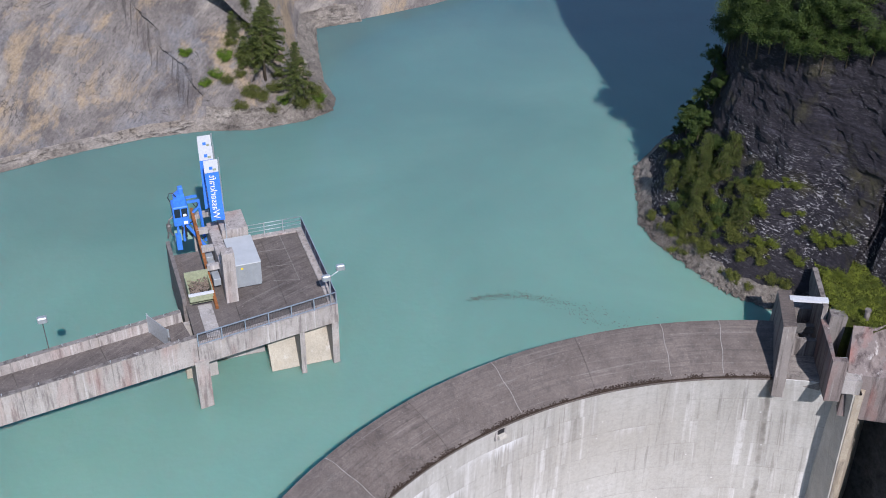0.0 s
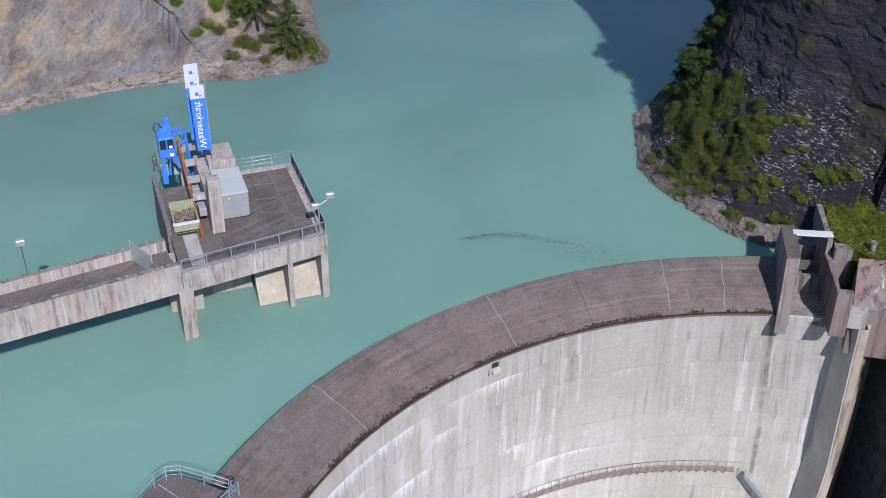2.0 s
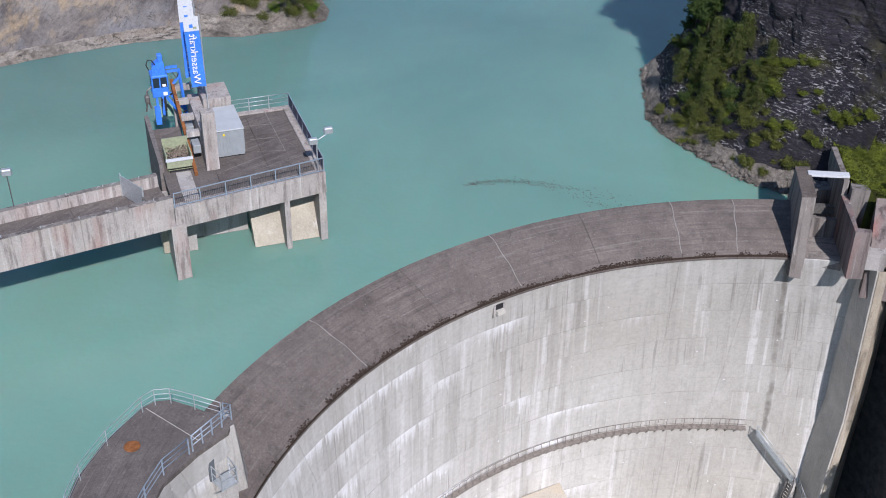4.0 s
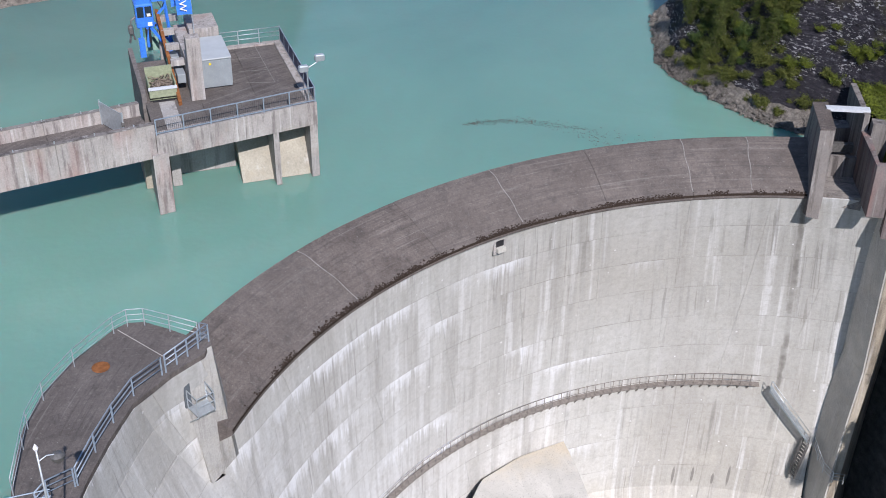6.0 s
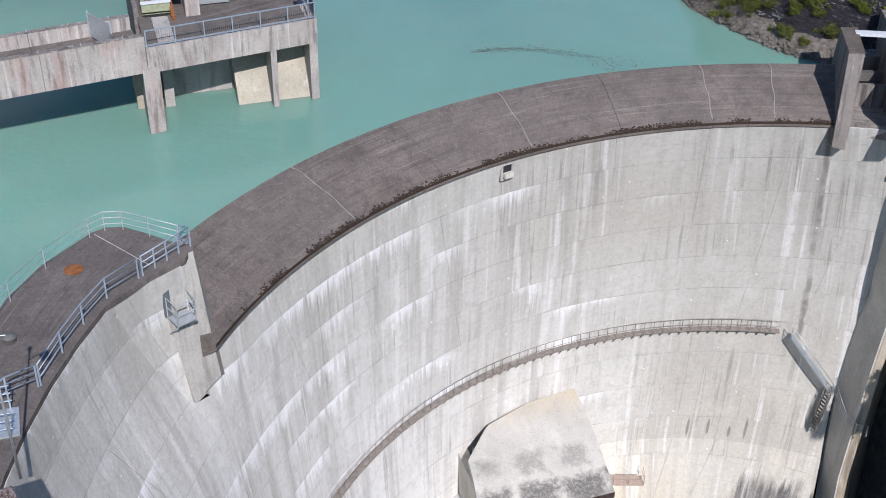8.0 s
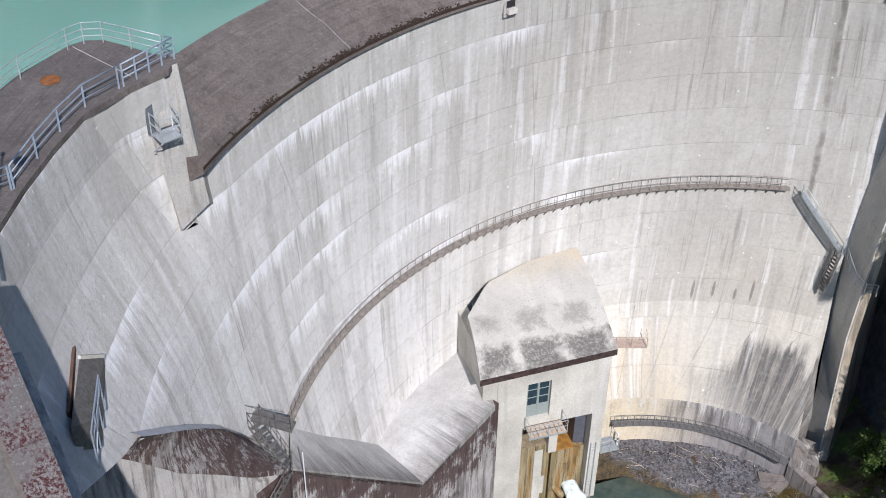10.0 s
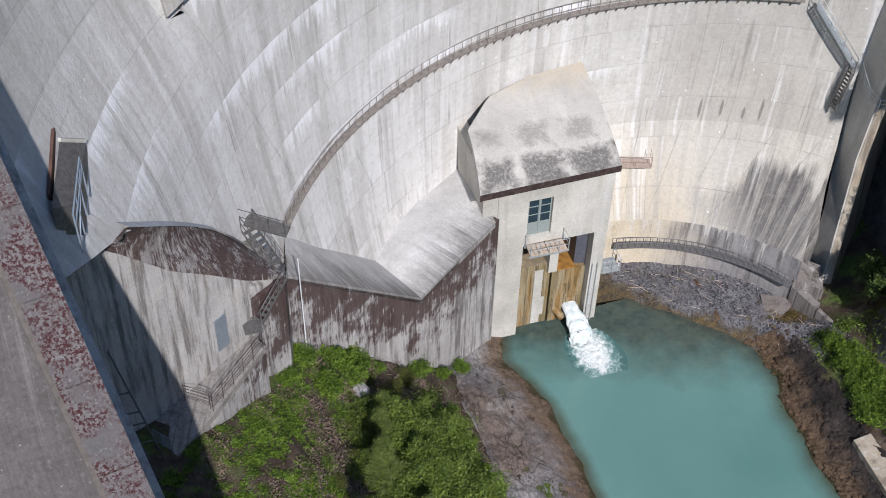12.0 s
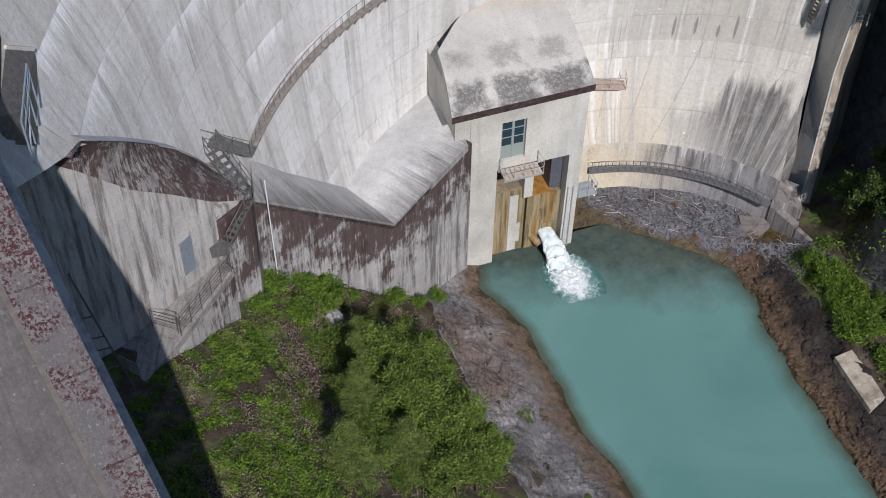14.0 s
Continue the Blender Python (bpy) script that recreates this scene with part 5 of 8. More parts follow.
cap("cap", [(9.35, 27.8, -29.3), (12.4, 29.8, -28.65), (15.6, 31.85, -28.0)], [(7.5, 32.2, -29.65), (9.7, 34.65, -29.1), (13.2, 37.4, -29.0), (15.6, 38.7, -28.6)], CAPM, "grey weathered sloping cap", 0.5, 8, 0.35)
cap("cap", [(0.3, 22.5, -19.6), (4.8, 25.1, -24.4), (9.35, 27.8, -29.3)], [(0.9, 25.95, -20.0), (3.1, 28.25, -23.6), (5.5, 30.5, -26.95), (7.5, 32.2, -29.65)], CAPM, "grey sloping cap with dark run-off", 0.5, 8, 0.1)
RIM = [(166.4, -6.0), (165.0, -7.3), (163.3, -8.8), (161.3, -10.7), (159.4, -12.7), (158.4, -14.4), (157.6, -16.2)]
cap("cap", [(-9.0, 13.5, -6.4), (-7.36, 14.75, -8.4), (-5.54, 16.05, -11.1), (-2.07, 18.6, -15.2), (-0.2, 19.9, -16.8)], [tuple(face(radians(t_), z_ - 0.45, 0.2)) for t_, z_ in [(168.5, -5.6)] + RIM], RUSTY, "dark red-brown lichened sloping apron", 0.35, 6, 0.12)
bm = B()
up_, dn_ = [], []
for t_, z_ in RIM:
    up_.append(bm.verts.new(face(radians(t_), z_ + 0.05, 0.04)))
    dn_.append(bm.verts.new(face(radians(t_), z_ - 0.42, 0.36)))
for i in range(len(RIM) - 1):
    bm.faces.new((up_[i], up_[i + 1], dn_[i + 1], dn_[i]))
part("rim", bm, plain("pale_rim", (0.44, 0.455, 0.48), 0.8, 0.3, 0.0, 0.2, 2), apron, "pale blue-grey rim along the face")


def wall_run(pts, tops, low, material, thick=0.8):
    """Upright wall panels along a plan line."""
    for (a, za), (b, zb) in zip(zip(pts, tops), zip(pts[1:], tops[1:])):
        d = Vector((b[0] - a[0], b[1] - a[1], 0)).normalized()
        nrm = Vector((-d.y, d.x, 0)) * thick
        part("wall_panel", prism(B(), [a, b, (b[0] + nrm.x, b[1] + nrm.y), (a[0] + nrm.x, a[1] + nrm.y)], low, [za, zb, zb, za]), material, apron)


wall_run([(9.35, 27.8), (12.4, 29.8), (15.95, 32.1)], [-29.5, -28.85, -28.1], -43, WALL)
wall_run([(0.3, 22.5), (4.8, 25.1), (9.35, 27.8)], [-19.8, -24.6, -29.5], -41, WALL)
wall_run([(-2.0, 18.45), (-0.2, 19.9), (0.3, 22.5)], [-17.0, -17.0, -19.8], -30, WALL)
wall_run([(-9.4, 13.2), (-8.29, 14.0), (-7.36, 14.7), (-5.54, 16.0), (-3.8, 17.3), (-2.07, 18.55)], [-6.9, -7.4, -8.7, -11.4, -13.4, -15.5], -22, SIDE, 0.5)
part("filler", prism(B(), [(-2.3, 18.7), (-0.25, 20.0), (0.25, 22.4), (-1.3, 23.4), (-3.2, 20.6)], -24, [-16.2, -17.3, -18.6, -17.0, -14.6]), SIDE, apron)
# terrace
BROWNRAIL = plain("brown_rail", (0.085, 0.062, 0.055), 0.7, 0.3, 0.2, 0.3)
part("terrace_slab", prism(B(), [(-10.4, 10.6), (-7.6, 11.45), (-4.88, 14.15), (-1.72, 17.65), (-2.2, 18.6), (-6.6, 15.4), (-9.4, 13.4)], -19.7, -19.3), crest_concrete("terrace_concrete", (0.24, 0.225, 0.21), (0.37, 0.35, 0.33)), apron, "bare concrete terrace")
part("terrace_wall", prism(B(), [(-10.4, 10.65), (-7.6, 11.5), (-4.88, 14.2), (-1.74, 17.68), (-2.3, 18.4), (-5.2, 15.0), (-9.2, 12.4)], -27, -19.702), WALL, apron)
bm = bar(B(), (-4.02, 17.1, -17.3), (-3.45, 17.53, -17.3), 0.08, 2.1)
tagged(part("door", bm, plain("blue_grey_door", (0.20, 0.235, 0.27), 0.5, 0.4, 0.1, 0.2)), "blue-grey steel door in the terrace back wall", "door")
railing("railing", [(-6.0, 15.35, -19.3), (-4.95, 14.55, -19.3), (-4.85, 14.35, -19.3), (-1.85, 17.55, -19.3)], "brown weathered five-bar railing on the terrace edge", 1.15, 5, 0.9, BROWNRAIL, 0.016)
railing("railing", [(-7.7, 13.3, -19.3), (-7.0, 12.5, -19.3)], "steel gate rails in the shaded terrace corner", 1.0, 5, 0.6, RAILBLUE, 0.02)
# gutter rails and covers in the shade along the foot of the chute wall
gut = thing("gutter_rails", (-8.6, 12.6, -19.3), "two long steel gutter rails with square covers beside the chute wall", "gutter rails")
for dx in (0.0, 0.62):
    part("rail", bar(B(), (-9.35 + dx, 13.6, -13.0), (-7.95 + dx, 11.95, -19.25), 0.05, 0.08), DARKSTEEL, gut)
for t in (0.35, 0.52, 0.62, 0.78):
    p = Vector((-9.35, 13.6, -13.0)).lerp(Vector((-7.95, 11.95, -19.25)), t)
    part("cover", bar(B(), p, p + Vector((0.62, 0, 0)), 0.05, 0.05), DARKSTEEL, gut)
# landing and stairs down to the terrace
land = thing("landing", (-0.5, 22.6, -16), "steel grating landing at the end of the wall walkway", "landing")
part("floor", prism(B(), [(-1.75, 23.1), (-1.0, 23.7), (0.75, 22.2), (0.35, 21.5)], -15.98, -15.9), DARKSTEEL, land)
for h in (0.5, 1.0):
    part("rail", tube(B(), [(-1.75, 23.1, -15.9 + h), (0.35, 21.5, -15.9 + h)], 0.022), DARKSTEEL, land)
for i in range(4):
    p = Vector((-1.75, 23.1, -15.9)).lerp(Vector((0.35, 21.5, -15.9)), i / 3)
    part("post", bar(B(), p, p + Vector((0, 0, 1)), 0.045), DARKSTEEL, land)
stairs("staircase", (-1.35, 22.7, -15.9), (-0.25, 20.4, -17.3), 0.8, 7, "weathered steel stairs down the apron", DARKSTEEL, (-1, 1))
stairs("staircase", (-0.3, 20.2, -17.2), (-2.05, 18.2, -18.0), 0.8, 8, "weathered steel stairs along the buttress to the terrace", DARKSTEEL, (-1, 1))
part_ = thing("landing", (-2.2, 17.9, -18.05), "small steel landing above the terrace", "landing")
part("floor", box(B(), (-2.65, 17.5, -18.05), (-1.75, 18.35, -17.98)), DARKSTEEL, part_)
bm = tube(B(), [(0.9, 21.9, -18.0), (1.0, 22.4, -22.0), (1.1, 22.75, -26.5)], 0.034)
tagged(part("drain_pipe", bm, WHITE), "white drain pipe down the buttress wall", "pipe")

# ---- walkway along the face ----


GRATE = plain("brown_grey_grating", (0.25, 0.225, 0.205), 0.7, 0.3, 0.2, 0.4, 4)


def face_walk(name, th0, th1, z, width, label, n, rail_mat, deck_mat, step_posts=1):
    ob = thing(name, face(th0, z, 0.4), label, "walkway")
    pts = [lerp(th0, th1, i / n) for i in range(n + 1)]
    for a, b in zip(pts, pts[1:]):
        bm = B()
        q = [face(a, z, 0.03), face(b, z, 0.03), face(b, z, width), face(a, z, width)]
        prism(bm, [(p.x, p.y) for p in q], z - 0.09, z)
        part("grating", bm, deck_mat, ob)
        p = face(a, z, width - 0.04)
        part("post", bar(B(), p, p + Vector((0, 0, 1.0)), 0.04), rail_mat, ob)
        part("bracket", bar(B(), face(a, z - 0.08, width - 0.05), face(a, z - 0.7, 0.02), 0.06), deck_mat, ob)
    for h in (0.5, 1.0):
        part("rail", tube(B(), [face(t, z, width - 0.04) + Vector((0, 0, h)) for t in pts], 0.022, 5), rail_mat, ob)
    return ob


face_walk("walkway", radians(151.5), radians(64.5), -19.2, 0.52, "long weathered steel walkway with railing bracketed to the dam face", 62, GRATE, GRATE)
FOOTSTEEL = plain("dark_grating", (0.16, 0.16, 0.165), 0.6, 0.4, 0.3, 0.3)


def foot(deg, z, out=0.0):
    """A point on the upright footing under the face."""
    return Vector((25.1 + (FOOT_R - out) * math.cos(radians(deg)), 21.8 + (FOOT_R - out) * math.sin(radians(deg)), z))


# footing of the dam: upright panels, and a sloping shoulder that runs up into the face
FOOT_R, KINK = 15.2, -35.3
plinth = thing("dam_footing", (33, 34, -41), "streaked concrete footing along the foot of the dam", "footing", kind="structure")
CUTS = [89.0, 81.5, 74.0, 66.0, 58.0, 50.0, 42.0, 35.0, 28.5]
for a, b in zip(CUTS, CUTS[1:]):
    rows = [[foot(lerp(a - 0.02, b + 0.02, i / 6), z) for i in range(7)] for z in (-41.5, -39.5, -37.4, KINK)]
    grid_mesh("panel", rows, PLINTH, plinth, smooth=False)
    rows = []
    for k in range(6):
        t = k / 5
        row = []
        for i in range(7):
            d = lerp(a - 0.02, b + 0.02, i / 6)
            top = face(max(radians(d), face_end(-29.5) + 0.01), -29.5, -0.05)
            p = foot(d, KINK).lerp(top, t)
            row.append(p + Vector((0, 0, -0.6 * math.sin(math.pi * t))))
        rows.append(row)
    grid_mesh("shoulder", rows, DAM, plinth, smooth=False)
walk_foot = thing("walkway", tuple(foot(55, -37.5)), "low steel walkway with railing bracketed to the dam footing", "walkway")
degs = [lerp(82.0, 29.0, i / 26) for i in range(27)]
for a, b in zip(degs, degs[1:]):
    part("grating", prism(B(), [(p.x, p.y) for p in (foot(a, 0, 0.01), foot(b, 0, 0.01), foot(b, 0, 0.75), foot(a, 0, 0.75))], -37.58, -37.5), FOOTSTEEL, walk_foot)
    part("post", bar(B(), foot(a, -37.5, 0.71), foot(a, -36.5, 0.71), 0.045), FOOTSTEEL, walk_foot)
    part("bracket", bar(B(), foot(a, -37.56, 0.7), foot(a, -38.1, 0.0), 0.06), FOOTSTEEL, walk_foot)
for h in (0.5, 1.0):
    part("rail", tube(B(), [foot(d, -37.5 + h, 0.71) for d in degs], 0.025, 5), FOOTSTEEL, walk_foot)
sw = thing("walkway", (29, 39, -31.7), "short rusty steel walkway on the dam face beside the gatehouse", "walkway")
RUSTRAIL = plain("pink_rust", (0.42, 0.335, 0.29), 0.8, 0.2, 0.1, 0.3)
part("grating", prism(B(), [(24.6, 40.6), (30.3, 38.9), (30.0, 37.95), (24.4, 39.7)], -31.75, -31.65), RUSTRAIL, sw)
for h in (0.5, 0.95):
    part("rail", tube(B(), [(24.4, 39.72, -31.65 + h), (30.0, 37.97, -31.65 + h), (30.3, 38.9, -31.65 + h)], 0.03), RUSTRAIL, sw)
for i in range(6):
    p = Vector((24.4, 39.72, -31.65)).lerp(Vector((30.0, 37.97, -31.65)), i / 5)
    part("post", bar(B(), p, p + Vector((0, 0, 0.95)), 0.05), RUSTRAIL, sw)
stairs("staircase", (40.35, 37.55, -19.2), (43.3, 35.45, -23.6), 0.7, 22, "galvanised steel stairs down from the wall walkway", STEEL, (-1,))
stairs("staircase", (43.0, 35.45, -23.8), (42.25, 35.35, -26.9), 0.6, 11, "lower flight of steel stairs beside the wing wall", DARKSTEEL, (-1, 1))
railing("railing", [(43.35, 35.0, -23.75), (43.3, 34.1, -24.4), (43.25, 33.2, -24.9), (43.3, 32.0, -24.9), (44.0, 31.6, -24.9)], "galvanised railing round the stair foot on the wing wall", 1.0, 3, 0.9, STEEL, 0.03)

# ---- right wing wall: it stands out from the face, its inner side in the shade ----
wing = thing("wing_wall", (44, 33, -42), "grey concrete wing wall standing out from the end of the dam", "wing wall", kind="structure")
WG = [(-0.1, 43.1, 33.2, 42.8, 31.3), (-8.5, 44.3, 34.95, 43.8, 32.3), (-15, 44.8, 35.6, 44.2, 32.6), (-20, 44.4, 35.9, 43.7, 32.5), (-29.2, 43.5, 34.6, 43.0, 32.2), (-35, 42.7, 32.9, 42.5, 31.3), (-43, 41.0, 30.4, 40.9, 29.0)]
EDGEC = stained_concrete("edge_concrete", (0.38, 0.335, 0.27), (0.15, 0.125, 0.10), 0.8, 0.50, 1.0)
WINGC = stained_concrete("wing_concrete", (0.45, 0.435, 0.40), (0.26, 0.245, 0.22), 0.55, 0.55, 1.0)
for (z1, ix1, iy1, ex1, ey1), (z0, ix0, iy0, ex0, ey0) in zip(WG, WG[1:]):
    bm = B()
    z1, z0 = z1 - 0.006, z0 + 0.006
    v = [bm.verts.new(p) for p in ((ex1, ey1, z1), (ex1 + 0.6, ey1 - 0.24, z1), (ix1 + 3, iy1 + 3, z1), (ix1, iy1 + 0.6, z1), (ex0, ey0, z0), (ex0 + 0.6, ey0 - 0.24, z0), (ix0 + 3, iy0 + 3, z0), (ix0, iy0 + 0.6, z0))]
    for q in ((3, 2, 1, 0), (4, 5, 6, 7), (0, 1, 5, 4), (1, 2, 6, 5), (2, 3, 7, 6), (3, 0, 4, 7)):
        bm.faces.new([v[i] for i in q])
    part("concrete_block", bm, WINGC, wing)
    # the sunlit strip is put into the shape: block cut to its width
    bm = B()
    v = [bm.verts.new(p) for p in ((ex1 + 0.1, ey1 - 0.10, z1), (ex1 + 0.65, ey1 - 0.28, z1), (ex1 + 4.6, ey1 + 3, z1), (ex1 + 1, ey1 + 2, z1), (ex0 + 0.1, ey0 - 0.10, z0), (ex0 + 0.65, ey0 - 0.28, z0), (ex0 + 4.6, ey0 + 3, z0), (ex0 + 1, ey0 + 2, z0))]
    for q in ((3, 2, 1, 0), (4, 5, 6, 7), (0, 1, 5, 4), (1, 2, 6, 5), (2, 3, 7, 6), (3, 0, 4, 7)):
        bm.faces.new([v[i] for i in q])
    part("edge_block", bm, EDGEC, wing, "pale front edge of the wing wall")

tagged(part("return_wall", prism(B(), [(38.28, 29.1), (40.7, 28.5), (41.6, 30.6), (39.4, 31.1)], -41.5, [-37.2, -38.4, -38.0, -36.8]), PIER), "concrete return wall between the footing and the wing wall", "wall", kind="structure")
low = thing("low_wall", (39, 27, -41), "low weathered concrete wall along the edge of the gravel bed", "wall", kind="structure")
part("wall_block", prism(B(), [(38.32, 29.05), (38.85, 29.2), (39.7, 27.3), (39.08, 27.02)], -41.5, [-37.9, -37.9, -38.2, -38.2]), PIER, low)
part("wall_block", prism(B(), [(39.3, 27.0), (39.62, 27.1), (40.36, 25.3), (40.06, 25.15)], -41.5, [-38.5, -38.5, -38.9, -38.9]), PIER, low)

# ---- right abutment: overflow slot between piers ----
ra = thing("overflow_inlet", (42, 37, -3), "concrete overflow inlet between stained piers at the end of the crest", "overflow inlet", kind="structure")
bm = B()
lo = [(38.25, 34.75, -1.8), (39.3, 34.7, -2.2), (42.5, 40.6, -4), (41.5, 41.2, -4)]
hi = [(38.58, 35.37, 4.3), (39.62, 35.2, 4.2), (41.95, 39.5, 3.9), (41.1, 40.0, 3.8)]
v = [bm.verts.new(p) for p in lo + hi]
for q in ((3, 2, 1, 0), (4, 5, 6, 7), (0, 1, 5, 4), (1, 2, 6, 5), (2, 3, 7, 6), (3, 0, 4, 7)):
    bm.faces.new([v[i] for i in q])
part("pier", bm, PIER, ra, "tall concrete pier with a sloping front")
part("pier_cap", prism(B(), [(38.57, 35.35), (39.63, 35.18), (41.97, 39.5), (41.09, 40.02)], [4.304, 4.204, 3.904, 3.804], [4.36, 4.26, 3.96, 3.86]), CREST, ra, "mossy pier top")
part("floor", prism(B(), [(39.86, 35.53), (41.85, 33.85), (45.2, 41.2), (42.6, 41.4)], -1.5, -0.6), crest_concrete("inlet_concrete", (0.17, 0.155, 0.145), (0.30, 0.275, 0.255)), ra, "worn grey inlet floor")
# added wall and slab hide the lake where the slot is dark inside
part("stop_logs", prism(B(), [(41.35, 37.35), (43.45, 36.4), (43.6, 36.75), (41.5, 37.7)], -0.6, 0.9), PIER, ra, "dark wall added across the inlet to hide the lake")
part("rear_floor", prism(B(), [(41.5, 37.7), (43.6, 36.75), (45.2, 41.2), (42.6, 41.4)], -0.5, 0.2), PIER, ra, "dark slab added over the lake inside the inlet")
part("gate_beam", prism(B(), [(42.0, 38.5), (44.2, 37.6), (44.4, 38.0), (42.2, 38.9)], 0.6, 1.2), DARKSTEEL, ra, "dark beam across the inlet")
part("back_sill", prism(B(), [(42.4, 40.2), (44.9, 39.2), (45.4, 40.4), (42.9, 41.4)], -0.6, 1.6), PIER, ra)
part("side_wall", prism(B(), [(41.0, 32.2), (42.03, 31.75), (42.2, 32.15), (41.45, 32.6), (43.55, 36.7), (43.1, 36.9)], [-0.9] * 6, [2.9, 2.9, 2.9, 2.9, 2.8, 2.8]), REDDISH, ra, "red-stained side wall")
part("retaining_wall", prism(B(), [(43.1, 36.92), (43.45, 36.78), (45.58, 41.45), (45.2, 41.6)], -1, 4.0), PIER, ra)
part("abutment_block", prism(B(), [(42.04, 31.74), (43.2, 31.15), (43.95, 33.0), (42.7, 33.6)], -0.098, 1.2), GREY, ra)
part("abutment_slope", prism(B(), [(42.75, 32.4), (44.0, 31.5), (47.2, 29.6), (49.5, 34.0), (45.6, 33.6), (44.05, 34.4)], -3, [1.2, 1.2, 1.4, 3.8, 3.8, 3.8]), REDDISH, ra, "red-stained sloping abutment")
part("cross_wall", prism(B(), [(43.2, 36.0), (44.3, 35.4), (44.6, 36.2), (43.6, 36.8)], -0.5, 3.75), PIER, ra)
bm = bar(B(), (41.2, 38.6, 4.02), (43.8, 37.35, 4.05), 0.55, 0.2)
tagged(part("cover_beam", bm, OFFWHITE), "white sheet-metal beam laid across the inlet", "beam")
railing("railing", [(42.1, 33.3, 1.2), (42.9, 33.0, 1.2)], "short steel rail between the abutment walls", 0.9, 4, 0.9, STEEL, 0.03)
can = thing("vent_pipe", (45.4, 34.75, 3.8), "short grey concrete vent pipe in the grass", "vent pipe")
part("pipe", tube(B(), [(45.4, 34.75, 3.6), (45.4, 34.75, 4.6)], 0.2, 12), PIER, can, smooth=True)
part("lid", tube(B(), [(45.4, 34.75, 4.6), (45.4, 34.75, 4.7)], 0.25, 12), PIER, can)

# ---- gatehouse at the foot of the dam ----
gh = thing("gatehouse", (20, 33, -40.5), "pale concrete gatehouse built against the foot of the dam", "building")
FY = 32.4
# front wall round the recess: piers, lintel
part("wall", box(B(), (15.95, FY, -42), (17.95, FY + 0.8, -25.9)), PALE, gh)
part("wall", box(B(), (17.95, FY + 0.003, -31.4), (23.2, FY + 0.8, -30.62)), PALE, gh)
part("wall", box(B(), (17.95, FY + 0.002, -30.62), (18.1, FY + 0.8, -25.9)), PALE, gh)
part("wall", box(B(), (19.85, FY + 0.001, -30.62), (23.2, FY + 0.8, -25.9)), PALE, gh)
part("wall", box(B(), (18.1, FY + 0.004, -27.3), (19.85, FY + 0.8, -25.9)), PALE, gh)
part("wall", box(B(), (23.2, FY, -42), (24.15, FY + 0.8, -25.9)), PALE, gh)
part("side_wall", box(B(), (15.1, FY + 0.8, -42), (15.9, 40.5, -25.2)), PALE, gh)
part("side_wall", box(B(), (23.4, FY + 0.8, -42), (24.14, 41, -25.4)), PALE, gh)
part("side_wall", prism(B(), [(14.95, 32.6), (15.94, 32.43), (15.9, 38), (15.3, 36.0)], -29, [-26.0, -26.0, -24.0, -24.0]), PALE, gh)
# roof slab: a flat-pitched shell with a dark fascia
bm = B()
NX, NY = 16, 10
F0, F1 = Vector((14.5, 32.0, -25.55)), Vector((24.45, 32.3, -25.55))
KB = [(0, (14.95, 36.2, -23.55)), (0.3, (17.4, 39.3, -23.6)), (0.6, (21.0, 40.7, -23.5)), (1, (25.0, 41.4, -23.6))]
top = []
for j in range(NY + 1):
    t = j / NY
    row = []
    for i in range(NX + 1):
        u = i / NX
        k = Vector([along([(a_, p_[c]) for a_, p_ in KB], u) for c in range(3)])
        row.append(bm.verts.new(F0.lerp(F1, u).lerp(k, t) + Vector((0, 0, 0.55 * math.sin(math.pi * t)))))
    top.append(row)
for a, b in zip(top, top[1:]):
    for i in range(NX):
        bm.faces.new((a[i], a[i + 1], b[i + 1], b[i]))
low = [[bm.verts.new(v.co - Vector((0, 0, 0.55))) for v in r] for r in top]
for a, b in zip(low, low[1:]):
    for i in range(NX):
        bm.faces.new((a[i], b[i], b[i + 1], a[i + 1]))
for k in (0, NY):
    for i in range(NX):
        bm.faces.new((top[k][i], top[k][i + 1], low[k][i + 1], low[k][i]))
for k in (0, NX):
    for j in range(NY):
        bm.faces.new((top[j][k], top[j + 1][k], low[j + 1][k], low[j][k]))
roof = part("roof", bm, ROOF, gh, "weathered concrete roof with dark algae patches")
part("fascia", bar(B(), (14.5, 31.985, -25.82), (24.45, 32.285, -25.82), 0.04, 0.5), plain("dark_lichen", (0.06, 0.042, 0.04), 0.95, 0.1, 0.0, 0.6, 3), roof, "dark stained roof edge")
# glazed double door
door = part("door", box(B(), (18.1, FY + 0.25, -30.62), (19.85, FY + 0.33, -27.3)), GREYDOOR, gh, "grey-green glazed double door")
for i in range(2):
    x0 = 18.2 + i * 0.84
    for k in range(3):
        z1 = -27.42 - k * 0.72
        part("pane", box(B(), (x0 + 0.06, FY + 0.235, z1 - 0.62), (x0 + 0.72, FY + 0.262, z1)), GLASS, door, "dark reflecting pane")
part("frame", box(B(), (18.95, FY + 0.21, -30.6), (19.0, FY + 0.26, -27.32)), GREYDOOR, door)
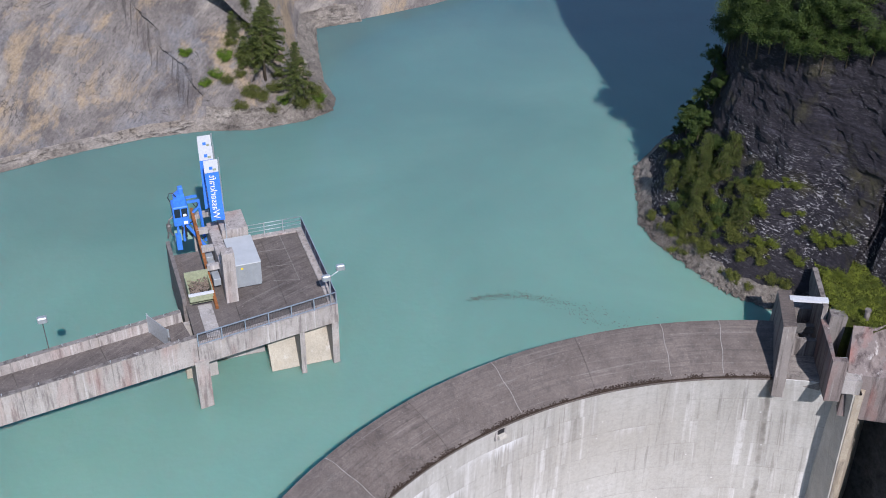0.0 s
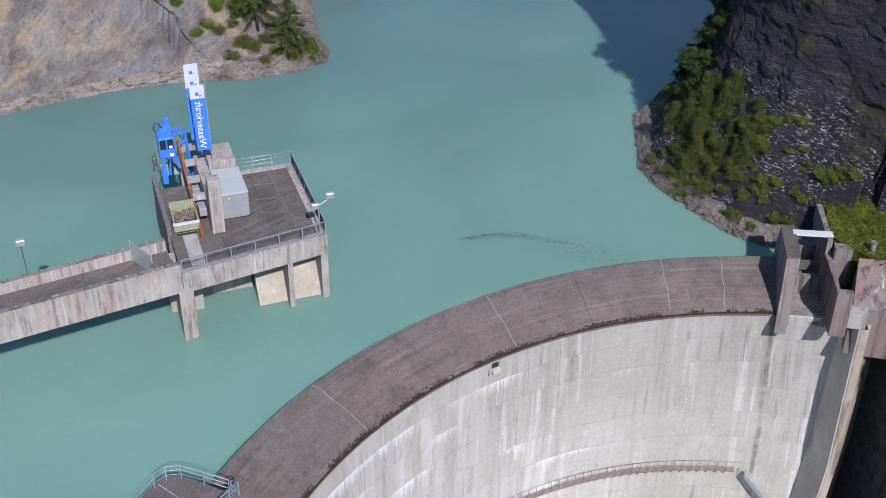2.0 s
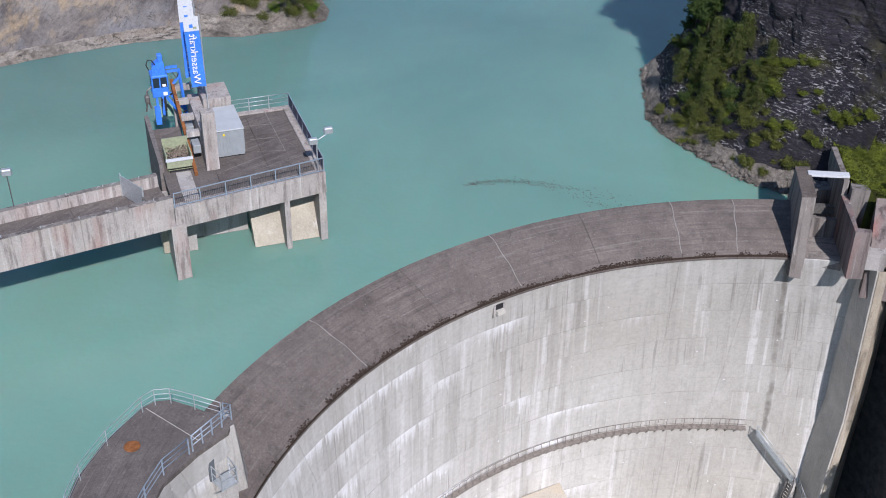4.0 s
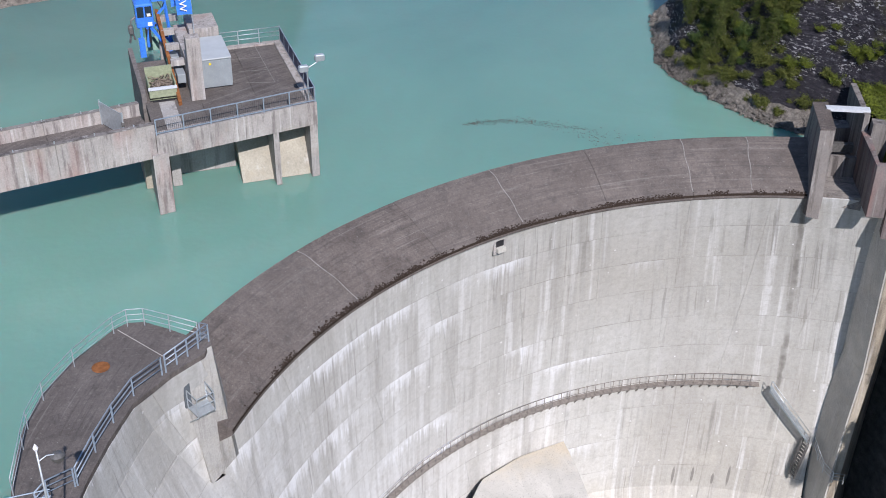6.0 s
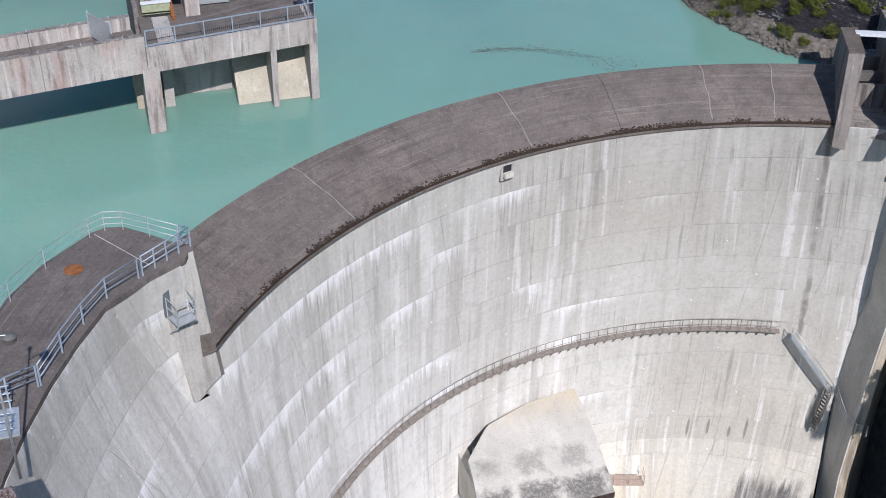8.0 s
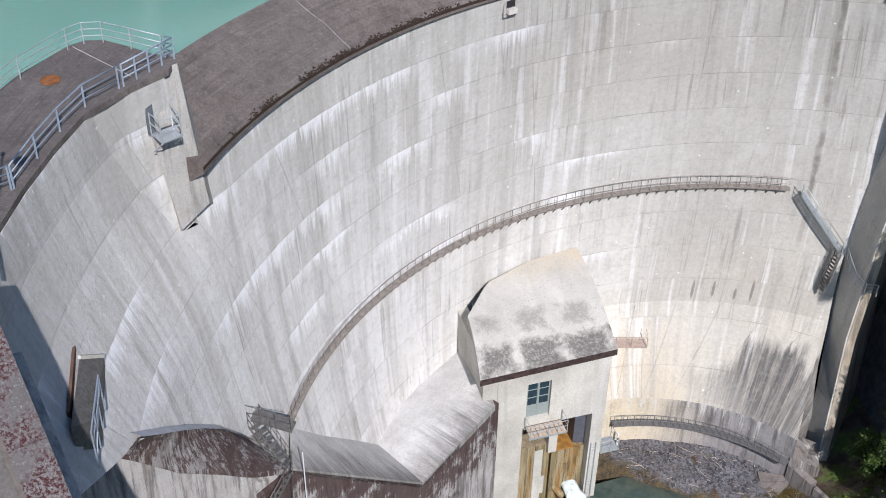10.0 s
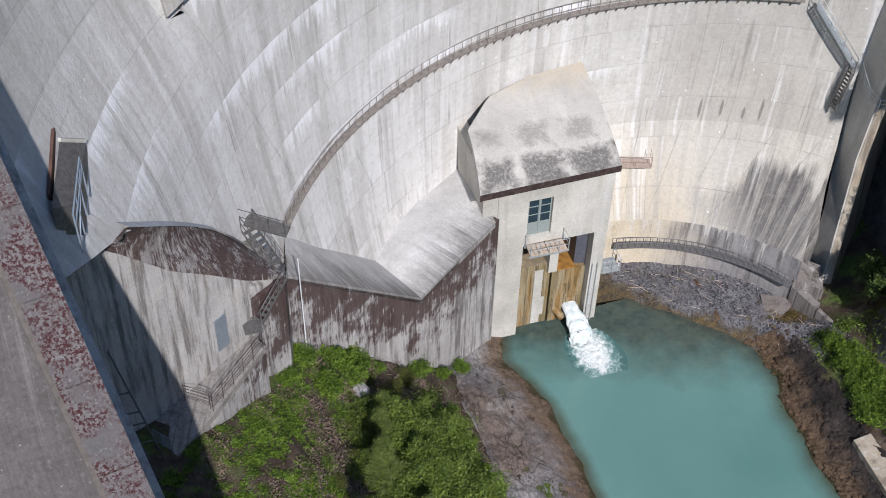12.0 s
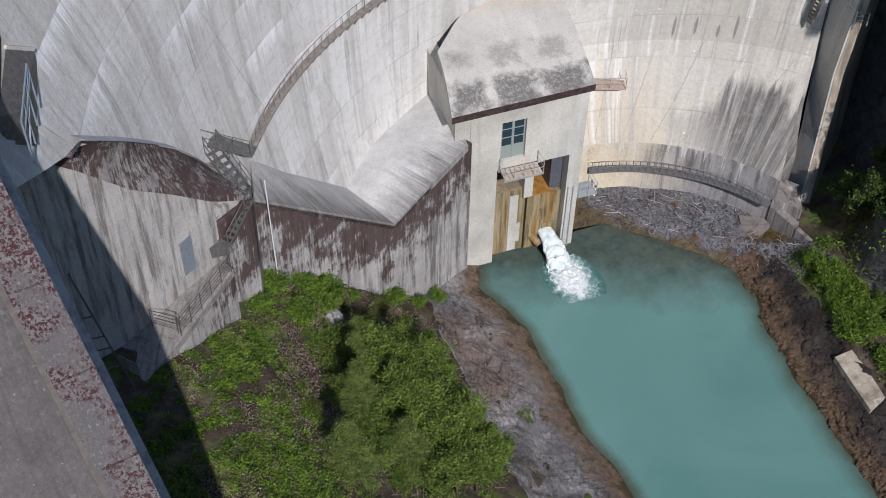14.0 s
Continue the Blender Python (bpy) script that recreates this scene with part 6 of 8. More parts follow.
# balcony platform before the door
hb = thing("balcony", (19.4, 31.8, -31.4), "timber-decked scaffold balcony with galvanised rails before the door", "balcony")
for i in range(8):
    x = 18.1 + i * 0.335
    part("plank", box(B(), (x, 31.25, -31.36), (x + 0.315, 32.38, -31.3)), PLANK, hb)
for y in (31.25, 32.3):
    part("beam", box(B(), (18.0, y, -31.5), (20.85, y + 0.08, -31.37)), STEEL, hb)
for h in (0.5, 1.0):
    part("rail", tube(B(), [(18.05, 32.35, -31.3 + h), (18.05, 31.25, -31.3 + h), (20.8, 31.25, -31.3 + h), (20.8, 32.35, -31.3 + h)], 0.025), STEEL, hb)
for p in ((18.05, 31.25), (18.7, 31.25), (19.4, 31.25), (20.1, 31.25), (20.8, 31.25), (18.05, 32.3), (20.8, 32.3)):
    part("post", bar(B(), (*p, -31.4), (*p, -30.3), 0.045), STEEL, hb)
# recess with the outlet works
part("recess_back", box(B(), (17.95, 36.4, -42), (23.2, 36.9, -31.3)), GREY, gh)
part("gate_wall", box(B(), (18.1, 33.1, -42), (20.5, 36.3, -34.3)), OCHRE, gh, "brown algae-stained gate wall")
part("gate_wall", box(B(), (20.62, 33.0, -42), (23.15, 36.3, -35.2)), OCHRE, gh, "brown algae-stained gate wall")
part("gate_pier", box(B(), (20.2, 32.75, -34.9), (20.85, 34.2, -31.4)), PALE, gh, "short concrete pier under the balcony")
part("ledge", box(B(), (20.86, 33.05, -35.2), (22.39, 36.3, -35.12)), plain("orange_silt", (0.34, 0.17, 0.04), 0.8, 0.3, 0.0, 0.5, 2.0), gh, "orange-stained ledge")
part("ledge", box(B(), (18.12, 33.12, -34.3), (20.19, 36.3, -34.22)), plain("brown_silt", (0.27, 0.22, 0.15), 0.85, 0.2, 0.0, 0.5, 2.0), gh, "brown silted ledge")
for x0, x1, z0, z1 in ((21.3, 21.9, -37.6, -36.6), (21.9, 22.9, -38.9, -38.1), (22.6, 23.1, -37.2, -36.2)):
    part("stain_plate", box(B(), (x0, 32.94, z0), (x1, 33.02, z1)), OCHRE, gh, "projecting algae-covered plate")
part("screen_plate", box(B(), (19.3, 33.03, -40.2), (19.95, 33.11, -34.8)), PALE, gh, "white lime-covered plate")
part("screen_plate", box(B(), (19.8, 33.02, -39.4), (20.2, 33.1, -37.6)), PALE, gh, "white lime-covered plate")
part("gate_panel", prism(B(), [(22.4, 33.4), (23.15, 33.2), (23.15, 36), (22.4, 36)], -35.1, [-31.6, -31.6, -31.6, -31.6]), plain("dark_slate_panel", (0.10, 0.105, 0.13), 0.5, 0.4, 0.2, 0.3), gh, "dark steel gate panel")
op = part("outlet_pipe", tube(B(), [(20.9, 33.6, -39.0), (21.4, 32.7, -39.4), (21.6, 32.35, -39.6)], 0.28, 12), OCHRE, gh, "ochre-stained outlet pipe")
sl = thing("ladder", (23.7, 32.2, -41), "galvanised ladder up the gatehouse corner", "ladder")
for x in (23.35, 23.75):
    part("side_rail", bar(B(), (x, 32.3, -40.5), (x, 32.3, -34.4), 0.05), STEEL, sl)
for i in range(20):
    part("rung", tube(B(), [(23.35, 32.3, -40.3 + i * 0.3), (23.75, 32.3, -40.3 + i * 0.3)], 0.016), STEEL, sl)
lp = thing("landing", (25, 33, -35.5), "small galvanised landing at the gatehouse corner", "landing")
part("floor", box(B(), (24.15, 32.2, -35.6), (25.6, 33.6, -35.52)), STEEL, lp)
for h in (0.5, 1.0):
    part("rail", tube(B(), [(24.2, 32.25, -35.5 + h), (25.55, 32.25, -35.5 + h), (25.55, 33.6, -35.5 + h)], 0.022), STEEL, lp)
for p in ((24.2, 32.25), (24.9, 32.25), (25.55, 32.25), (25.55, 33.6)):
    part("post", bar(B(), (*p, -35.5), (*p, -34.5), 0.045), STEEL, lp)
mk = thing("marker_post", (27.6, 36.1, -40), "white marker post with a dark band by the pool", "marker post")
part("shaft", tube(B(), [(27.6, 36.1, -40.5), (27.6, 36.1, -38.3)], 0.075, 8), WHITE, mk)
part("band", tube(B(), [(27.6, 36.1, -39.0), (27.6, 36.1, -38.8)], 0.08, 8), DARK, mk, "dark band")
# water jet from the outlet
rg = random.Random(9)
bm = B()
NR, NS = 40, 28
rings = []
for k in range(NR):
    t = k / (NR - 1)
    c = Vector((lerp(22.2, 22.45, t), 33.2 - 3.2 * t, -38.95 - 0.10 * t - 1.35 * t * t))
    w, h = lerp(0.55, 1.0, t ** 1.3), lerp(0.40, 0.45, t)
    rings.append([bm.verts.new(c + Vector((math.cos(a) * w * (1 + 0.30 * t * fbm(math.cos(a) * 2.2, math.sin(a) * 2.2, t * 5)), 0.25 * t * fbm(a * 3, k * 0.7, 3), math.sin(a) * h * (1 + 0.9 * t * fbm(math.cos(a) * 4, t * 9, 5, 5)) + 0.12 * t * fbm(a * 6, k * 0.9, 8, 5)))) for a in [j * math.tau / NS for j in range(NS)]])
for a, b in zip(rings, rings[1:]):
    for j in range(NS):
        bm.faces.new((a[j], a[(j + 1) % NS], b[(j + 1) % NS], b[j]))
bm.faces.new(rings[0])
jet = thing("water_jet", (22.4, 31.5, -40), "white foaming water jet shooting from the outlet into the pool", "water jet")
part("stream", bm, FOAM, jet, smooth=True)
bm = B()
NXF, NYF = 70, 90
vs = []
for j in range(NYF + 1):
    row = []
    for i in range(NXF + 1):
        u, v = i / NXF * 2 - 1, j / NYF
        x, y = 22.7 + u * (1.0 + 1.25 * math.sin(math.pi * v) ** 0.7) + 0.5 * v, 31.4 - v * 5.0
        d = math.hypot((x - 22.6) * 0.5, (y - 29.8) * 0.4)
        edge = max(0.0, 1 - d)
        rim = min(1, 6 * (1 - abs(u)), 8 * v, 6 * (1 - v))
        row.append(bm.verts.new((x, y, PZ - 0.02 + 0.03 * rim + edge * (0.05 + 0.42 * abs(fbm(x * 2.2, y * 1.5, 2, 6))))))
    vs.append(row)
for a, b in zip(vs, vs[1:]):
    for i in range(NXF):
        bm.faces.new((a[i], a[i + 1], b[i + 1], b[i]))
part("foam", bm, SPRAY, jet, "churned white foam", smooth=True)

DULL = plain("dull_joint", (0.20, 0.19, 0.18), 0.9, 0.2, 0.0, 0.4, 3)
# ---- intake platform in the reservoir ----
ip = thing("intake_platform", (2.7, 50, 0), "concrete intake platform on piers standing in the reservoir", "platform", kind="structure")
XL, XR, YB, ZT = -2.55, 8.0, 57.9, 5.3


def front(x):
    """The skewed front line of the platform."""
    return 45.2 + 0.166 * (x + 2.55)


part("front_beam", prism(B(), [(XL, front(XL)), (XR, front(XR)), (XR, front(XR) + 0.6), (XL, front(XL) + 0.6)], 3.85, 5.42), BEAM, ip, "streaked concrete edge beam with red stains")
part("side_beam", box(B(), (XR - 0.6, front(XR) + 0.6, 3.85), (XR, YB, 5.42), 0.02), BEAM, ip)
part("back_beam", box(B(), (3.3, YB - 0.5, 3.85), (XR - 0.6, YB, 5.42), 0.02), BEAM, ip)
for i, (x0, x1) in enumerate(((XL, 0.9), (0.92, 4.45), (4.47, XR - 0.6))):
    for k, (y0, y1) in enumerate(((None, 50.4), (50.42, 54.0), (54.02, YB - 0.5))):
        if i == 0 and k == 2:
            continue
        ya, yb = (front(x0) + 0.6, front(x1) + 0.6) if k == 0 else (y0, y0)
        part("deck_slab", prism(B(), [(x0, ya), (x1, yb), (x1, y1), (x0, y1)], 4.9, ZT + 0.004 * ((i + k) % 3)), DECK, ip)
for a, b in (((4.2, 51.5, 5.32), (6.1, 51.0, 5.32)), ((6.1, 51.0, 5.32), (6.0, 57.6, 5.32)), ((4.1, 53.4, 5.32), (6.1, 53.2, 5.32)), ((3.9, 55.6, 5.32), (6.05, 55.4, 5.32))):
    part("joint", bar(B(), a, b, 0.05, 0.012), DULL, ip)
part("pier", prism(B(), [(-2.92, 44.95), (-1.93, 45.12), (-1.9, 48.5), (-2.9, 48.5)], -4, [4.2, 4.2, 4.0, 4.0]), BEAM, ip, "streaked concrete pier")
part("pier", box(B(), (4.93, 46.5, -4), (5.3, 48.8, 3.9)), BEAM, ip)
part("pier", prism(B(), [(7.45, 46.9), (7.98, 46.99), (7.98, 49.5), (7.45, 49.5)], -4, 3.9), BEAM, ip)
part("shaded_wall", box(B(), (-2.88, 50.0, -4), (2.84, 50.4, 3.9)), GREY, ip, "grey wall in the shade below the deck")
bm = B()
v = [bm.verts.new(p) for p in ((2.85, 45.6, -3), (7.44, 45.6, -3), (7.44, 46.6, -3), (2.85, 46.6, -3), (2.85, 49.8, 3.9), (7.44, 49.8, 3.9), (7.44, 50.3, 3.9), (2.85, 50.3, 3.9))]
for q in ((3, 2, 1, 0), (4, 5, 6, 7), (0, 1, 5, 4), (1, 2, 6, 5), (2, 3, 7, 6), (3, 0, 4, 7)):
    bm.faces.new([v[i] for i in q])
part("back_wall", bm, SILT, ip, "silt-coloured sloping inner wall")
part("back_wall", box(B(), (-2.6, 51.5, 1.2), (3.0, 52.0, 4.9)), GREY, ip)
part("inner_wall", box(B(), (-3.3, 48.6, -4), (-2.9, 52, 3.9)), SILT, ip)
part("column", box(B(), (-1.6, 48.4, -3), (-1.0, 49.0, 4.8)), GREY, ip)
# channel with the rake's track on the left of the deck
part("channel_wall", box(B(), (-2.75, 50.5, 1.5), (-2.45, 58.4, 5.9)), plain("timber_wall", (0.17, 0.155, 0.15), 0.9, 0.2, 0.0, 0.4, 3), ip, "dark boarded channel wall")
part("channel_floor", box(B(), (-2.45, 50.4, 4.6), (-0.35, 57.5, 5.1)), DECK, ip)
part("track_slab", box(B(), (-1.75, 46.2, 5.28), (-0.75, 50.1, 5.36)), GREY, ip, "grey concrete track slab")
part("rack_wall", box(B(), (0.35, 49.75, 5.3), (1.25, 50.6, 9.6), 0.02), BEAM, ip, "tall board-marked concrete column")
part("rack_wall", box(B(), (0.4, 50.62, 5.3), (1.2, 57.4, 7.6), 0.02), BEAM, ip)
part("rack_block", box(B(), (1.25, 55.3, 5.3), (3.25, 57.95, 8.0), 0.03), BEAM, ip, "concrete block behind the container")
part("cross_beam", box(B(), (-0.5, 52.0, 6.9), (0.38, 52.4, 7.3)), GREY, ip)
part("cross_beam", box(B(), (-0.5, 54.2, 7.1), (0.38, 54.6, 7.5)), GREY, ip)
part("cross_beam", box(B(), (-0.5, 56.4, 7.3), (0.38, 56.8, 7.7)), GREY, ip)
part("cross_beam", box(B(), (-0.5, 58.4, 7.5), (0.9, 58.8, 7.9)), GREY, ip)
part("post", box(B(), (-0.55, 58.3, 0), (-0.2, 58.7, 7.9)), GREY, ip)
bm = bar(B(), (-0.45, 49.3, 5.45), (-0.45, 58.8, 8.2), 0.22, 0.35)
tagged(part("track_beam", bm, RUST), "rust-orange inclined steel track beam of the trash rake", "beam")
for y0 in (51.2, 52.7, 54.2):
    bm = box(B(), (-0.25, y0, 6.0), (0.28, y0 + 1.1, 6.6), 0.02)
    tagged(part("equipment_box", bm, SHED), "grey steel switch box beside the track", "equipment box", "switch boxes")
# rails
fr = thing("railing", (XL, front(XL) + 0.1, 5.42), "blue-grey steel railing with thin balusters along the platform front", "railing", "intake railings")
for z in (1.05, 0.12):
    part("rail", bar(B(), (XL + 0.05, front(XL) + 0.11, 5.42 + z), (XR - 0.1, front(XR) + 0.09, 5.42 + z), 0.06, 0.06), RAILBLUE, fr)
for i in range(7):
    x = XL + 0.05 + i * (XR - XL - 0.15) / 6
    part("post", bar(B(), (x, front(x) + 0.1, 5.4), (x, front(x) + 0.1, 6.5), 0.07), RAILBLUE, fr)
for i in range(85):
    x = XL + 0.12 + i * (XR - XL - 0.3) / 84
    part("baluster", bar(B(), (x, front(x) + 0.1, 5.54), (x, front(x) + 0.1, 6.45), 0.018), DARKSTEEL, fr)
SY = front(XR) + 0.15
sr = thing("railing", (XR - 0.1, SY, 5.42), "railing with dark blue infill panels along the platform side", "railing", "intake railings")
for z in (1.05, 0.1):
    part("rail", bar(B(), (XR - 0.1, SY, 5.42 + z), (XR - 0.1, YB - 0.1, 5.42 + z), 0.06), RAILBLUE, sr)
for i in range(7):
    y0 = SY + 0.1 + i * (YB - 0.25 - SY) / 7
    part("panel", box(B(), (XR - 0.115, y0, 5.55), (XR - 0.085, y0 + (YB - 0.25 - SY) / 7 - 0.1, 6.42)), NAVY, sr, "dark blue panel")
    part("post", bar(B(), (XR - 0.1, y0 - 0.05, 5.4), (XR - 0.1, y0 - 0.05, 6.5), 0.06), RAILBLUE, sr)
railing("railing", [(3.4, YB - 0.15, 5.42), (XR - 0.1, YB - 0.15, 5.42)], "thin pale railing at the back of the platform", 1.05, 3, 1.6, STEEL, 0.028, "intake railings")
# container
sh = thing("container", (2.3, 52.6, 5.3), "small grey corrugated steel storage container on the platform", "container")
part("body", box(B(), (1.32, 51.3, 5.4), (3.3, 55.0, 7.35)), SHED, sh)
for i in range(9):
    x = 1.40 + i * 0.22
    part("rib", box(B(), (x, 51.25, 5.5), (x + 0.11, 51.31, 7.25)), SHED, sh)
for i in range(16):
    y = 51.4 + i * 0.22
    part("rib", box(B(), (3.29, y, 5.5), (3.35, y + 0.11, 7.25)), SHED, sh)
part("roof", box(B(), (1.27, 51.22, 7.35), (3.36, 55.05, 7.45), 0.02), plain("pale_roof", (0.42, 0.45, 0.47), 0.5, 0.4, 0.1, 0.1, 1.2), sh, "pale grey flat roof")
part("skid", box(B(), (1.32, 51.35, 5.3), (3.3, 54.95, 5.42)), DARK, sh)
part("sticker", box(B(), (1.85, 51.235, 7.0), (2.0, 51.25, 7.15)), plain("yellow", (0.75, 0.6, 0.03)), sh, "small yellow sticker")
# flood lights
fl = thing("flood_light", (7.55, 47.3, 5.3), "steel mast with two tilted floodlights at the platform corner", "floodlight")
part("mast", tube(B(), [(7.55, 47.3, 5.3), (7.55, 47.3, 7.6)], 0.05, 8), STEEL, fl)
part("arm", tube(B(), [(7.35, 47.3, 7.6), (8.3, 47.5, 8.0)], 0.03), STEEL, fl)
for x, y, z in ((7.3, 47.25, 7.75), (8.45, 47.55, 8.25)):
    head = part("lamp_head", box(B(), (x - 0.32, y - 0.2, z - 0.22), (x + 0.32, y + 0.2, z + 0.22), 0.08), STEEL, fl)
    part("lens", box(B(), (x - 0.26, y - 0.215, z - 0.17), (x + 0.26, y - 0.2, z + 0.17)), STEEL, head, "pale glass front")
# skip with driftwood
sk = thing("skip", (-1.3, 50.7, 5.1), "pale green steel skip filled with driftwood", "skip")
part("bottom", box(B(), (-2.25, 50.2, 5.55), (-0.5, 52.2, 5.65)), DARK, sk)
for lo, hi in (((-2.25, 50.2, 5.5), (-0.5, 50.28, 6.2)), ((-2.25, 52.12, 5.6), (-0.5, 52.2, 7.0)), ((-2.25, 50.28, 5.6), (-2.17, 52.12, 6.6)), ((-0.58, 50.28, 5.6), (-0.5, 52.12, 6.6))):
    part("side", box(B(), lo, hi), GREEN, sk)
part("rim", box(B(), (-2.3, 50.12, 6.2), (-0.45, 50.3, 6.36)), OFFWHITE, sk, "white rim")
part("under_frame", box(B(), (-2.1, 50.3, 5.3), (-0.65, 52.0, 5.5)), DARK, sk)
rg = random.Random(3)
bm = B()
for k in range(150):
    c = Vector((rg.uniform(-2.05, -0.7), rg.uniform(50.4, 52.0), rg.uniform(5.9, 6.45)))
    d = Vector((rg.uniform(-1, 1), rg.uniform(-1, 1), rg.uniform(-0.3, 0.3))).normalized() * rg.uniform(0.15, 0.4)
    bar(bm, c - d * 0.6, c + d * 0.6, rg.uniform(0.02, 0.06))
part("driftwood", bm, WOOD, sk, "tangled brown driftwood", kind="stuff")
# trash rake machine
cr = thing("trash_rake", (-1.3, 58.6, 5.1), "blue trash rake machine with a glazed cab and lattice frame", "trash rake")
cab = part("cab", box(B(), (-1.95, 57.9, 7.4), (-0.75, 59.2, 9.1), 0.06), BLUE, cr)
part("window", box(B(), (-1.85, 57.87, 8.2), (-1.4, 57.91, 8.95)), GLASS, cab, "cab window")
part("window", box(B(), (-1.3, 57.87, 8.2), (-0.85, 57.91, 8.95)), GLASS, cab, "cab window")
part("window", box(B(), (-1.97, 58.1, 8.2), (-1.94, 59.0, 8.95)), GLASS, cab, "cab window")
part("notice", box(B(), (-1.2, 57.86, 7.55), (-0.9, 57.89, 7.8)), WHITE, cab, "white notice")
part("notice", box(B(), (-1.2, 57.85, 8.25), (-0.95, 57.88, 8.45)), WHITE, cab, "white notice")
part("roof_unit", prism(B(), [(-1.8, 58.1), (-0.9, 58.1), (-1.0, 59.0), (-1.7, 59.0)], 9.1, [9.6, 9.9, 10.2, 9.7]), BLUE, cr)
part("roof_unit", box(B(), (-1.3, 58.3, 9.7), (-0.95, 58.8, 10.5), 0.04), BLUE, cr)
for p, q in (((-0.75, 58.3, 9.2), (0.1, 58.3, 9.2)), ((-0.75, 58.3, 7.6), (0.3, 58.0, 6.0)), ((0.1, 58.3, 9.3), (0.3, 58.0, 5.6)), ((-0.75, 59.0, 9.2), (0.1, 59.0, 9.2)), ((-0.4, 58.3, 8.2), (0.15, 58.2, 8.8)), ((-1.0, 57.9, 7.4), (0.2, 57.2, 5.6)), ((-1.7, 58.0, 7.4), (-1.7, 57.9, 5.4)), ((-1.25, 58.0, 7.4), (-1.3, 57.9, 6.0))):
    part("frame_bar", bar(B(), p, q, 0.16), BLUE, cr)
for i in range(4):
    a = Vector((-0.75, 58.0, 7.5)).lerp(Vector((0.2, 57.4, 5.7)), i / 4)
    part("lattice", bar(B(), a, a + Vector((0.35, 0, 0.15)), 0.06), DARK, cr)
part("leg", box(B(), (-1.95, 57.8, 5.3), (-1.55, 58.3, 6.6)), BLUE, cr)
part("dark_motor", box(B(), (-1.4, 57.9, 6.3), (-1.05, 58.3, 7.3)), DARK, cr, "dark motor")
part("hose", tube(B(), [(-1.5, 58.3, 9.8), (-1.75, 58.2, 10.25), (-2.0, 58.2, 10.3), (-2.15, 58.2, 9.9), (-2.0, 58.2, 9.5)], 0.04), DARK, cr, "black hydraulic hose")
part("hose", tube(B(), [(-0.4, 58.3, 9.2), (-0.2, 58.2, 8.8), (-0.1, 58.2, 8.6), (0.05, 58.2, 9.0)], 0.035), DARK, cr, "black hydraulic hose")
gb = part("grab", box(B(), (-2.55, 57.9, 7.0), (-2.2, 58.4, 7.6), 0.08), DARKSTEEL, cr, "grey steel grab")
part("tooth", bar(B(), (-2.4, 58.1, 7.1), (-2.55, 58.0, 6.4), 0.1), DARKSTEEL, gb)
part("tooth", bar(B(), (-2.3, 58.1, 7.1), (-2.15, 58.0, 6.6), 0.1), DARKSTEEL, gb)
part("arm", tube(B(), [(-1.95, 58.2, 8.2), (-2.3, 58.1, 8.0), (-2.38, 58.1, 7.5)], 0.06), DARKSTEEL, cr)
part("net", box(B(), (-1.9, 59.4, 5.1), (-0.5, 59.44, 6.1)), plain("green_mesh", (0.25, 0.4, 0.33), 0.7), cr, "green safety mesh")

# banners on poles


def banner(x, y, z0, z1, tilt):
    ob = thing("banner", (x + 0.5, y, 5.3), "tall blue banner with white lettering and white top", "banner", "banners")
    part("pole", tube(B(), [(x + 1.1, y + 0.05, 5.3), (x + 1.1, y + 0.05, z1 + 0.1)], 0.04, 8), STEEL, ob)
    bm = B()
    n = 14
    zs = lerp(z0, z1, 0.80)
    rows = [[bm.verts.new((x + u + tilt * (1 - k / n), y + 0.06 * math.sin(u * 4 + k * 0.6), lerp(z0, zs, k / n))) for u in (0, 0.25, 0.5, 0.75, 1.0)] for k in range(n + 1)]
    for a, b in zip(rows, rows[1:]):
        for i in range(4):
            bm.faces.new((a[i], a[i + 1], b[i + 1], b[i]))
    cloth = part("cloth", bm, BLUE, ob, "blue cloth", smooth=True)
    bm = box(B(), (x - 0.01, y - 0.015, zs), (x + 1.01, y + 0.015, z1))
    head = part("header", bm, OFFWHITE, ob, "white header panel")
    part("emblem", box(B(), (x + 0.35, y - 0.03, zs + 0.25), (x + 0.6, y - 0.02, zs + 0.5)), BLUE, head, "small blue emblem")
    part("emblem", box(B(), (x + 0.62, y - 0.03, zs + 0.15), (x + 0.85, y - 0.02, zs + 0.3)), GREEN, head, "small green emblem")
    cu = bpy.data.curves.new("lettering", "FONT")
    cu.body, cu.size, cu.extrude = "Wasserkraft", 0.82, 0.004
    tmp = new("lettering", cu)
    dg = bpy.context.evaluated_depsgraph_get()
    me = bpy.data.meshes.new_from_object(tmp.evaluated_get(dg))
    bpy.data.objects.remove(tmp)
    w = max(v.co.x for v in me.vertices)
    s = (zs - z0) * 0.9 / w
    me.transform(Matrix.Translation((x + 0.22 + tilt * 0.5, y - 0.11, z0 + 0.25)) @ pose(0, 0, 0, 90, 0, 0) @ pose(0, 0, 0, 0, 0, 90) @ Matrix.Diagonal((s, s * -0.95, 1, 1)))
    me.materials.append(WHITE)
    t = new("lettering", me)
    t.parent, t.matrix_parent_inverse = cloth, BASE[cloth.name].inverted()
    BASE[t.name] = BASE[cloth.name]
    return ob


banner(0.45, 55.0, 9.2, 14.45, 0.12)
banner(0.45, 57.2, 9.0, 14.3, 0.0)
banner(0.7, 59.4, 8.8, 14.1, 0.0)

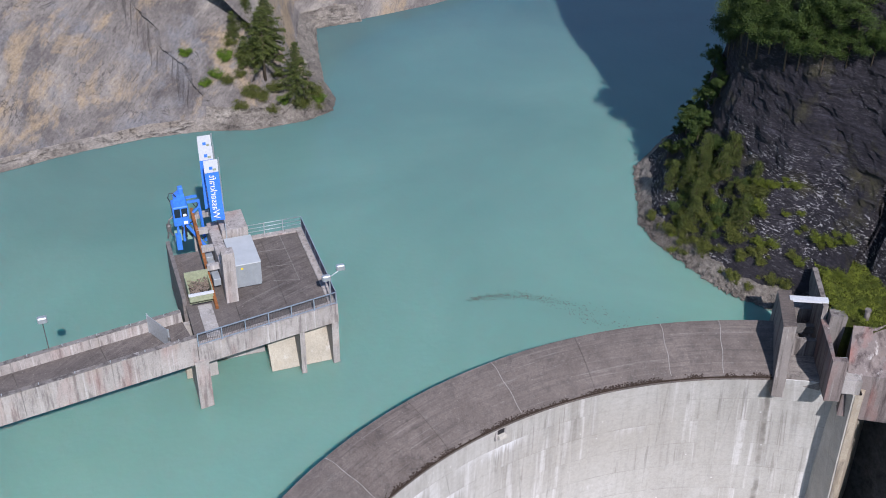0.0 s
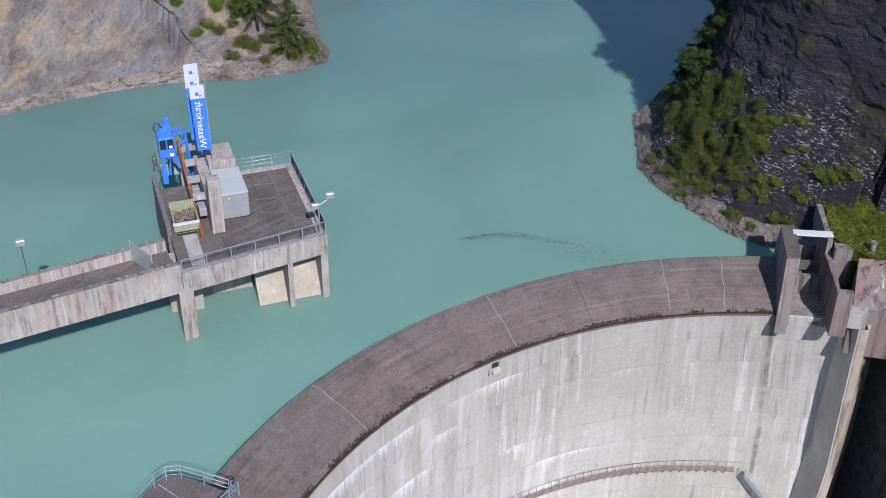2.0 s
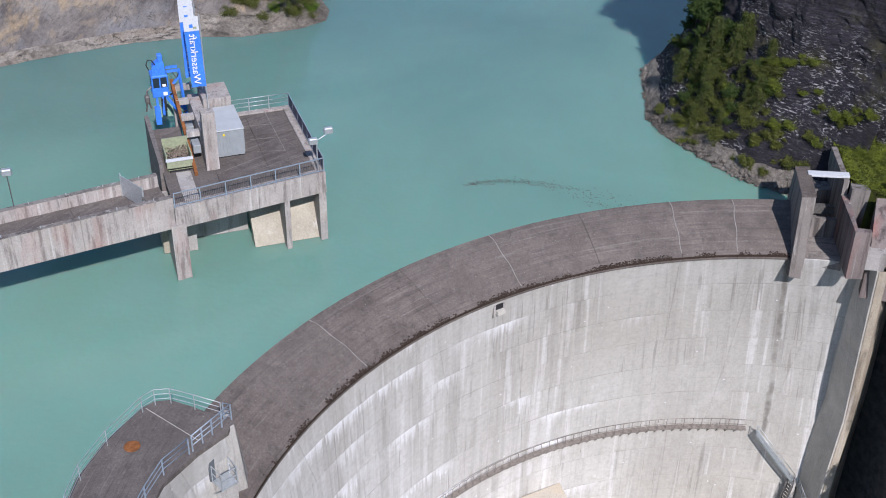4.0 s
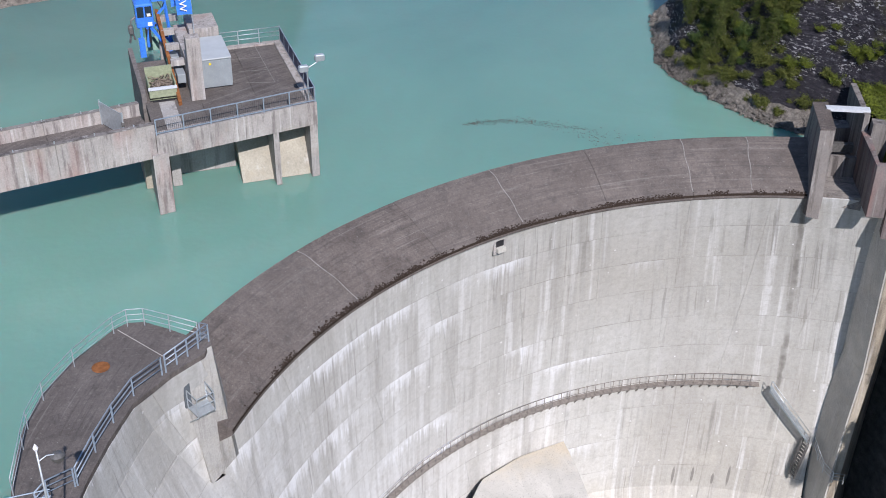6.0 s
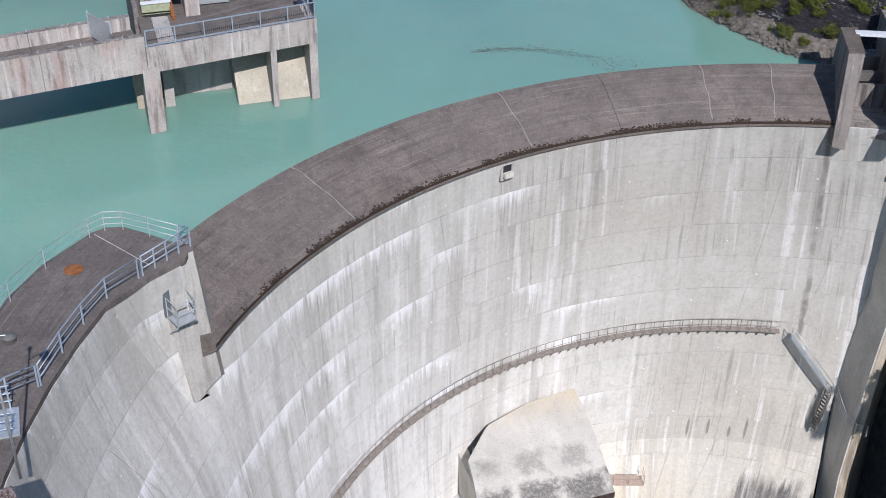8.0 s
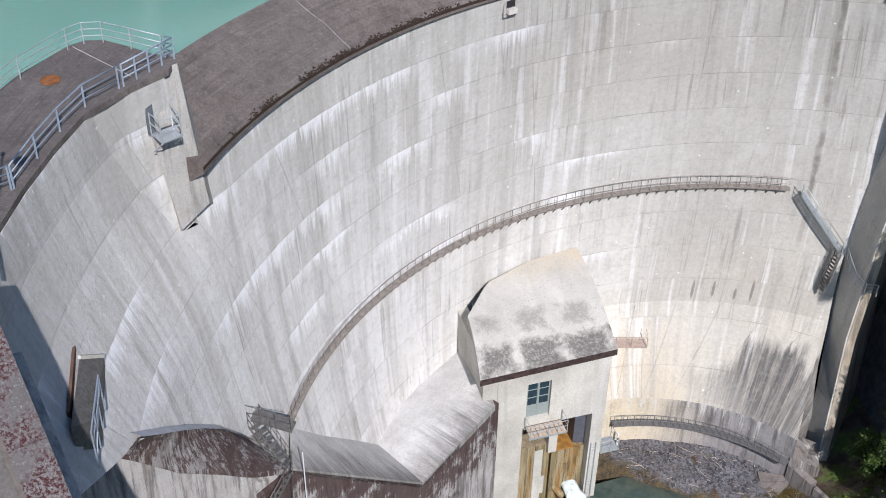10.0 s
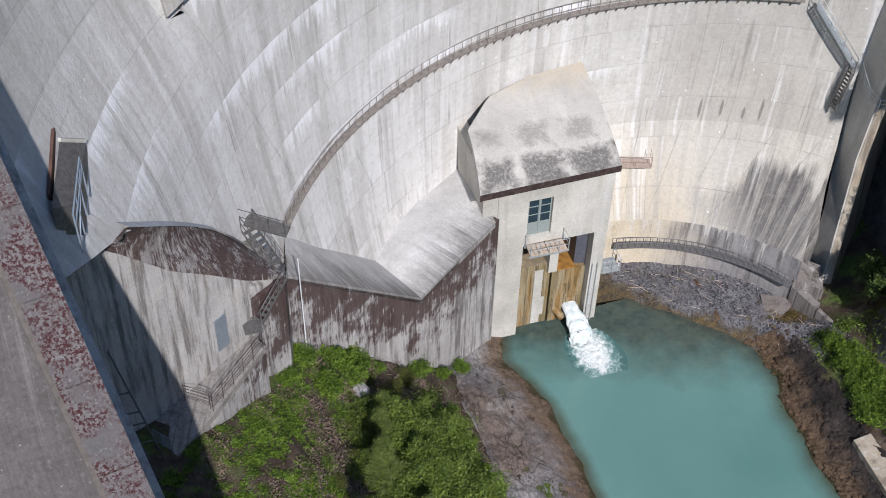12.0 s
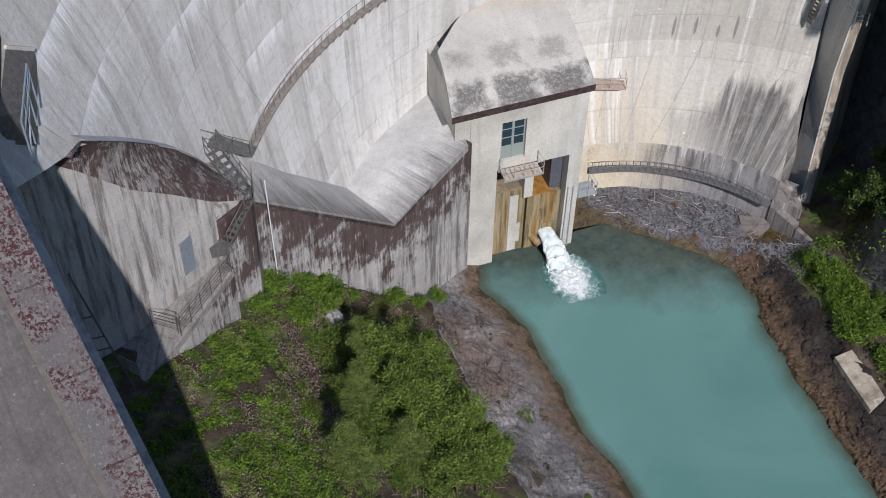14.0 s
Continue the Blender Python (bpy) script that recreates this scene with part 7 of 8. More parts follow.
# ---- access bridge ----
br = thing("access_bridge", (-9, 45, 3.9), "concrete access bridge with streaked parapets leading to the intake platform", "bridge", kind="structure")
BD = Vector((-13.1, -2.2, 0)).normalized()
BN = Vector((-BD.y, BD.x, 0))
if BN.y < 0:
    BN = -BN
O = Vector((-2.57, 45.35, 0))


def strip(s0, s1, n0, n1, z0, z1, name, material, label=""):
    q = [O + BD * s + BN * n for s, n in ((s0, n0), (s1, n0), (s1, n1), (s0, n1))]
    return part(name, prism(B(), [(p.x, p.y) for p in q], z0, z1), material, br, label)


S0 = 0.0
for k in range(9):
    a, b = S0 + k * 6.0, S0 + (k + 1) * 6.0 - 0.02
    strip(a, b, 0.34, 3.3, 4.95, 5.3, "deck_slab", DECK)
    strip(a, b, 0.0, 0.34, 3.85, 6.15, "parapet", BEAM, "streaked near parapet")
    strip(a, b, 3.3, 3.64, 3.85, 6.15, "parapet", BEAM, "streaked far parapet")
    strip(a, b, -0.02, 0.36, 6.15, 6.19, "coping", PIER)
    strip(a, b, 3.28, 3.66, 6.15, 6.19, "coping", PIER)
for k in range(20):
    s = 1.2 + k * 2.4
    for n in (0.17, 3.47):
        p = O + BD * s + BN * n
        part("coping_pin", bar(B(), (p.x, p.y, 6.18), (p.x, p.y, 6.32), 0.07), STEEL, br)
gate = thing("gate", (-4.6, 48.2, 5.3), "galvanised sheet-metal gate standing open on the bridge", "gate")
g0, g1 = O + BD * 2.45 + BN * 3.2, O + BD * 1.7 + BN * 0.75
part("leaf", bar(B(), g0 + Vector((0, 0, 6.15)), g1 + Vector((0, 0, 6.15)), 0.05, 1.5), STEEL, gate)
for p in (g0, g1):
    part("post", bar(B(), p + Vector((0, 0, 5.3)), p + Vector((0, 0, 7.0)), 0.09), STEEL, gate)
part("lock", box(B(), tuple(g1 + Vector((-0.1, -0.1, 6.1))), tuple(g1 + Vector((0.1, 0.1, 6.35)))), DARKSTEEL, gate)
l2 = thing("flood_light", (-11.4, 48.0, 6.19), "slim steel mast with one tilted floodlight on the bridge parapet", "floodlight")
q = O + BD * 9.3 + BN * 3.5
part("mast", tube(B(), [(q.x, q.y, 6.19), (q.x - 0.05, q.y, 8.6)], 0.035, 8), DARKSTEEL, l2)
hd = part("lamp_head", box(B(), (q.x - 0.35, q.y - 0.2, 8.5), (q.x + 0.3, q.y + 0.25, 8.95), 0.08), STEEL, l2)
part("lens", box(B(), (q.x - 0.28, q.y - 0.215, 8.56), (q.x + 0.24, q.y - 0.2, 8.9)), STEEL, hd, "pale glass front")
for s in (16.0, 34.0):
    p = O + BD * s + BN * 1.8
    part("pier", box(B(), (p.x - 0.5, p.y - 1.2, -5), (p.x + 0.5, p.y + 1.2, 3.85)), BEAM, br)

# ---- grassy bank above the right abutment ----
rows = []
for j in range(45):
    y = lerp(33.4, 44.5, j / 44)
    rows.append([Vector((x, y, (3.72 if x > along([(33.5, 45.0), (34.5, 44.5), (36.8, 43.5), (41.6, 45.62)], y) else -2) + 0.25 * fbm(x * 0.5, y * 0.5, 3) + along([(46, 0), (49, 0.3), (60, 1.0), (75, 2)], x) + 0.3 * step(40, 44, y))) for x in [44.0 + 0.3 * i for i in range(20)] + [50.5 + 1.3 * i for i in range(20)]])
GRASS = Nodes("grass_turf", 0.95, 0.1)
GRASS = GRASS.done(GRASS.ramp(GRASS.noise(1.1, 6, 0.7), (0.28, (0.034, 0.028, 0.016)), (0.45, (0.036, 0.044, 0.010)), (0.7, (0.066, 0.082, 0.017))), GRASS.noise(9, 6, 0.75), 0.1)
tagged(grid_mesh("grass_bank", rows, GRASS), "green turf above the concrete abutment", "grass", kind="structure")

rows = []
for j in range(60):
    y = lerp(30.5, 47, j / 59)
    rows.append([Vector((x + 0.8 * fbm(x * 0.4, y * 0.4, 1), y, 2.6 + along([(48.4, 0), (49.3, 2.6), (51, 8), (55, 20), (62, 30), (80, 45)], x) + 0.9 * fbm(x * 0.5, y * 0.5, 4, 5))) for x in [48.4 + 0.25 * i for i in range(40)] + [58.6 + 1.2 * i for i in range(18)]])
tagged(grid_mesh("rock_slope", rows, SLATE, smooth=False), "dark slate slope behind the grassy abutment", "cliff", kind="structure")

# ---- trees and shrubs ----


def leaf_cloud(centres, per, spread, size, rg, flat=0.6, droop=0.0):
    """Vertices and faces of many small leaves round the centres."""
    n = len(centres) * per
    c = np.repeat(np.array([tuple(p) for p in centres]), per, axis=0)
    st = np.random.RandomState(rg)
    off = st.normal(0, 0.62, (n, 3)) * spread
    off *= np.repeat(0.6 + 0.8 * st.rand(len(centres), 1), per, axis=0)
    off[:, 2] *= flat
    p = c + off
    u = st.normal(0, 1, (n, 3))
    u[:, 2] *= 0.5
    u /= np.linalg.norm(u, axis=1)[:, None] + 1e-6
    w = st.normal(0, 1, (n, 3))
    w = np.cross(u, w)
    w /= np.linalg.norm(w, axis=1)[:, None] + 1e-6
    s = size * (0.6 + 0.8 * st.rand(n, 1))
    a, b = u * s, w * s * 0.55
    if droop:
        a[:, 2] -= droop * s[:, 0]
    v = np.stack([p - a, p + b, p + a, p - b], 1).reshape(-1, 3)
    f = np.arange(n * 4).reshape(-1, 4)
    return v, f


def leaf_mesh(name, v, f, material, parent, label="", kind=""):
    me = bpy.data.meshes.new(name)
    me.from_pydata(v.tolist(), [], f.tolist())
    me.materials.append(material)
    ob = new(name, me)
    if parent is not None:
        ob.parent = parent
        ob.matrix_parent_inverse = BASE[parent.name].inverted()
    BASE[ob.name] = Matrix.Identity(4)
    return tagged(ob, label, kind=kind)


def broadleaf(name, seed, height, width, material, label, leaf_size=0.13, per=70, clumps=90, group=""):
    """A tree with a tapered leaning trunk, limbs and an uneven leafy crown, at the origin."""
    rg = random.Random(seed)
    ob = thing(name, (0, 0, 0), label, "tree", group)
    lean = Vector((rg.uniform(-0.1, 0.1), rg.uniform(-0.1, 0.1), 0)) * height
    spine = [Vector((0, 0, -0.3)), Vector((0, 0, height * 0.25)) + lean * 0.3, Vector((0, 0, height * 0.55)) + lean * 0.7, Vector((0, 0, height * 0.85)) + lean]
    bm = tube(B(), spine, [0.035 * height * 0.6, 0.028 * height * 0.6, 0.016 * height * 0.6, 0.01], 7)
    part("trunk", bm, TRUNK, ob, smooth=True)
    bm = B()
    ends = []
    for k in range(11):
        t = rg.uniform(0.25, 0.95)
        a = spine[1].lerp(spine[3], t)
        ang = k * 2.4 + rg.uniform(-0.4, 0.4)
        ln = width * rg.uniform(0.35, 0.55) * (1.15 - 0.55 * t)
        e = a + Vector((math.cos(ang) * ln, math.sin(ang) * ln, ln * rg.uniform(0.25, 0.7)))
        tube(bm, [a, a.lerp(e, 0.5) + Vector((0, 0, 0.12 * ln)), e], [0.008 * height, 0.005 * height, 0.01], 5)
        ends += [a.lerp(e, q) + Vector((rg.gauss(0, 0.12), rg.gauss(0, 0.12), rg.gauss(0, 0.1))) * width * 0.5 for q in (0.45, 0.6, 0.75, 0.9, 1.0, 1.05)]
    part("limbs", bm, TRUNK, ob, smooth=True)
    ends += [spine[3] + Vector((rg.gauss(0, 0.1) * width, rg.gauss(0, 0.1) * width, rg.uniform(-0.05, 0.16) * height)) for _ in range(12)]
    ends = [e for e in ends if rg.random() < 0.92][:clumps]
    v, f = leaf_cloud(ends, per, width * 0.088, leaf_size, seed + 1, 0.7)
    leaf_mesh("crown", v, f, material, ob)
    return ob


def conifer(name, seed, height, width, material, label, group="", tiers=16, per=26, leaf_size=0.16, bare=0.16):
    """A larch or spruce: straight trunk, tiers of drooping boughs, feathery needles."""
    rg = random.Random(seed)
    ob = thing(name, (0, 0, 0), label, "tree", group)
    part("trunk", tube(B(), [(0, 0, -0.3), (0.03 * height * rg.uniform(-1, 1), 0, height * 0.5), (0, 0, height)], [0.02 * height, 0.012 * height, 0.008], 7), TRUNK, ob, smooth=True)
    bm, cs = B(), []
    for k in range(tiers):
        t = k / (tiers - 1)
        z = height * lerp(bare, 0.97, t)
        r = width * 0.5 * (1 - t) ** 0.8 * rg.uniform(0.75, 1.15) + 0.15
        for j in range(6):
            if rg.random() < 0.12:
                continue
            ang = j * math.tau / 6 + k * 0.7 + rg.uniform(-0.35, 0.35)
            ln = r * rg.uniform(0.7, 1.15)
            e = Vector((math.cos(ang) * ln, math.sin(ang) * ln, z - 0.18 * ln + 0.1 * ln * rg.uniform(-1, 1)))
            s = Vector((0, 0, z))
            tube(bm, [s, s.lerp(e, 0.55) + Vector((0, 0, 0.06 * ln)), e], [0.022, 0.014, 0.006], 4)
            for q in range(max(2, int(ln / 0.28))):
                cs.append(s.lerp(e, 0.25 + 0.8 * q / max(1, int(ln / 0.28))))
    part("boughs", bm, TRUNK, ob, kind="stuff")
    v, f = leaf_cloud(cs, per, 0.24, leaf_size, seed + 5, 0.5, 0.35)
    leaf_mesh("crown", v, f, material, ob)
    return ob


def bush(name, seed, size, material, label, group="", per=60, leaf_size=0.11):
    rg = random.Random(seed)
    ob = thing(name, (0, 0, 0), label, "bush", group)
    bm, cs = B(), []
    for k in range(9):
        ang, ln = k * 2.4, size * rg.uniform(0.3, 0.55)
        e = Vector((math.cos(ang) * ln, math.sin(ang) * ln, size * rg.uniform(0.3, 0.75)))
        tube(bm, [(0, 0, -0.1), e * 0.6 + Vector((0, 0, 0.05)), e], [0.025, 0.016, 0.006], 4)
        cs += [e * q + Vector((rg.gauss(0, 0.1), rg.gauss(0, 0.1), rg.gauss(0, 0.06))) * size for q in (0.5, 0.75, 1.0, 1.1)]
    part("stems", bm, TRUNK, ob)
    v, f = leaf_cloud(cs, per, size * 0.24, leaf_size, seed + 3, 0.7)
    leaf_mesh("leaves", v, f, material, ob)
    return ob


def spread(proto, places, rg, lo=0.8, hi=1.2):
    """The prototype goes to the first place, copies to the rest, turned and scaled at random."""
    for k, (x, y, z) in enumerate(places):
        s = rg.uniform(lo, hi)
        m = pose(x, y, z, 0, 0, rg.uniform(0, 360))
        if k == 0:
            proto.matrix_basis = m @ Matrix.Diagonal((s, s, s * rg.uniform(0.9, 1.1), 1))
        else:
            c = copy_thing(proto, m)
            c.scale = (s, s, s * rg.uniform(0.9, 1.1))


def g(x, y, dz=0.0):
    return (x, y, ground_h(x, y) + dz)


rgp = random.Random(21)
# left bank of the pool: a thicket of alders and larches
spread(broadleaf("alder_tree", 11, 4.4, 4.0, LEAF_A, "young alder with a dense green crown", 0.062, 180, 90, "bank alders"), [g(x, y) for x, y in ((6.4, 18.6), (7.7, 17.6), (5.2, 16.6), (7.9, 15.4), (6.3, 14.6), (8.4, 13.2), (6.6, 12.2), (8.6, 10.6), (7.0, 9.4), (5.0, 13.0))], rgp, 0.8, 1.05)
spread(broadleaf("ash_tree", 17, 3.6, 3.0, LEAF_B, "slender young ash with bright yellow-green leaves", 0.052, 180, 80, "bank ashes"), [g(x, y) for x, y in ((9.4, 19.4), (9.6, 17.0), (9.7, 14.6), (8.9, 21.0), (9.9, 12.4), (9.2, 15.8))], rgp, 0.65, 0.95)
spread(conifer("larch_tree", 23, 4.6, 3.4, LEAF_G, "pale green larch with feathery boughs", "bank larches", 16, 120, 0.04), [g(3.7, 16.6), g(3.0, 13.2), g(1.0, 8.0), g(4.6, 10.4), g(4.4, 18.6)], rgp, 0.8, 1.05)
spread(bush("undergrowth", 29, 1.5, LEAF_A, "dark leafy undergrowth between the trees", "bank undergrowth", 130, 0.05), [g(x, y) for x, y in ((5.6, 18.0), (7.0, 16.4), (8.6, 16.4), (5.8, 15.4), (7.2, 13.6), (9.0, 12.0), (6.0, 11.0), (7.8, 11.6), (8.0, 18.8), (4.6, 15.0), (5.6, 9.6), (8.8, 18.0), (7.4, 20.0), (3.0, 18.8), (3.2, 15.2), (2.9, 12.0), (2.5, 17.0), (3.8, 20.0), (2.8, 10.2), (2.1, 13.6), (4.0, 12.0), (4.2, 16.8), (3.6, 8.8))], rgp, 0.6, 1.1)
spread(bush("bush", 31, 1.3, LEAF_B, "bright green leafy shrub at the wall foot", "wall foot shrubs", 100, 0.075), [g(x, y) for x, y in ((0.6, 21.6), (2.4, 22.9), (3.2, 23.4), (4.0, 23.7), (5.6, 24.5), (-0.6, 18.9), (8.9, 26.6), (12.6, 28.9), (10.9, 27.6), (3.4, 22.0), (1.6, 19.8))], rgp, 0.45, 1.0)
spread(bush("scrub", 37, 1.1, LEAF_D, "olive brown scrub on the bank", "bank scrub", 90, 0.045), [g(x, y) for x, y in ((5.9, 22.6), (6.6, 23.8), (7.4, 24.8), (6.6, 21.6), (8.8, 24.4), (3.4, 15.8), (7.6, 23.0), (9.4, 22.4), (5.0, 20.6), (0.4, 12.0), (4.6, 22.8), (5.2, 21.8), (6.0, 20.4), (2.6, 17.8), (8.2, 22.0), (1.8, 14.6))], rgp, 0.5, 1.1)
spread(bush("bush", 41, 1.5, LEAF_B, "bright green shrub on the rocks beside the pool", "pool bank shrubs", 150, 0.075), [g(x, y) for x, y in ((38.6, 23.6), (38.9, 22.4), (38.3, 21.4), (39.3, 21.2), (38.4, 20.0), (39.2, 19.4), (38.0, 18.6), (39.0, 18.0), (37.7, 17.2), (38.8, 16.6), (40.6, 18.4), (40.2, 16.2), (39.8, 14.6), (39.6, 12.4), (38.6, 14.2))], rgp, 0.55, 0.95)
# dark trees, some out of view, added to deepen the shade on the gorge side
spread(broadleaf("shade_tree", 43, 5.0, 4.6, LEAF_F, "dark green tree in the shade of the gorge wall", 0.11, 90, 80, "gorge trees"), [g(44.4, 22.5), g(45.4, 17.0), g(44.8, 12.0), g(46.0, 26.5), g(42.7, 26.0), g(42.4, 23.6), g(43.2, 20.8)], rgp, 0.7, 1.0)
LITTER = leaf("dead_leaves", (0.055, 0.038, 0.03), (0.30, 0.225, 0.185))
# low herbs on the left bank
st = np.random.RandomState(5)
cs = []
while len(cs) < 6200:
    x, y = st.uniform(-9, 9.5), st.uniform(3, 23.5)
    if y > 14.1 + 1.1 * (x + 4.88) and x < -1.6:
        continue
    if y > 21.8 + 0.57 * x:
        continue
    if 0.6 * fbm(x * 0.4, y * 0.4, 6.5) + 0.7 * fbm(x * 1.7, y * 1.7, 2.5) < (0.0 if x < 0.5 else 0.26):
        continue
    cs.append(Vector((x, y, ground_h(x, y) + 0.07)))
v, f = leaf_cloud(cs, 20, 0.20, 0.052, 8, 0.4)
tagged(leaf_mesh("herbs", v, f, LEAF_B, None), "low bright green herbs covering the bank", "plants", kind="stuff")
cs = []
while len(cs) < 3000:
    x, y = st.uniform(-7, 9), st.uniform(4, 26)
    if y > 22.0 + 0.57 * x or (y > 14.1 + 1.1 * (x + 4.88) and x < -1.6) or fbm(x * 0.5, y * 0.5, 12.5) + 0.5 * fbm(x * 1.6, y * 1.6, 3.5) < (0.1 if x < 1 else -0.08):
        continue
    cs.append(Vector((x, y, ground_h(x, y) + 0.05)))
v, f = leaf_cloud(cs, 20, 0.32, 0.048, 9, 0.3)
tagged(leaf_mesh("dry_litter", v, f, LITTER, None), "brown dead leaves and twigs on the bank", "litter", kind="stuff")
cs = [Vector((x, y, ground_h(x, y) + 0.08)) for x, y in ((st.uniform(37.6, 43), st.uniform(8, 25)) for _ in range(600)) if fbm(x * 0.4, y * 0.4, 3) > -0.15]
v, f = leaf_cloud(cs, 20, 0.4, 0.09, 18, 0.4)
tagged(leaf_mesh("herbs", v, f, LEAF_B, None), "bright green herbs on the rocks beside the pool", "plants", kind="stuff")

# cliffs: trees rooted on the rock
def on_cliff(rows, test, n, rg):
    pts = [p for r in rows for p in r if test(p)]
    return [tuple(rg.choice(pts) - Vector((0, 0, 0.25))) for _ in range(n)]


def perch(rows, cells):
    """Places on a slope by cell: the cells are counted on a 383 x 130 or a 520 x 80 grid."""
    n, m = (383.4, 130) if rows is CR else (520, 80)
    return [tuple(rows[round(i * (len(rows) - 1) / n)][round(k * (len(rows[0]) - 1) / m)] - Vector((0, 0, 0.2))) for i, k in cells]


GROVE = ((39, 18), (38, 22), (33, 22), (34, 26), (41, 25), (45, 22), (34, 30), (41, 28), (29, 28), (32, 35), (41, 32), (27, 33), (53, 24), (37, 36), (26, 28), (36, 20), (37, 28), (31, 25), (48, 27), (44, 31), (38, 33), (30, 30), (35, 37), (43, 35), (47, 32), (28, 37), (40, 38), (33, 18), (50, 29), (55, 27))
spread(conifer("spruce_tree", 51, 3.1, 1.5, LEAF_C, "small slim spruce clinging to the dark cliff", "cliff spruces", 15, 30, 0.05), perch(CR, GROVE[::2] + GROVE[1::6]), rgp, 0.5, 1.1)
spread(bush("bush", 53, 1.4, LEAF_D, "olive green shrub on the cliff ledges", "cliff shrubs", 110, 0.05), perch(CR, ((59, 30), (64, 24), (68, 26), (42, 18), (32, 19), (35, 16), (28, 22), (24, 25), (25, 35), (28, 26), (36, 24), (40, 22), (31, 31), (38, 33), (47, 24), (26, 24), (37, 17), (42, 30), (46, 34), (29, 34), (57, 26), (61, 27))), rgp, 0.4, 1.0)
spread(bush("bush", 59, 1.2, LEAF_E, "bright yellow-green shrub on the cliff", "cliff shrubs", 110, 0.05), perch(CR, ((19, 40), (16, 39), (23, 38), (21, 38), (18, 39), (25, 37), (42, 20), (33, 24), (36, 29), (29, 31), (45, 29), (30, 36), (27, 36), (24, 37), (48, 36), (52, 34), (41, 17), (38, 15), (22, 33))), rgp, 0.35, 0.75)
spread(bush("bush", 67, 1.0, LEAF_E, "tuft of bright grass and herbs on a rock ledge", "ledge tufts", 100, 0.045), perch(CR, ((7, 31), (4, 33), (2, 34), (13, 34), (16, 33), (16, 27), (5, 34), (3, 26), (1, 26), (0, 27), (23, 33), (6, 32), (8, 31), (10, 25), (9, 32), (5, 31), (12, 30), (19, 26), (22, 22))), rgp, 0.4, 1.0)
spread(broadleaf("rowan_tree", 61, 3.2, 2.3, LEAF_F, "small broadleaf tree leaning over the water from the cliff", 0.05, 130, 70, "cliff rowans"), perch(CR, ((72, 28), (72, 31), (69, 24), (76, 33), (79, 40), (62, 30), (66, 33), (70, 36), (75, 44), (64, 27), (60, 34), (66, 38), (63, 42), (58, 38), (70, 30), (68, 46), (60, 46), (72, 40))), rgp, 0.5, 0.95)
spread(broadleaf("beech_tree", 63, 4.6, 4.2, LEAF_F, "dark olive broadleaf tree on top of the cliff", 0.055, 210, 85, "cliff-top trees"), perch(CR, ((68, 52), (46, 58), (36, 60), (26, 60), (18, 61), (13, 62), (9, 63), (72, 56), (47, 62), (33, 62), (24, 64), (16, 66), (12, 67), (70, 50), (31, 59), (61, 56), (27, 62), (5, 64), (54, 60), (40, 59), (41, 64), (20, 67), (78, 60), (66, 62))), rgp, 0.6, 1.0)
spread(bush("bush", 69, 1.0, LEAF_F, "dark green scrub between the cliff spruces", "cliff undergrowth", 90, 0.05), on_cliff(CR, lambda p: 2.5 < p.z < 8.5 and 48 < p.y < 60, 34, rgp), rgp, 0.4, 1.1)
spread(bush("bush", 71, 0.7, LEAF_D, "olive scrub in the rock joints", "rock scrub", 80, 0.045), on_cliff(CR, lambda p: 0.8 < p.z < 6 and 42 < p.y < 58, 60, rgp), rgp, 0.4, 1.2)
spread(conifer("larch_tree", 73, 9.5, 5.6, LEAF_C, "tall larch with a bare lower trunk and open green boughs", "shore larches", 14, 38, 0.075, 0.30), perch(CL, ((230, 12), (222, 17), (225, 20))), rgp, 0.75, 1.05)
spread(conifer("larch_tree", 75, 4.2, 2.2, LEAF_C, "young larch on the pale cliff", "cliff larches", 13, 30, 0.06), perch(CL, ((216, 19), (213, 24), (218, 25), (222, 22))), rgp, 0.6, 1.0)
spread(bush("bush", 79, 1.4, LEAF_D, "olive green shrub on the pale cliff", "pale cliff shrubs", 100, 0.05), perch(CL, ((216, 15), (213, 13), (222, 12), (238, 13), (212, 23), (217, 16), (224, 15), (231, 12), (216, 21), (219, 14), (214, 18), (227, 17), (233, 15), (222, 20), (210, 17), (236, 11), (219, 19))), rgp, 0.4, 1.1)
spread(bush("bush", 83, 1.1, LEAF_B, "bright green shrub on the pale cliff", "pale cliff shrubs", 100, 0.05), perch(CL, ((204, 17), (200, 22), (238, 12), (207, 18), (226, 13), (210, 21), (215, 20), (220, 22))), rgp, 0.5, 1.1)
cs = [Vector((x, y, 3.95 + along([(46, 0), (49, 0.3), (60, 1.0)], x))) for x, y in ((st.uniform(43.6, 50), st.uniform(33.5, 43)) for _ in range(1900)) if x > 0.15 + along([(33.5, 45.0), (34.5, 44.5), (36.8, 43.5), (41.6, 45.62)], y)]
v, f = leaf_cloud(cs, 14, 0.2, 0.05, 28, 0.2)
tagged(leaf_mesh("grass_tufts", v, f, LEAF_E, None), "tufts of bright grass above the abutment", "plants", kind="stuff")

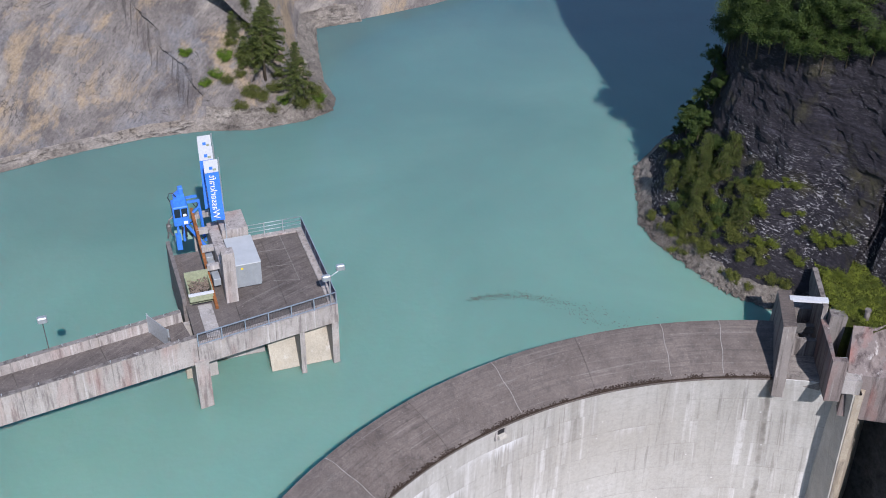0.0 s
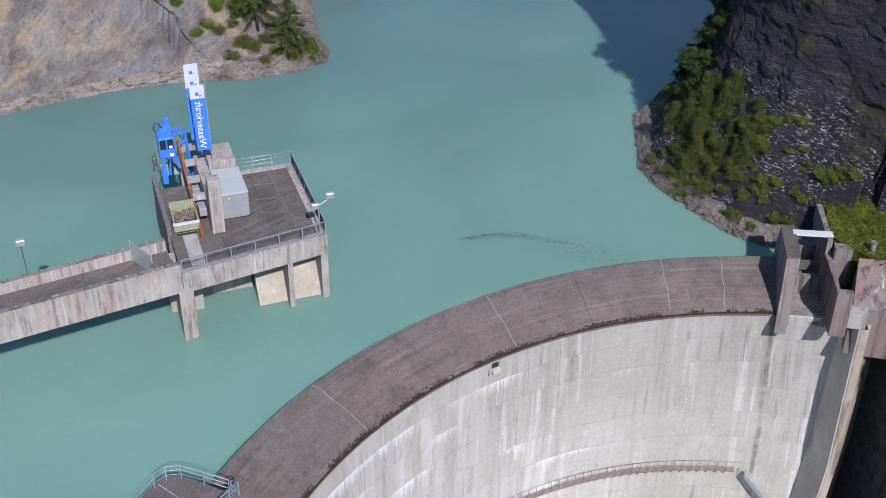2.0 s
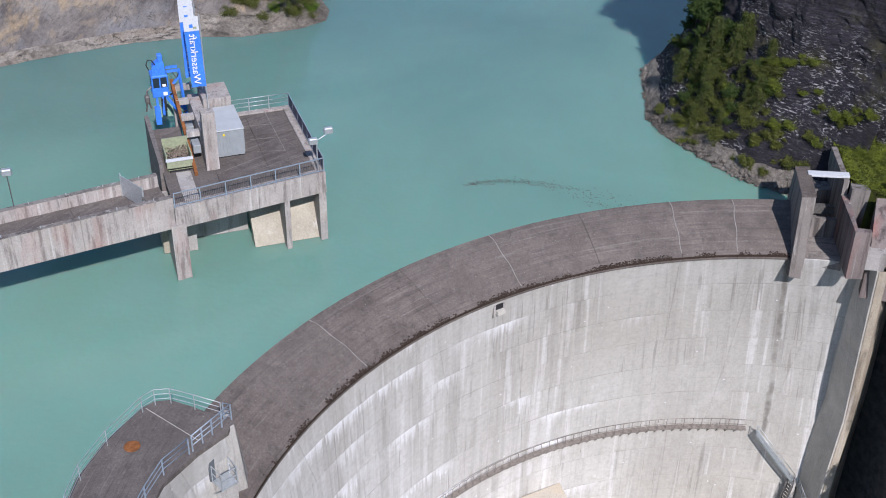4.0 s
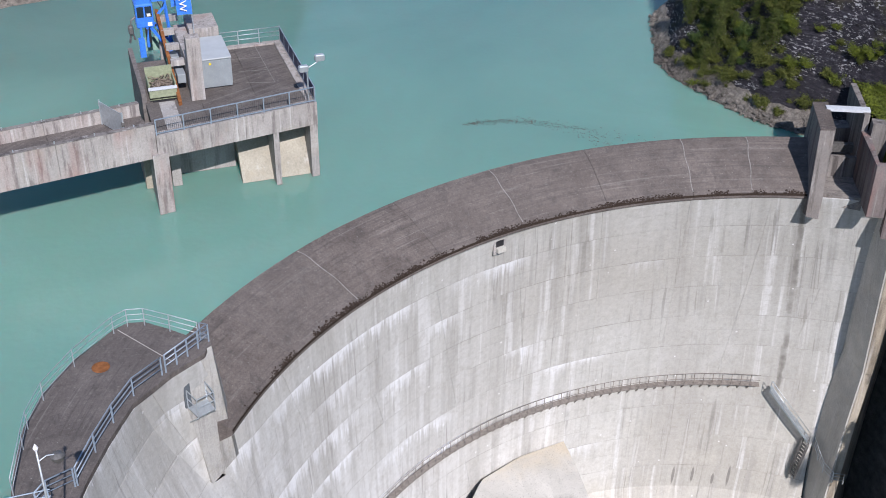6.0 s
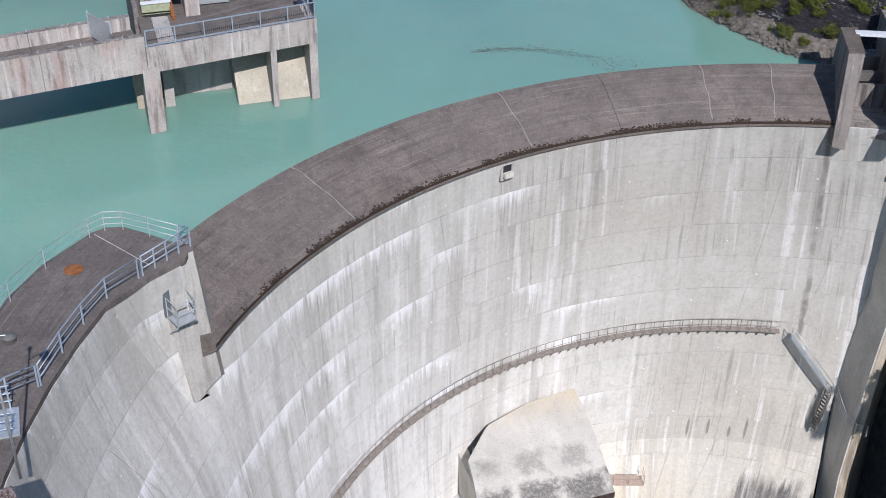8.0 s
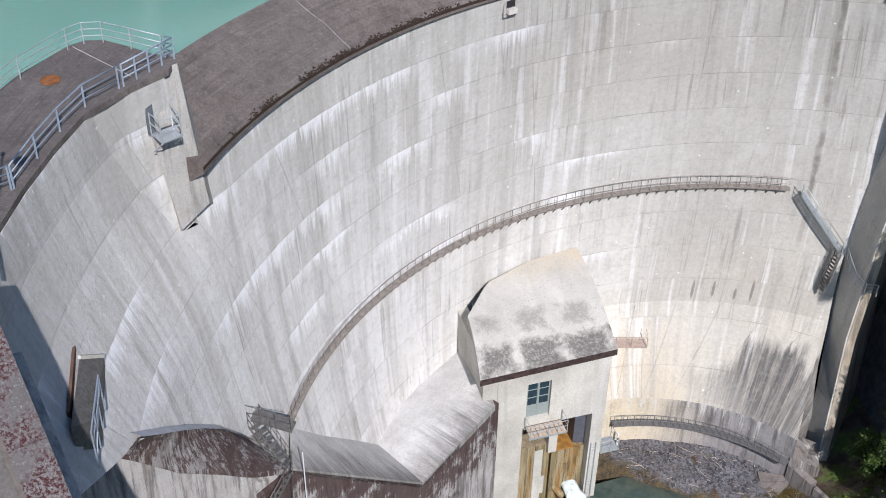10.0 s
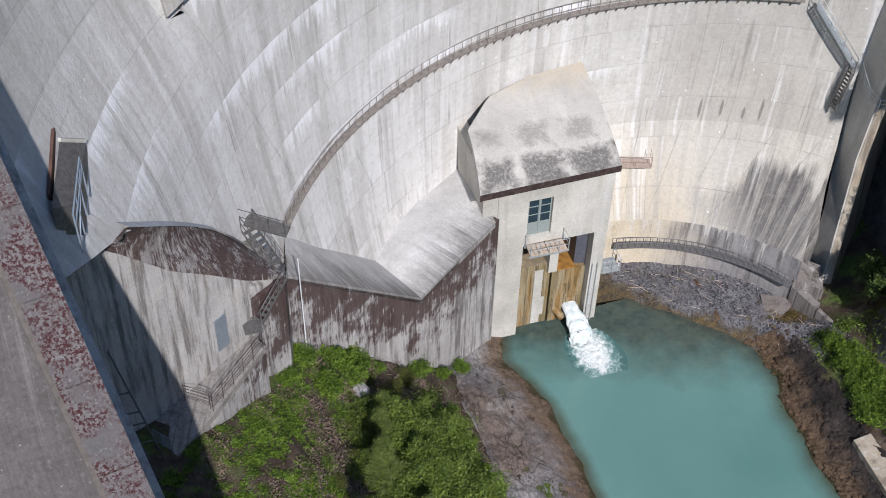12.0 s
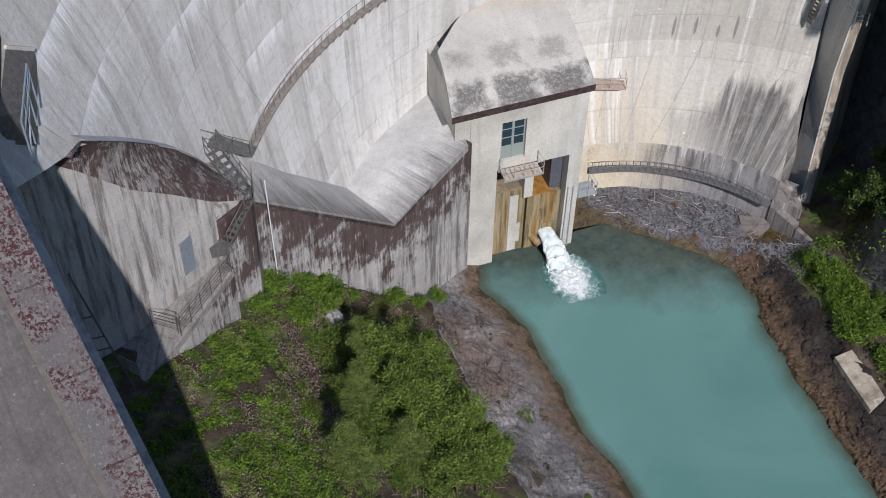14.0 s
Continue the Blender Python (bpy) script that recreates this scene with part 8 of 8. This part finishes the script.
# dead twigs and stems strewn over the bank
rgt = random.Random(91)
bm = B()
for k in range(1300):
    x, y = rgt.uniform(1.2, 11.5), rgt.uniform(5, 26.5)
    if y > 21.8 + 0.57 * x or fbm(x * 0.4, y * 0.4, 8.5) < -0.1:
        continue
    p = Vector((x, y, ground_h(x, y) + 0.06))
    a, ln = rgt.uniform(0, math.tau), rgt.uniform(0.15, 0.6)
    bar(bm, p, p + Vector((math.cos(a) * ln, math.sin(a) * ln, rgt.uniform(0.0, 0.35) * ln)), 0.025, 0.02)
tagged(part("dead_twigs", bm, plain("dry_twigs", (0.24, 0.19, 0.155), 0.9, 0.1, 0.0, 0.5, 1.5)), "grey-brown dead twigs strewn over the bank", "twigs", kind="stuff")

# ---- stones, driftwood, slabs ----
def stone_mesh(name, seed, material):
    rg = random.Random(seed)
    bm = B()
    bmesh.ops.create_icosphere(bm, subdivisions=1, radius=0.5)
    for v in bm.verts:
        v.co *= 1 + 0.45 * fbm(v.co.x * 2 + seed, v.co.y * 2, v.co.z * 2, 3)
        v.co.z *= 0.55
    me = bpy.data.meshes.new(name)
    bm.to_mesh(me)
    bm.free()
    me.materials.append(material)
    return me


GSTONE = plain("grey_stone", (0.17, 0.168, 0.172), 0.85, 0.25, 0.0, 0.45, 2.5)
BLEACHED = plain("bleached_wood", (0.46, 0.39, 0.33), 0.9, 0.2, 0.0, 0.3, 3.0)
stones = [stone_mesh("stone", s, GSTONE) for s in (1, 2, 3)]
rgs = random.Random(77)
verts, faces = [], []
base_v = [[tuple(v.co) for v in m.vertices] for m in stones]
base_f = [[tuple(p.vertices) for p in m.polygons] for m in stones]


def add_stone(x, y, s, dz=0.0):
    k = rgs.randrange(3)
    m = pose(x, y, ground_h(x, y) + dz, rgs.uniform(-25, 25), rgs.uniform(-25, 25), rgs.uniform(0, 360)) @ Matrix.Diagonal((s * rgs.uniform(0.7, 1.4), s, s * rgs.uniform(0.6, 1.1), 1))
    o = len(verts)
    verts.extend(tuple(m @ Vector(p)) for p in base_v[k])
    faces.extend(tuple(i + o for i in q) for q in base_f[k])


def on_bed(x, y):
    return math.hypot(x - 25.1, y - 21.8) < FOOT_R - 0.1 and x < 39.2 - 0.42 * (y - 27.2)


n = 0
while n < 9000:
    x, y = rgs.uniform(25, 40.5), rgs.uniform(22.5, 37.2)
    h = ground_h(x, y)
    if -40.5 < h < -37.8 and (y > 27 or (x > 34 and y > 23)) and on_bed(x, y):
        add_stone(x, y, abs(rgs.gauss(0, 0.09)) + 0.05)
        n += 1
for _ in range(500):
    x, y = rgs.uniform(13.5, 18.5), rgs.uniform(6, 31)
    add_stone(x, y, abs(rgs.gauss(0, 0.08)) + 0.04)
me = bpy.data.meshes.new("gravel_stones")
me.from_pydata(verts, [], faces)
me.materials.append(GRAVEL)
tagged(new("gravel_stones", me), "grey angular stones at the foot of the dam", "gravel", kind="stuff")
verts, faces = [], []
for _ in range(1500):
    k = rgs.randrange(7)
    a, b = Vector(RIGHT_SHORE[k]), Vector(RIGHT_SHORE[k + 1])
    d, w = (b - a).normalized(), abs(rgs.gauss(0, 0.8))
    p = a.lerp(b, rgs.random()) + Vector((d.y, -d.x)) * (w - 0.45)
    sc = abs(rgs.gauss(0, 0.16)) + 0.12
    m = pose(p.x, p.y, 0.05 + 0.8 * w, rgs.uniform(-30, 30), rgs.uniform(-30, 30), rgs.uniform(0, 360)) @ Matrix.Diagonal((sc * rgs.uniform(0.8, 1.8), sc, sc * rgs.uniform(0.7, 1.3), 1))
    o, q = len(verts), rgs.randrange(3)
    verts.extend(tuple(m @ Vector(c)) for c in base_v[q])
    faces.extend(tuple(i + o for i in c) for c in base_f[q])
me = bpy.data.meshes.new("shore_stones")
me.from_pydata(verts, [], faces)
me.materials.append(SHORE)
tagged(new("shore_stones", me), "pale broken stones along the foot of the slate cliff", "rocks", kind="stuff")
verts, faces = [], []
for _ in range(900):
    x, y = 33.5 + abs(rgs.gauss(0, 1.6)), rgs.uniform(2, 27)
    add_stone(x, y, abs(rgs.gauss(0, 0.22)) + 0.08, 0.08)
me = bpy.data.meshes.new("shelf_stones")
me.from_pydata(verts, [], faces)
me.materials.append(SHELF)
tagged(new("shelf_stones", me), "dark wet broken rock along the edge of the pool", "rocks", kind="stuff")
cs = [Vector((x, y, ground_h(x, y) + 0.1)) for x, y in ((rgs.gauss(37.9, 0.7), rgs.gauss(27.9, 0.6)) for _ in range(260))]
v, f = leaf_cloud(cs, 14, 0.22, 0.05, 33, 0.35)
tagged(leaf_mesh("dry_growth", v, f, leaf("ochre_growth", (0.04, 0.035, 0.012), (0.19, 0.13, 0.045)), None), "ochre moss and dry growth round the slab", "plants", kind="stuff")
for k in range(80):
    while True:
        x, y = rgs.uniform(26.5, 39), rgs.uniform(25.5, 36.8)
        if -40.3 < ground_h(x, y) < -38.5 and on_bed(x, y) and rgs.random() < 0.25 + 0.75 * step(11.5, 14.5, math.hypot(x - 25.1, y - 21.8)):
            break
    a = rgs.gauss(math.atan2(y - 21.8, x - 25.1) + 1.57, 0.7)
    ln = rgs.choice((0.25, 0.3, 0.4, 0.4, 0.5, 0.6, 0.8, 1.5))
    p = Vector((x, y, ground_h(x, y) + 0.15))
    d = Vector((math.cos(a), math.sin(a), rgs.uniform(-0.08, 0.08))) * ln / 2
    bm = tube(B(), [p - d, p + Vector((0, 0, 0.03)) + Vector((d.y, -d.x, 0)) * rgs.uniform(-0.12, 0.12), p + d], [0.014, 0.022, 0.010], 6)
    tagged(part("driftwood", bm, rgs.choice((WOOD, BLEACHED, BLEACHED))), "bleached driftwood stick lying on the gravel", "driftwood", "driftwood sticks")
bm = B()
bmesh.ops.create_icosphere(bm, subdivisions=3, radius=0.62)
for v in bm.verts:
    v.co *= 1 + 0.5 * fbm(v.co.x * 1.6, v.co.y * 1.6, v.co.z * 1.6 + 4, 5)
    v.co.z *= 0.7
bmesh.ops.translate(bm, verts=bm.verts, vec=Vector(g(3.6, 21.2, 0.15)))
tagged(part("boulder", bm, plain("pale_boulder", (0.36, 0.35, 0.36), 0.9, 0.2, 0.0, 0.4, 3)), "pale grey boulder among the herbs on the bank", "boulder")
# flat concrete slab on the right bank
bm = prism(B(), [(35.84, 15.95), (37.3, 16.05), (37.1, 12.0), (35.75, 11.5)], -39.6, [-38.75, -38.6, -38.7, -38.85])
tagged(part("concrete_slab", bm, EDGEC), "tilted pale concrete slab lying on the rocky bank", "slab")


foot_slab = prism(B(), [(36.75, 30.45), (38.2, 29.35), (38.3, 28.6), (36.6, 27.6), (36.3, 29.0)], -40.4, [-39.5, -39.25, -39.25, -39.6, -39.62])
tagged(part("concrete_slab", foot_slab, crest_concrete("brown_slab", (0.155, 0.135, 0.125), (0.25, 0.22, 0.205))), "flat brown-grey concrete slab on the gravel beside the footing", "slab")


def bank(name, edge, label, material):
    """A rock apron along the pool: a strip draped just over the ground."""
    rows = []
    for j in range(180):
        y = lerp(-8, 33.4, j / 179)
        rows.append([Vector((x, y, ground_h(x, y) + 0.05 + (0.16 * fbm(x * 0.7, y * 0.4, 2.2, 5) + 0.14 * abs(fbm(x * 2.2, y * 1.1, 5, 5))) * step(-40.45, -39.4, ground_h(x, y)))) for x in edge(y)])
    tagged(grid_mesh(name, rows, material, smooth=False), label, "rock", kind="structure")


bank("rock_bank", lambda y: [lerp(11.6 + 0.8 * fbm(y * 0.3, 1, 1), 19.6, i / 44) for i in range(45)], "grey-brown bare rock bank beside the pool", BANK)
bank("rock_bank", lambda y: [lerp(32.6, 37.2 + 0.8 * fbm(y * 0.35, 2, 1), i / 20) for i in range(21)] if y < 27 else [lerp(32.6, 33.0, i / 20) for i in range(21)], "dark wet rock shelf beside the pool", SHELF)
rows = []
for j in range(60):
    y = lerp(25.5, 41, j / 59)
    rows.append([Vector((x, y, ground_h(x, y) + 0.06)) for x in [lerp(24.3, 39.3 - 0.42 * (y - 27.2), i / 70) for i in range(71)]])
tagged(grid_mesh("gravel_bed", rows, GRAVEL), "grey gravel bed at the foot of the dam", "gravel", kind="structure")
# flotsam on the reservoir
bm = B()
for k in range(420):
    t = rgs.random()
    c = Vector((lerp(20.0, 30.5, t), lerp(51.2, 43.6, t) + 2.2 * math.sin(t * 3.1), 0.01))
    c += Vector((rgs.gauss(0, 0.25 + 0.9 * t * t), rgs.gauss(0, 0.2 + 0.5 * t * t), 0))
    if math.hypot(c.x - 25.5, c.y - 3.05) < 39.4:
        continue
    d = Vector((rgs.uniform(-1, 1), rgs.uniform(-1, 1), 0)) * rgs.uniform(0.03, 0.10)
    bar(bm, c - d, c + d, rgs.uniform(0.015, 0.04), 0.02)
tagged(part("flotsam", bm, plain("wet_wood", (0.09, 0.10, 0.08), 0.8)), "thin drift of twigs and scum on the reservoir", "flotsam", kind="stuff")
